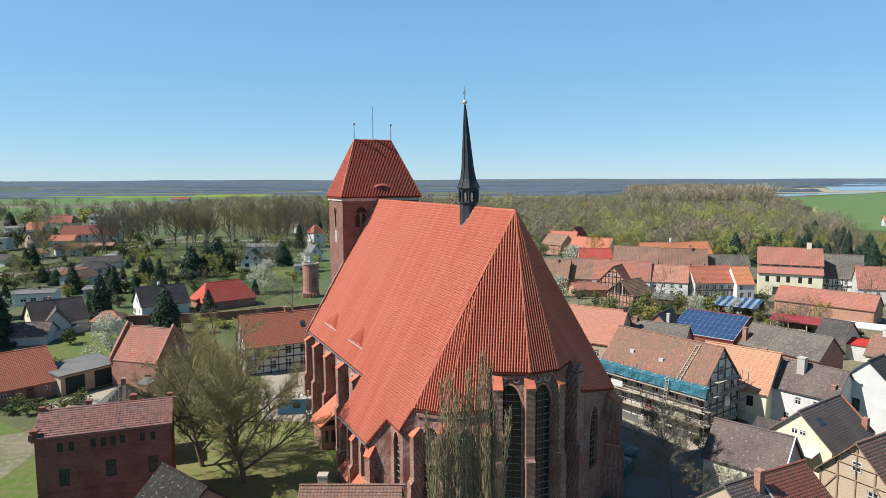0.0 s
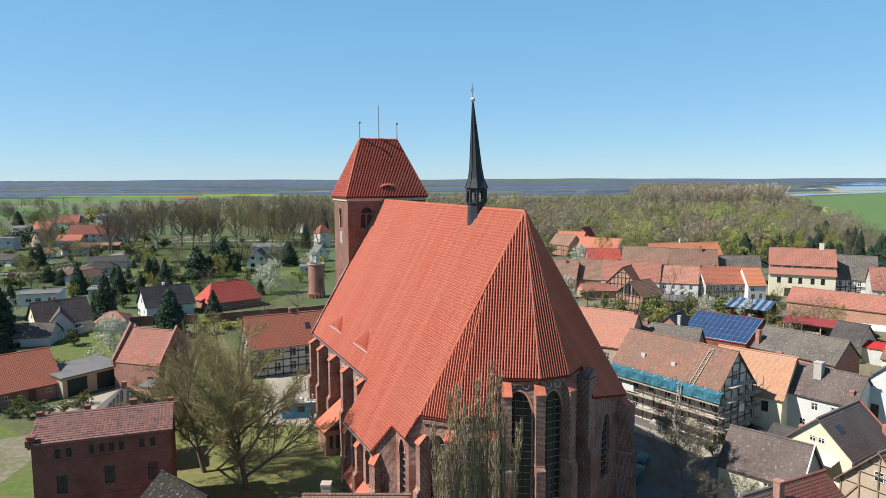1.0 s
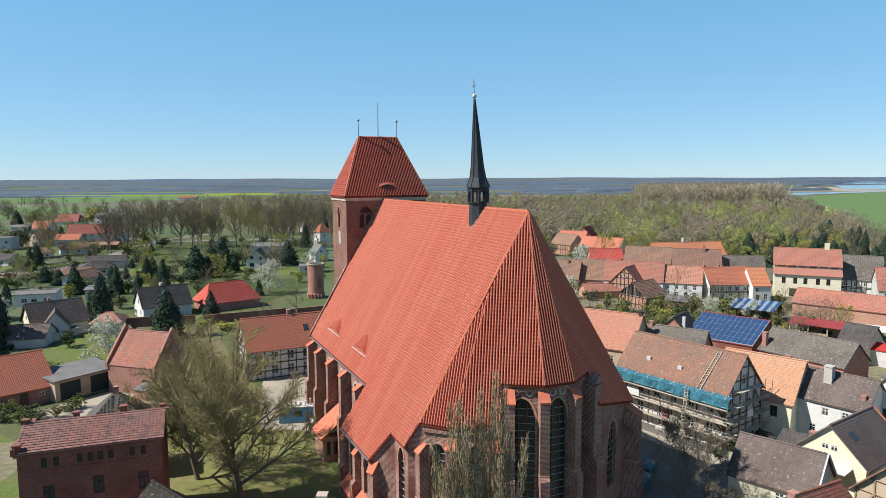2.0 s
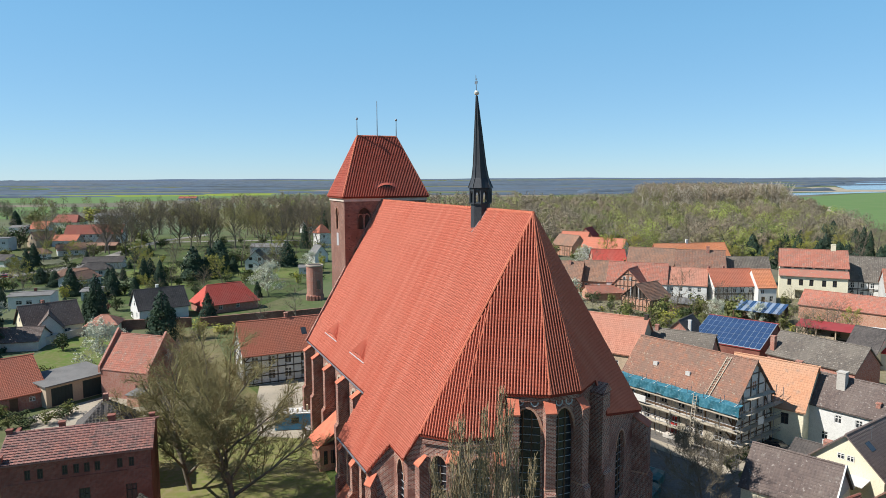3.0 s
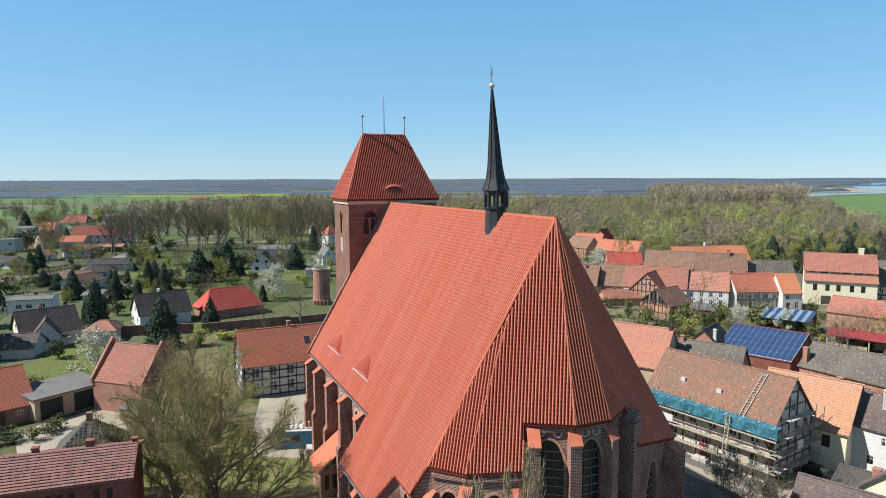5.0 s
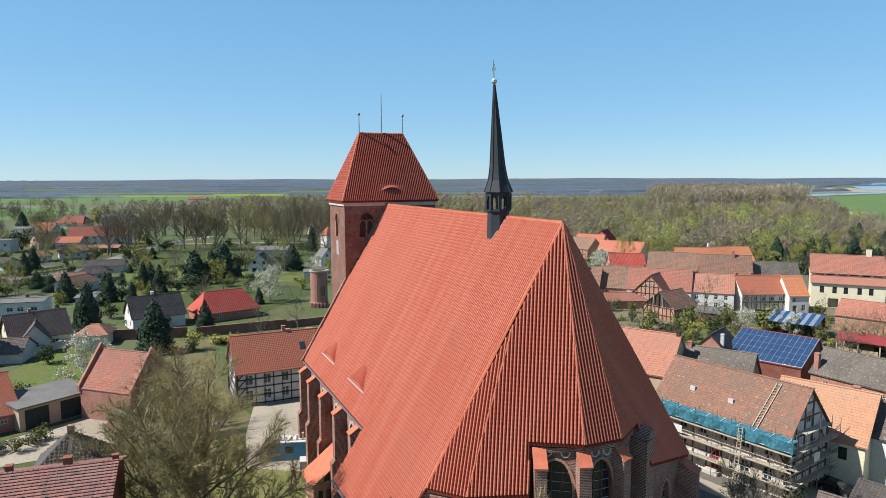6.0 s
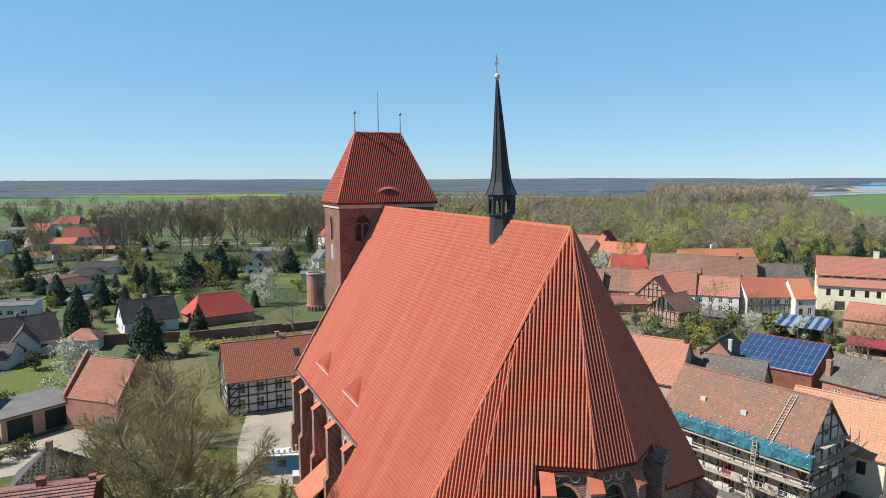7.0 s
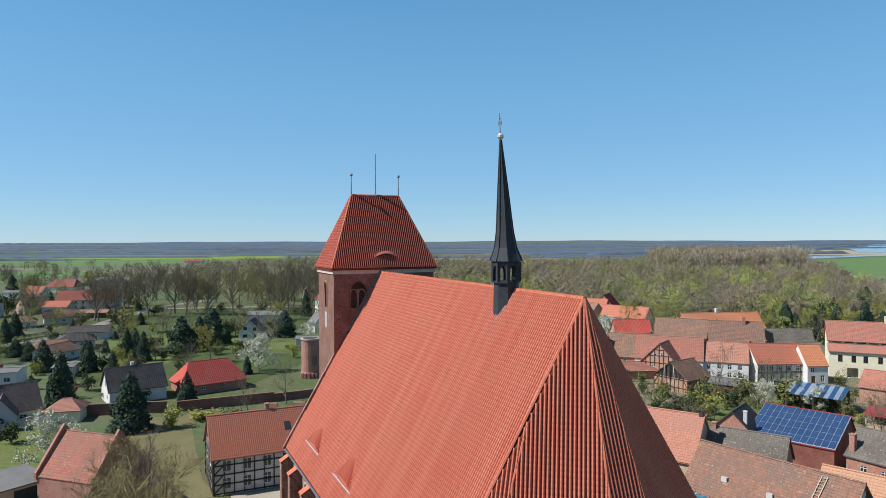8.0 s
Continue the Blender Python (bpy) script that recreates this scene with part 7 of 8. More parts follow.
poplar("lower bare poplar close to its taller twin", 16, (1.0, 40.5), ((-0.1, 0.0, 25.2), (-0.55, 0.3, 24.6), (-1.3, 0.0, 22.8), (0.5, -0.4, 24.3), (-0.9, -0.5, 21.5), (0.3, 0.6, 22.5), (-1.0, 0.5, 20.5)), 900)
bare_tree("street_tree", "small bare tree in the street", 17, 10.5, 4.9, (26, 12, 9, 7), M_TWIG, 0, None, 0.014, 0.18, 0.014, blades=True, at=(27.0, 75.6))

# prototypes that also stand in the scene, then copies
P_A = bare_tree("park_tree", "tall bare park tree with grey trunk", 21, 22.0, 10.5, (13, 8, 6, 5), M_TWIG, 0.25, M_BUD, 0.045, 0.2, 0.018, bud_size=0.11, at=(-176, 355), fork=True, blades=True)
P_B = bare_tree("park_tree", "tall bare park tree with first leaves", 22, 23.0, 10.0, (13, 8, 6, 5), M_TWIG_OLIVE, 1.0, M_BUD, 0.042, 0.2, 0.017, bud_size=0.13, at=(-150, 372), fork=True, blades=True)
P_C = bare_tree("garden_tree", "bare garden tree with fine twigs", 23, 12.0, 5.0, (14, 6, 5, 3), M_TWIG, 0, None, 0.025, 0.2, 0.016, at=(58.8, 190.4), blades=True)
P_Y = bare_tree("maple", "tree with yellow-green spring leaves", 24, 14.0, 5.0, (14, 6, 5), M_TWIG_OLIVE, 5.0, M_LEAF_Y, 0.03, 0.2, 0.016, bud_size=0.2, at=(-92.0, 410.0))
P_W = bare_tree("blossom_tree", "fruit tree in full white blossom", 25, 9.0, 4.6, (16, 8, 6), M_TWIG, 5.0, M_BLOSSOM, 0.02, 0.15, 0.016, bud_size=0.2, at=(-61.4, 217.1))
P_G = bare_tree("garden_tree", "small bare fruit tree in a garden", 26, 7.0, 3.2, (11, 5, 4), M_TWIG, 0.6, M_BUD, 0.025, 0.15, 0.018, bud_size=0.12, at=(-88.0, 232.0), blades=True)
rng = random.Random(8)
for i in range(80):
    x, y = -58 - 190 * rng.random(), 196 + 130 * rng.random()
    s = rng.uniform(0.6, 1.5)
    if clear(x, y):
        placed(P_G, x, y, s, s * rng.uniform(0.8, 1.2), rng.uniform(0, 360))
for i in range(30):
    placed(P_G, 45 + 70 * rng.random(), 160 + 40 * rng.random(), rng.uniform(0.4, 0.8), None, rng.uniform(0, 360))
for i in range(58):
    u = rng.random()
    x, y = -205 + 150 * rng.random(), 318 + 150 * rng.random()
    if x > -120 and y < 345:
        y += 60
    p = rng.choice((P_A, P_A, P_B))
    s = rng.uniform(0.8, 1.12)
    if clear(x, y, 3):
        placed(p, x, y, s, s * rng.uniform(0.9, 1.1), rng.uniform(0, 360))
for i in range(14):
    placed(rng.choice((P_A, P_B)), -60 - 70 * rng.random(), 440 + 80 * rng.random(), rng.uniform(0.75, 1.0), None, rng.uniform(0, 360))
for x, y, h in ((113.2, 179.5, 11.5), (36.4, 124.6, 7), (-94.4, 289.5, 17), (176.9, 307.4, 16), (47.7, 254.9, 11), (117.3, 357.9, 18), (-75.9, 360.7, 18), (-43.3, 180.7, 9.5), (-49.7, 126.7, 6), (-47.1, 166.6, 9), (189.7, 318.3, 16), (-75.8, 104.5, 4.5), (176.7, 357.0, 22), (91.5, 389.8, 16), (132.2, 357.7, 18), (96, 178, 6.5), (-36.6, 152, 7)):
    placed(P_C, x, y, h / 12.0, None, rng.uniform(0, 360))
for x, y, h in ((-72, 395, 15), (-165, 430, 13), (-60, 330, 11), (-140, 455, 12), (93, 167, 6.5), (-37, 245, 6), (-110, 398, 14), (145, 352, 11), (170, 345, 10), (-55, 372, 13)):
    placed(P_Y, x, y, h / 14.0, None, rng.uniform(0, 360))
for x, y, h in ((-70.6, 134.7, 8.1), (-109.7, 271.6, 6), (66.2, 181.5, 5), (30.9, 192.9, 7.5), (-62.4, 280, 6), (-123.5, 180, 4.5), (51.2, 288.4, 7.4), (76, 176.5, 4.6), (-106, 146.5, 5)):
    placed(P_W, x, y, h / 9.0, None, rng.uniform(0, 360))
SPRUCES = [(-93.6, 174.7, 13.4, 7.1), (-116.4, 252.7, 8.1, 5.7), (-113.3, 241.5, 10, 5), (-104.5, 234.9, 9.6, 5.2), (-102, 285, 12.9, 11), (-99.9, 252.6, 12.4, 11), (-74.5, 289.4, 11.2, 9.6), (-104, 147, 15.5, 10), (-124.8, 176, 11, 9), (-113, 160, 14, 9), (-108, 153, 13, 9), (-98, 139, 9, 7)]
SPRUCES += [(-185.3, 290.2, 10, 6.4), (-176.6, 272, 9.4, 5.5), (-151.3, 241.6, 6.3, 6), (-125.7, 217.2, 9.4, 7), (-142, 235, 6.1, 5.6), (-111.8, 217.2, 9.4, 5), (-104.8, 217.2, 6.6, 4.1), (-79.3, 392.8, 19, 6.1), (-83.6, 360.8, 14, 6.3), (-64.2, 215, 5.3, 3.1), (-66, 178.5, 8, 5)]
SPRUCES += [(-365, 543, 12, 10), (-238, 395, 10, 5.5), (125, 331, 11, 4), (207.8, 387.8, 13, 11), (187, 357, 13.5, 9), (191, 330, 14, 6), (180.7, 307.4, 14, 5), (144.6, 331, 8.4, 4), (124.3, 344, 11, 4.5), (129, 326, 7.5, 5), (3, 589, 11, 9), (10, 588, 12, 8)]
SPRUCES += [(135, 331, 6, 4.2), (57, 474, 7.2, 5), (158, 331, 7, 4), (191, 307, 8, 4.5), (-118, 226, 8, 5), (196, 345, 12, 7), (200, 372, 12, 8), (-134, 196, 7, 4), (172, 335, 9, 5)]
C_A, C_B = conifer(31, (-68.8, 158.0), 12.0, 4.8), conifer(32, (-95.0, 256.0), 12.0, 4.4)
for i, (x, y, h, w) in enumerate(SPRUCES):
    p, r0 = ((C_A, 4.4), (C_B, 4.0))[i % 2]
    placed(p, x, y, w / (2 * r0), h / 12.0, i * 77)
SH_A = shrub("bush", "olive green budding garden bush", 41, M_LEAF, (-43.7, 152.0), 560, 0.28, H=5.5, R=4.0)
SH_B = shrub("bush", "dark evergreen garden bush with dense leaves", 42, M_LEAF_D, (-87.1, 148.9), 560, 0.20)
SH_C = shrub("bush", "bush with fresh yellow-green leaves", 43, M_LEAF_Y, (-124.4, 211.8), 480, 0.19)
BUSHES = [(-125, 222.8, 4.8, 8.7), (-113.3, 206.7, 3.6, 4), (-61.4, 160.3, 4.2, 5.8), (-48.1, 116.1, 3.0, 4.3), (72.1, 182, 6.2, 9.8), (59.1, 180.9, 3.9, 6.4), (52.4, 173.7, 4.5, 5.5), (48.5, 170.2, 3, 4.5), (81.6, 163.9, 3.5, 4.6), (71.8, 167, 3.6, 3.1), (69.5, 113.0, 4.0, 5.6)]
BUSHES += [(35.3, 90.2, 2.5, 2.4), (-137, 290, 3.7, 6), (-97, 290, 7.5, 5.7), (-55.8, 271.3, 7, 4.7), (85, 181, 3.9, 4), (55, 156.5, 2.7, 2.2), (-77.8, 181, 3.2, 5), (-57.2, 166.6, 2.2, 8), (-50.5, 163.4, 3.6, 5.8), (-78, 127, 3, 5), (-98.2, 192.8, 4.2, 5.5), (-57.9, 241.3, 4.2, 4.2), (60, 247.7, 7.4, 10), (-345, 543, 11, 20), (-241, 363, 12, 11), (-322, 577, 12, 22), (-193, 394, 10, 8)]
for i, (x, y, h, w) in enumerate(BUSHES):
    p, r0, h0 = ((SH_A, 4.0, 5.5), (SH_B, 2.4, 4.0), (SH_C, 2.4, 4.0), (SH_A, 4.0, 5.5))[i % 4]
    placed(p, x, y, w / (2 * r0), h / h0, i * 61)
for i in range(95):
    x, y = -60 - 190 * rng.random(), 152 + 175 * rng.random()
    p = rng.choice((SH_A, SH_B, SH_B, SH_B, SH_C))
    if clear(x, y, 1.5) and not (-92 < x < -68 and y < 165) and x > -0.62 * y:
        s = rng.uniform(0.35, 1.0) * (0.6 if p is SH_A else 1.0)
        placed(p, x, y, s, s * rng.uniform(0.7, 1.3), rng.uniform(0, 360))
for i in range(16):
    x, y = -75 - 190 * rng.random(), 190 + 150 * rng.random()
    if clear(x, y, 2.5):
        s = rng.uniform(0.35, 0.75)
        placed(rng.choice((C_A, C_B)), x, y, s * rng.uniform(0.8, 1.3), s * rng.uniform(0.8, 1.2), rng.uniform(0, 360))
for i in range(40):
    x, y = -70 - 190 * rng.random(), 190 + 150 * rng.random()
    if clear(x, y, 3):
        placed(rng.choice((P_C, P_C, P_Y)), x, y, rng.uniform(0.5, 0.85), None, rng.uniform(0, 360))
for i in range(70):
    x, y = 25 + 190 * rng.random(), 262 + 90 * rng.random()
    if clear(x, y, 4):
        placed(rng.choice((P_C, P_C, P_Y)), x, y, rng.uniform(0.5, 1.0), None, rng.uniform(0, 360))
for i in range(46):
    x, y = 112 + 110 * rng.random(), 268 + 100 * rng.random()
    if clear(x, y, 4):
        s = rng.uniform(0.5, 1.0)
        placed(rng.choice((C_A, C_B)), x, y, s, s * rng.uniform(0.9, 1.2), rng.uniform(0, 360))
for i in range(45):
    x, y = 22 + 100 * rng.random(), 135 + 75 * rng.random()
    if clear(x, y, 1.2):
        s = rng.uniform(0.3, 0.65) 
        placed(rng.choice((SH_B, SH_C, SH_B)), x, y, s, s * rng.uniform(0.7, 1.2), rng.uniform(0, 360))
for i in range(40):
    x, y = 25 + 190 * rng.random(), 262 + 110 * rng.random()
    if clear(x, y, 3):
        placed(rng.choice((SH_A, SH_C, SH_A)), x, y, rng.uniform(0.6, 1.3), rng.uniform(0.6, 1.3), rng.uniform(0, 360))


# gardens and yards among the back houses
for i in range(70):
    x, y = 36 + 62 * rng.random(), 160 + 46 * rng.random()
    if clear(x, y, 0.8):
        s = rng.uniform(0.3, 0.8)
        p = rng.choice((P_G, P_G, SH_A, SH_B, P_C))
        placed(p, x, y, s * (0.6 if p is SH_A else 1), s * rng.uniform(0.7, 1.2), rng.uniform(0, 360))
for i in range(60):
    x, y = -245 + 175 * rng.random(), 205 + 190 * rng.random()
    if clear(x, y, 1.5):
        f = rng.uniform(0.6, 1.5)
        placed(rng.choice((SH_B, SH_B, SH_B, SH_A)), x, y, f, f * rng.uniform(0.6, 1.0), rng.uniform(0, 360))
for i, (x, y, f) in enumerate(((35.2, 210.7, 1.3), (40.0, 208.0, 1.1), (44.5, 205.0, 0.8), (41.9, 178.4, 1.3), (46.5, 177.2, 1.2), (50.4, 176.4, 1.4), (56.0, 186.5, 1.3), (60.0, 183.0, 1.2), (64.0, 187.0, 1.5), (46.0, 190.5, 1.0))):
    placed((SH_A, SH_B, SH_A)[i % 3], x, y, f * (0.6 if i % 3 != 1 else 1.0), f * 0.75, i * 53)
placed(SH_B, 38.1, 94.2, 0.5, 0.55, 40)
for i, (x, y) in enumerate(((-70.7, 103.6), (-67.7, 103.2), (-65.6, 104.2), (-63.3, 105.0), (-62.6, 107.7), (-71.9, 106.7), (-68.6, 106.7), (-61.8, 109.6))):
    placed((SH_B, SH_A, SH_B, SH_A)[i % 4], x, y, (0.8, 0.45)[i % 2], 0.4, i * 50)


def hedge(seed, x0, y0, x1, y1, h=1.7, wide=1.0):
    L = math.hypot(x1 - x0, y1 - y0)
    root = thing("hedge", "clipped dark green garden hedge", "hedge", pose(x0, y0, 0, 0, 0, math.degrees(math.atan2(y1 - y0, x1 - x0))), "garden hedges")
    r = np.random.RandomState(seed)
    n = int(L * 55)
    c = np.stack([r.uniform(0, L, n), r.uniform(-wide / 2, wide / 2, n), h * np.sqrt(r.uniform(0.01, 1, n))], 1)
    part("leaves", fast_mesh("leaves", *leaf_quads(r, c, 0.2), M_LEAF_D), M_LEAF_D, root, kind="stuff")
    b = Build()
    for i in range(int(L / 1.2)):
        b.tube((i * 1.2 + 0.4, 0, -0.05), (i * 1.2 + 0.5, 0, h * 0.8), 0.05, 0.02, 5)
    part("stem", b, M_BARK, root, kind="stuff")


for i, ends in enumerate(((-89.5, 260.7, -76.0, 258.3), (-126.2, 289.1, -115.3, 303.8), (-212.4, 373.0, -221.7, 426.9), (-165.4, 248.3, -153.0, 259.2), (-65.1, 257.2, -50.3, 251.1), (-88.4, 182.3, -89.5, 196.3), (-193.4, 302.2, -180.0, 318.6), (-94.4, 232.5, -91.9, 246.4), (-123.6, 255.8, -116.1, 267.1), (-111.0, 291.1, -96.7, 291.4), (-170.5, 262.0, -162.0, 288.0), (-180.0, 262.0, -172.0, 290.0), (-140.0, 236.0, -128.0, 226.0), (-166.0, 326.0, -172.0, 360.0))):
    hedge(70 + i, *ends)
M_LEAF_RED = varied("dark_red_leaves", (0.15, 0.045, 0.04), (0.10, 0.03, 0.03), (0.12, 0.05, 0.04), 0.2)
shrub("bush", "bush with dark red leaves", 44, M_LEAF_RED, (-97.1, 183.3), 700, 0.18)
for i, (x, y) in enumerate(((-100.7, 181.9), (-99.5, 181.9), (-100.4, 185.2))):
    placed(C_A if i else C_B, x, y, 0.34, 0.55, i * 40)


# ---- woods too many to count ----
def inside(x, y, poly):
    hit = False
    for (a, b), (c, d) in zip(poly, poly[1:] + poly[:1]):
        if (b > y) != (d > y) and x < (c - a) * (y - b) / (d - b) + a:
            hit = not hit
    return hit


def dome(nr, k, wide, low, high):
    """Points over the lumpy shell of a rounded crown."""
    m = 13
    az = np.arange(m) * 2.4 + nr.uniform(-0.4, 0.4, m)
    up = (np.arange(m) + nr.uniform(0.1, 0.9, m)) / m
    out = np.sqrt(np.clip(1 - (1.25 * up - 0.35) ** 2, 0.05, 1)) * nr.uniform(0.55, 0.8, m)
    lumps = np.stack([np.cos(az) * out * wide, np.sin(az) * out * wide, low + (high - low) * (0.12 + 0.74 * up)], 1)
    rad = nr.uniform(0.28, 0.46, m) * wide
    who = nr.randint(0, m, k)
    d = nr.normal(size=(k, 3))
    d /= np.linalg.norm(d, axis=1, keepdims=True)
    c = lumps[who] + d * (rad[who] * nr.uniform(0.55, 1.05, k))[:, None] * np.array([1, 1, (high - low) / (2.2 * wide)])
    out = c - np.array([0, 0, low + (high - low) * 0.4])
    out /= np.linalg.norm(out, axis=1, keepdims=True) + 1e-9
    return np.concatenate([c, d + out * 0.6], 1)


def wood(name, label, poly, n, hmin, hmax, seed, tones, each, size, wide=0.42, low=0.15, limb=0.5, bark=None):
    """A stand of trees: one mass of trunks and limbs, and one mass of fine crowns for every tone. tones: (material, share)."""
    r = random.Random(seed)
    nr = np.random.RandomState(seed)
    protos = []
    for i in range(4):
        limbs, twigs, tips = grow(seed * 10 + i, 16.0, 4.6, (9, 5), 0.25, 0.6, 0.012, 0.06)
        protos.append(np.array(limbs + twigs))
    xs, ys = [q[0] for q in poly], [q[1] for q in poly]
    rows, crowns = [], [[] for _ in tones]
    bag = [i for i, (m, share) in enumerate(tones) for _ in range(share)]
    done = 0
    while done < n:
        x, y = r.uniform(min(xs), max(xs)), r.uniform(min(ys), max(ys))
        if not inside(x, y, poly) or not clear(x, y, 5.0):
            continue
        done += 1
        h = r.uniform(hmin, hmax)
        a, f = r.uniform(0, 6.28), h / 16.0
        o = np.array([x, y, ground_height(x, y)])
        R = np.array([[math.cos(a), -math.sin(a), 0], [math.sin(a), math.cos(a), 0], [0, 0, 1]]) * f
        if r.random() < limb:
            seg = protos[done % 4]
            q = seg.copy()
            q[:, 0:3], q[:, 3:6] = seg[:, 0:3] @ R.T + o, seg[:, 3:6] @ R.T + o
            q[:, 6:8] = np.maximum(q[:, 6:8] * f, 0.09)
            rows.append(q)
        else:
            rows.append(np.array([(x, y, o[2] - 0.2, x + r.uniform(-0.5, 0.5), y, o[2] + h * 0.8, 0.30, 0.12)]))
        k = int(each * r.uniform(0.75, 1.25))
        crowns[r.choice(bag)].append(dome(nr, k, h * wide * r.uniform(0.8, 1.2), h * low, h * r.uniform(0.92, 1.0)) + np.array([*o, 0, 0, 0]))
    bark = bark or M_WOOD_TWIG
    tagged(new(name, fast_mesh(name, *ribbons(np.concatenate(rows)), bark)), label, "wood", kind="stuff")
    for (mat, share), pts in zip(tones, crowns):
        if pts:
            pts = np.concatenate(pts)
            V, F = leaf_quads(nr, pts[:, :3], size, facing=pts[:, 3:], stray=0.14)
            tagged(new(name + "_crowns", fast_mesh(name + "_crowns", V, F, mat)), "crowns of " + label, "foliage", kind="stuff")


M_LITTER = plain("leaf_litter", (0.13, 0.115, 0.06), (0.10, 0.115, 0.04), (0.10, 0.085, 0.05), 0.03, 0.5, 0.95, 0.1)
M_WOOD_TWIG = varied("wood_twigs", (0.13, 0.105, 0.078), (0.18, 0.15, 0.11), (0.15, 0.128, 0.09), 0.05)
M_TRUNK_PALE = varied("pale_trunks", (0.40, 0.35, 0.27), (0.48, 0.43, 0.34), (0.36, 0.31, 0.24), 0.05)
M_WOOD_GREY = varied("grey_brown_twig_haze", (0.205, 0.172, 0.128), (0.228, 0.192, 0.145), (0.215, 0.185, 0.130), 0.06)
M_WOOD_BROWN = varied("warm_brown_twig_haze", (0.262, 0.205, 0.145), (0.236, 0.185, 0.130), (0.248, 0.198, 0.135), 0.05)
M_WOOD_OLIVE = varied("olive_wood_leaves", (0.185, 0.185, 0.075), (0.205, 0.200, 0.082), (0.195, 0.182, 0.082), 0.07, 0.9, 0.42, 0.58)
M_WOOD_YELLOW = varied("willow_leaves", (0.30, 0.33, 0.088), (0.275, 0.31, 0.080), (0.27, 0.29, 0.085), 0.07, 0.9, 0.42, 0.58)
M_WOOD_GREEN = varied("green_wood_leaves", (0.155, 0.205, 0.058), (0.175, 0.215, 0.062), (0.165, 0.19, 0.062), 0.02)
# the blue of distant haze is put into this base colour
M_FAR_HAZE = varied("hazed_far_wood", (0.058, 0.077, 0.090), (0.088, 0.096, 0.100), (0.078, 0.108, 0.145), 0.006)
patch("wood_floor", [(-30, 410), (90, 300), (150, 290), (218, 340), (275, 468), (335, 660), (430, 900), (530, 1180), (490, 1340), (110, 1310), (-150, 1010), (-340, 770), (-210, 530)], M_LITTER, "brown leaf litter and scrub under the woods", "ground", 0.06)
FRONT = [(-10, 370), (60, 312), (130, 300), (205, 345), (265, 470), (318, 640), (300, 740), (60, 680), (-20, 540)]
EDGE = [(20, 345), (60, 312), (130, 300), (205, 345), (245, 430), (210, 430), (150, 370), (60, 390)]
MIXED = [(M_WOOD_GREY, 8), (M_WOOD_BROWN, 4), (M_WOOD_OLIVE, 5), (M_WOOD_YELLOW, 5), (M_WOOD_GREEN, 1)]
wood("riverside_trees", "budding willows, alders and bare trees behind the town", FRONT, 300, 9, 20, 3, MIXED, 1600, 0.25, 0.48, 0.06, 0.12)
wood("riverside_bushes", "fresh green and olive bushes behind the town", EDGE, 110, 4, 9, 31, [(M_WOOD_YELLOW, 4), (M_WOOD_GREEN, 4), (M_WOOD_OLIVE, 4), (M_WOOD_GREY, 3)], 800, 0.20, 0.55, 0.02, 0.1)
wood("bare_alders", "bare grey-brown trees in the riverside scrub", FRONT, 70, 13, 19, 32, [(M_WOOD_GREY, 1), (M_WOOD_BROWN, 1)], 520, 0.19, 0.40, 0.25, 1.0)
DEEP = [(185, 655), (325, 690), (420, 900), (505, 1140), (450, 1250), (330, 1240), (225, 900)]
RIM = [(175, 650), (325, 690), (420, 900), (395, 905), (300, 720), (180, 690)]
LOW = [(-20, 560), (60, 680), (180, 680), (225, 880), (130, 880), (0, 820)]
wood("low_wood", "mixed bare and olive trees before the poplars", LOW, 200, 12, 22, 43, [(M_WOOD_GREY, 5), (M_WOOD_BROWN, 4), (M_WOOD_OLIVE, 4), (M_WOOD_YELLOW, 1)], 620, 0.34, 0.46, 0.08, 0.15)
wood("poplar_wood", "tall bare grey-brown poplar wood", DEEP, 600, 25, 31, 4, [(M_WOOD_BROWN, 6), (M_WOOD_GREY, 3), (M_WOOD_OLIVE, 1)], 420, 0.42, 0.19, 0.38, 0.0, M_TRUNK_PALE)
wood("poplar_rim", "pale-stemmed poplars along the wood's edge", RIM, 80, 23, 31, 41, [(M_WOOD_BROWN, 5), (M_WOOD_GREY, 3), (M_WOOD_OLIVE, 1)], 420, 0.32, 0.17, 0.45, 1.0, M_TRUNK_PALE)
SIDE = [(318, 640), (345, 640), (440, 900), (530, 1160), (500, 1180), (420, 930)]
wood("wood_side", "bare and olive trees along the meadow", SIDE, 120, 9, 17, 42, [(M_WOOD_GREY, 3), (M_WOOD_BROWN, 3), (M_WOOD_OLIVE, 3)], 380, 0.42, 0.36, 0.1)
PARK = [(-60, 480), (-20, 560), (0, 900), (-140, 1000), (-330, 760), (-200, 540)]
wood("park_wood", "bare trees behind the park", PARK, 300, 11, 19, 5, [(M_WOOD_GREY, 6), (M_WOOD_BROWN, 4), (M_WOOD_OLIVE, 2), (M_WOOD_YELLOW, 1)], 360, 0.36, 0.30, 0.35, 0.6)
VILLAGE = [(-420, 420), (-230, 350), (-190, 500), (-240, 700), (-480, 740), (-560, 560)]
wood("village_trees", "bare and budding trees among the far village houses", VILLAGE, 150, 7, 14, 6, [(M_WOOD_GREY, 5), (M_WOOD_OLIVE, 4), (M_WOOD_YELLOW, 1), (M_LEAF_D, 3)], 520, 0.24, 0.42, 0.08, 0.5)
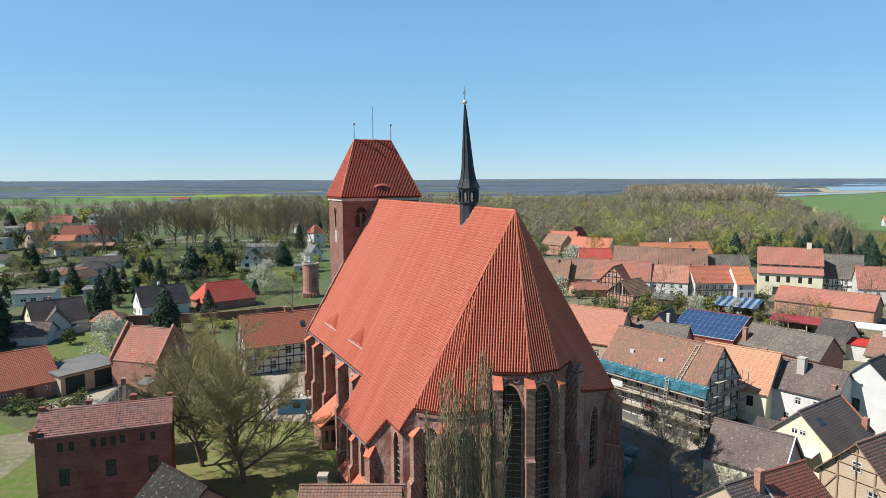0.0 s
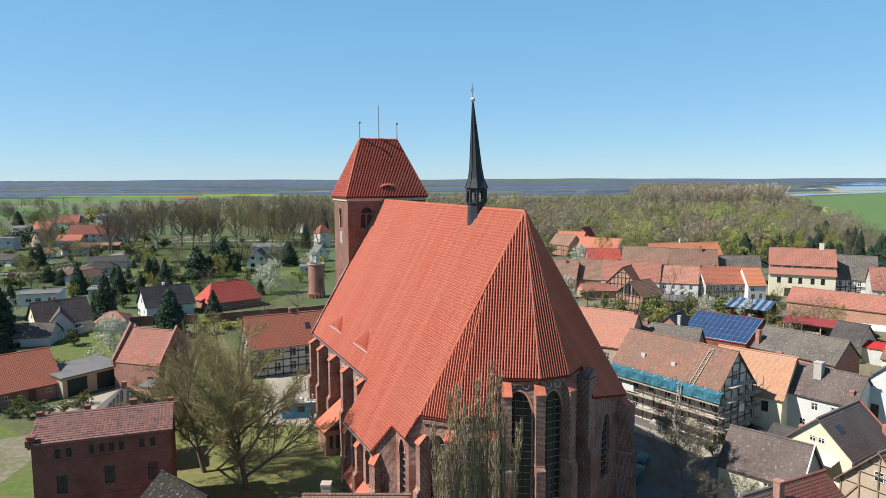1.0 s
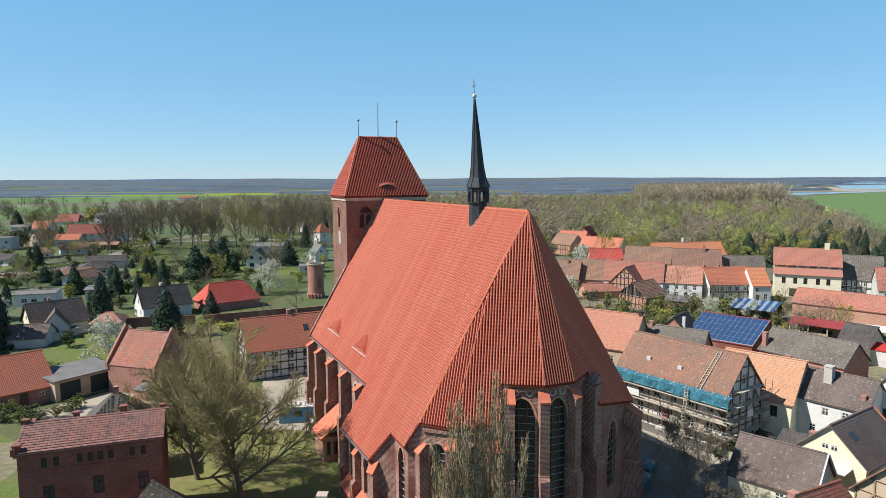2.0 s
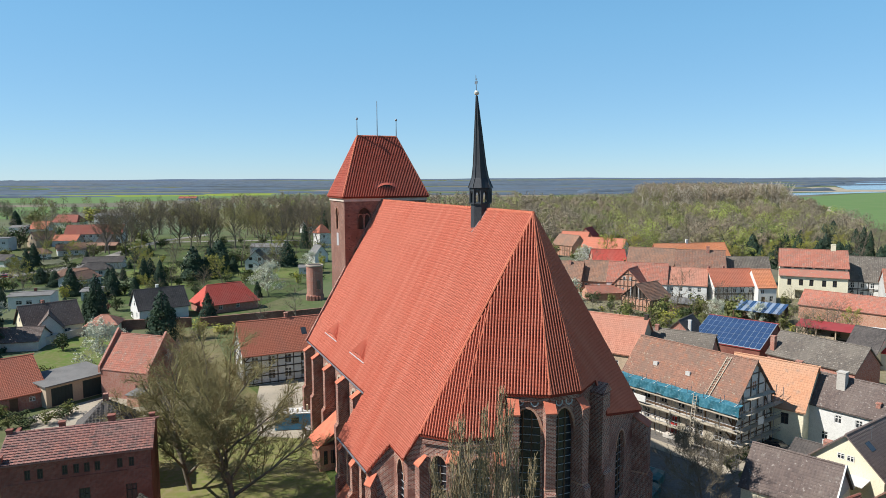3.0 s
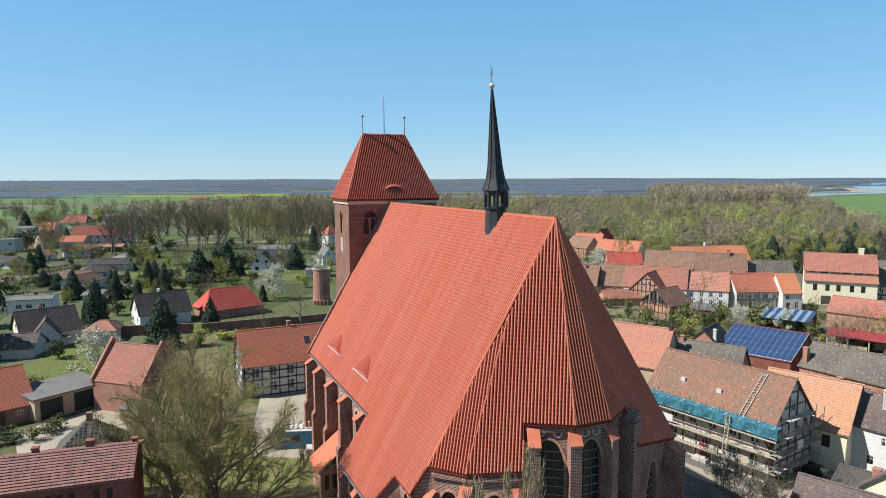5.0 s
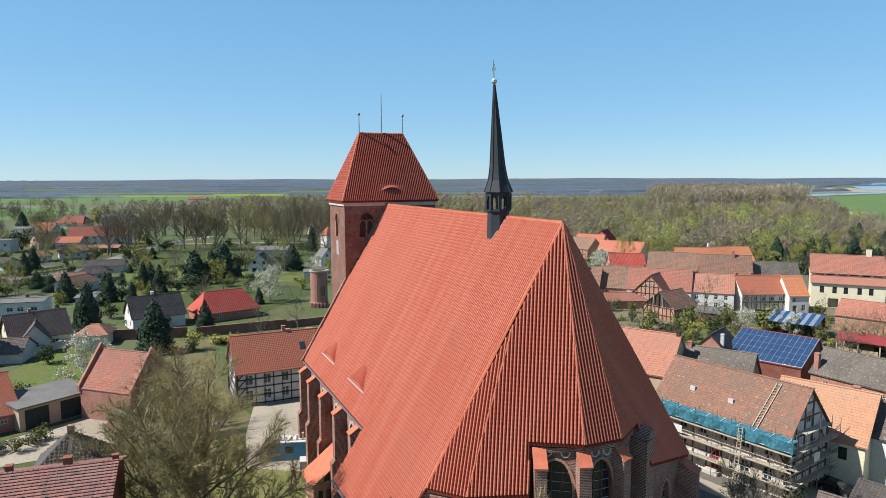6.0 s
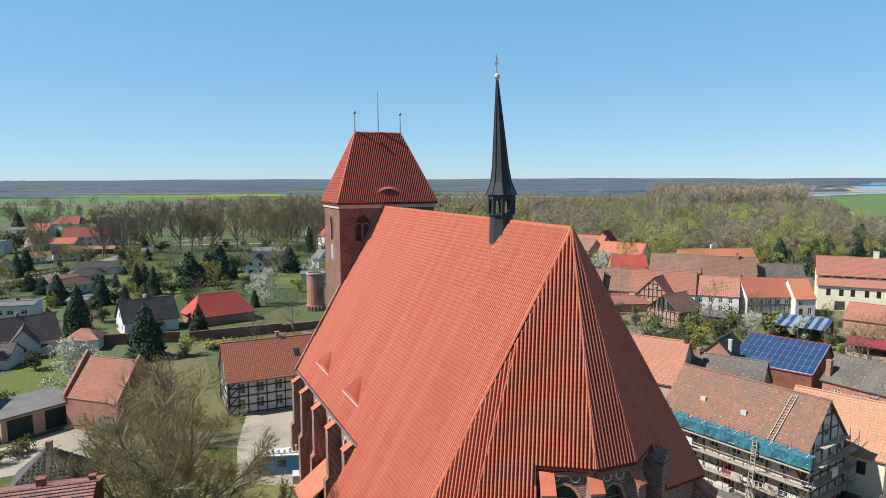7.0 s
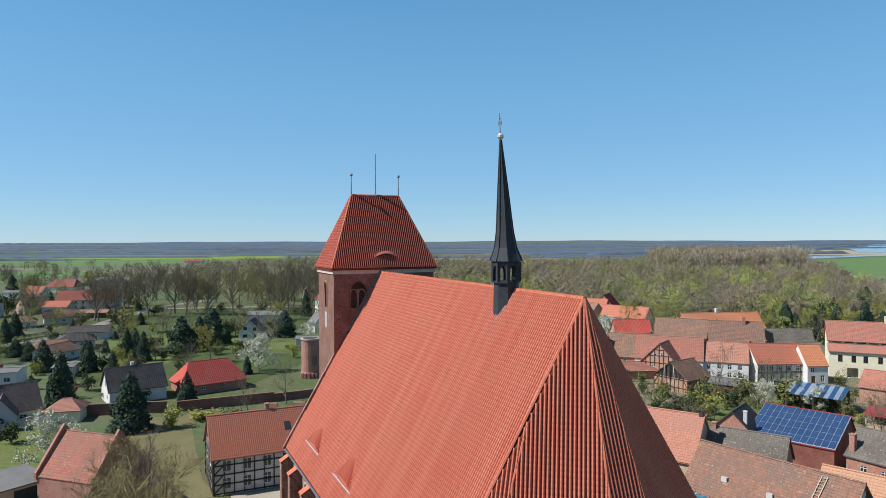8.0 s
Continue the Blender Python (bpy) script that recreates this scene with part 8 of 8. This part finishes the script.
wood("field_copses", "copses and tree lines between the fields", [(-1000, 760), (-340, 690), (-140, 1000), (0, 1000), (120, 1300), (-200, 1400), (-420, 1020), (-1000, 900)], 230, 8, 16, 7, [(M_WOOD_GREY, 5), (M_WOOD_OLIVE, 4), (M_WOOD_BROWN, 2)], 160, 0.5, 0.45, 0.05, 0.0)


def far_woods(name, label, seed, bands):
    """Distant tree belts as long lumpy banks of crowns."""
    r = np.random.RandomState(seed)
    b = Build()
    for x0, y0, x1, y1, deep, count, h in bands:
        ln = math.hypot(x1 - x0, y1 - y0)
        n = max(6, int(ln / 16))
        ux, uy = (x1 - x0) / ln, (y1 - y0) / ln
        base = len(b.v)
        for i in range(n + 1):
            t = i / n
            x, y = x0 + (x1 - x0) * t, y0 + (y1 - y0) * t + r.normal(0, 2)
            z, w = ground_height(x, y), 5.0 + deep * 0.25
            hh = h * (r.uniform(0.7, 1.05) if 0 < i < n else 0.05)
            for o, f in ((-w, -0.02), (-w * 0.75, 0.6), (-w * 0.3, 1.0), (w * 0.5, 0.9), (w, -0.02)):
                b.v.append((x - uy * o * r.uniform(0.8, 1.2), y + ux * o, z + hh * f))
        for i in range(n):
            for k in range(4):
                q = base + i * 5 + k
                b.f.append((q, q + 5, q + 6, q + 1))
    me = mesh_of(name, b.v, b.f, M_FAR_HAZE)
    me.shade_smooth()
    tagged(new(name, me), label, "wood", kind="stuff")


rb = random.Random(12)
BELTS = []
for i in range(120):
    d = 1450 + 2500 * (i / 120) ** 0.85
    a = rb.uniform(52, 132)
    ln = rb.uniform(150, 700) * (0.5 + d / 3000)
    tall, deep = rb.uniform(2.5, 6.5), rb.uniform(4, 18)
    if a < 74 and d < 2900:
        continue
    x, y = d * math.cos(radians(a)), d * math.sin(radians(a))
    BELTS.append((x - ln / 2, y, x + ln / 2, y + rb.uniform(-40, 40), deep, int(ln / 5), tall))
BELTS += [(-3600, 2700, 700, 2950, 60, 600, 8), (-3600, 3300, 3600, 3400, 90, 1500, 9), (-3100, 3750, 3100, 3800, 90, 2200, 10)]
BELTS += [(430, 1290, 640, 1480, 30, 130, 9), (700, 1680, 950, 1760, 30, 120, 9), (1150, 2350, 1600, 2900, 60, 200, 8), (250, 1500, 640, 1700, 60, 260, 11), (900, 1420, 1000, 1440, 12, 22, 7)]
far_woods("far_woods", "distant belts of bare woodland over the plain, tinted haze blue", 9, BELTS)


# wooded rise along the horizon, beyond everything that shifts; it glows in haze blue
M_RISE_GLOW = bpy.data.materials.new("glowing_blue_distance")
M_RISE_GLOW.use_nodes = True
rn = M_RISE_GLOW.node_tree
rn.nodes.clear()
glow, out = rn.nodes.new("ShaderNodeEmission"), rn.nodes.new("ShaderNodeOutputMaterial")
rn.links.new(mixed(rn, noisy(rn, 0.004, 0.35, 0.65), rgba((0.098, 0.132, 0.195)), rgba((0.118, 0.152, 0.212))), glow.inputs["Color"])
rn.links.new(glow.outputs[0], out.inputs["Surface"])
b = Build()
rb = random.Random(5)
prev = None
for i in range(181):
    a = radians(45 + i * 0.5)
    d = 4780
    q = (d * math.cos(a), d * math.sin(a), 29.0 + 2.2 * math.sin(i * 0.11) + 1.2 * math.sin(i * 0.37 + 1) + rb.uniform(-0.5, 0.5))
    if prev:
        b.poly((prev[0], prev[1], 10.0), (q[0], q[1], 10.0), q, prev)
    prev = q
solid("backdrop", b, M_RISE_GLOW, "backdrop of a wooded rise along the horizon, glowing haze blue", "backdrop", kind="structure")


# ---- parked cars ----
M_TYRE = plain("tyre_rubber", (0.02, 0.02, 0.02), (0.03, 0.03, 0.03), None, 2, 12, 0.8)
M_CAR_BLACK = plain("black_car_paint", (0.012, 0.012, 0.014), (0.016, 0.016, 0.018), None, 2, 20, 0.2, 0.6, 0, 0.02)
M_CAR_RED = plain("red_car_paint", (0.42, 0.03, 0.03), (0.38, 0.025, 0.025), None, 2, 20, 0.25, 0.6, 0, 0.02)
M_CAR_WHITE = plain("white_car_paint", (0.70, 0.70, 0.69), (0.64, 0.64, 0.63), None, 2, 20, 0.25, 0.6, 0, 0.02)


def car(label, paint, x, y, ang):
    root = thing("car", label, "car", pose(x, y, 0.04, 0, 0, ang), "parked cars")
    b = Build()
    outline = [(-2.1, 0.35), (2.1, 0.35), (2.15, 0.65), (1.95, 0.82), (0.95, 0.95), (-1.85, 0.98), (-2.15, 0.75)]
    low = [(a, -0.86, z) for a, z in outline]
    high = [(a, 0.86, z) for a, z in outline]
    b.hexa(low[::-1], high[::-1])
    body = part("body", b, paint, root)
    b = Build()
    b.hexa([(-1.8, -0.8, 0.95), (1.0, -0.8, 0.93), (1.0, 0.8, 0.93), (-1.8, 0.8, 0.95)], [(-1.35, -0.62, 1.42), (0.2, -0.62, 1.44), (0.2, 0.62, 1.44), (-1.35, 0.62, 1.42)])
    part("glasshouse", b, M_GLASS, body)
    b = Build()
    b.slab([(-1.4, -0.64, 1.48), (0.25, -0.64, 1.48), (0.25, 0.64, 1.48), (-1.4, 0.64, 1.48)], 0.05)
    part("roof", b, paint, body)
    for sx in (-1.3, 1.35):
        for sy in (-1, 1):
            b = Build()
            b.tube((sx, sy * 0.70, 0.31), (sx, sy * 0.90, 0.31), 0.31, 0.31, 12)
            w = part("wheel", b, M_TYRE, root)
            b = Build()
            b.tube((sx, sy * 0.89, 0.31), (sx, sy * 0.915, 0.31), 0.19, 0.19, 10)
            part("rim", b, M_METAL, w)
    for sy in (-0.6, 0.6):
        b = Build()
        b.box((2.06, sy - 0.17, 0.62), (2.14, sy + 0.17, 0.76))
        part("headlight", b, M_WHITE, body)
        b = Build()
        b.box((-2.17, sy - 0.17, 0.66), (-2.10, sy + 0.17, 0.82))
        part("tail_light", b, M_RED_PAINT, body)


car("black car parked by the scaffolded house", M_CAR_BLACK, 44.3, 97.1, -50)
car("red car parked on the village lane", M_CAR_RED, -173.1, 254.6, 15)
car("white car parked on the village lane", M_CAR_WHITE, -150.0, 293.0, 70)
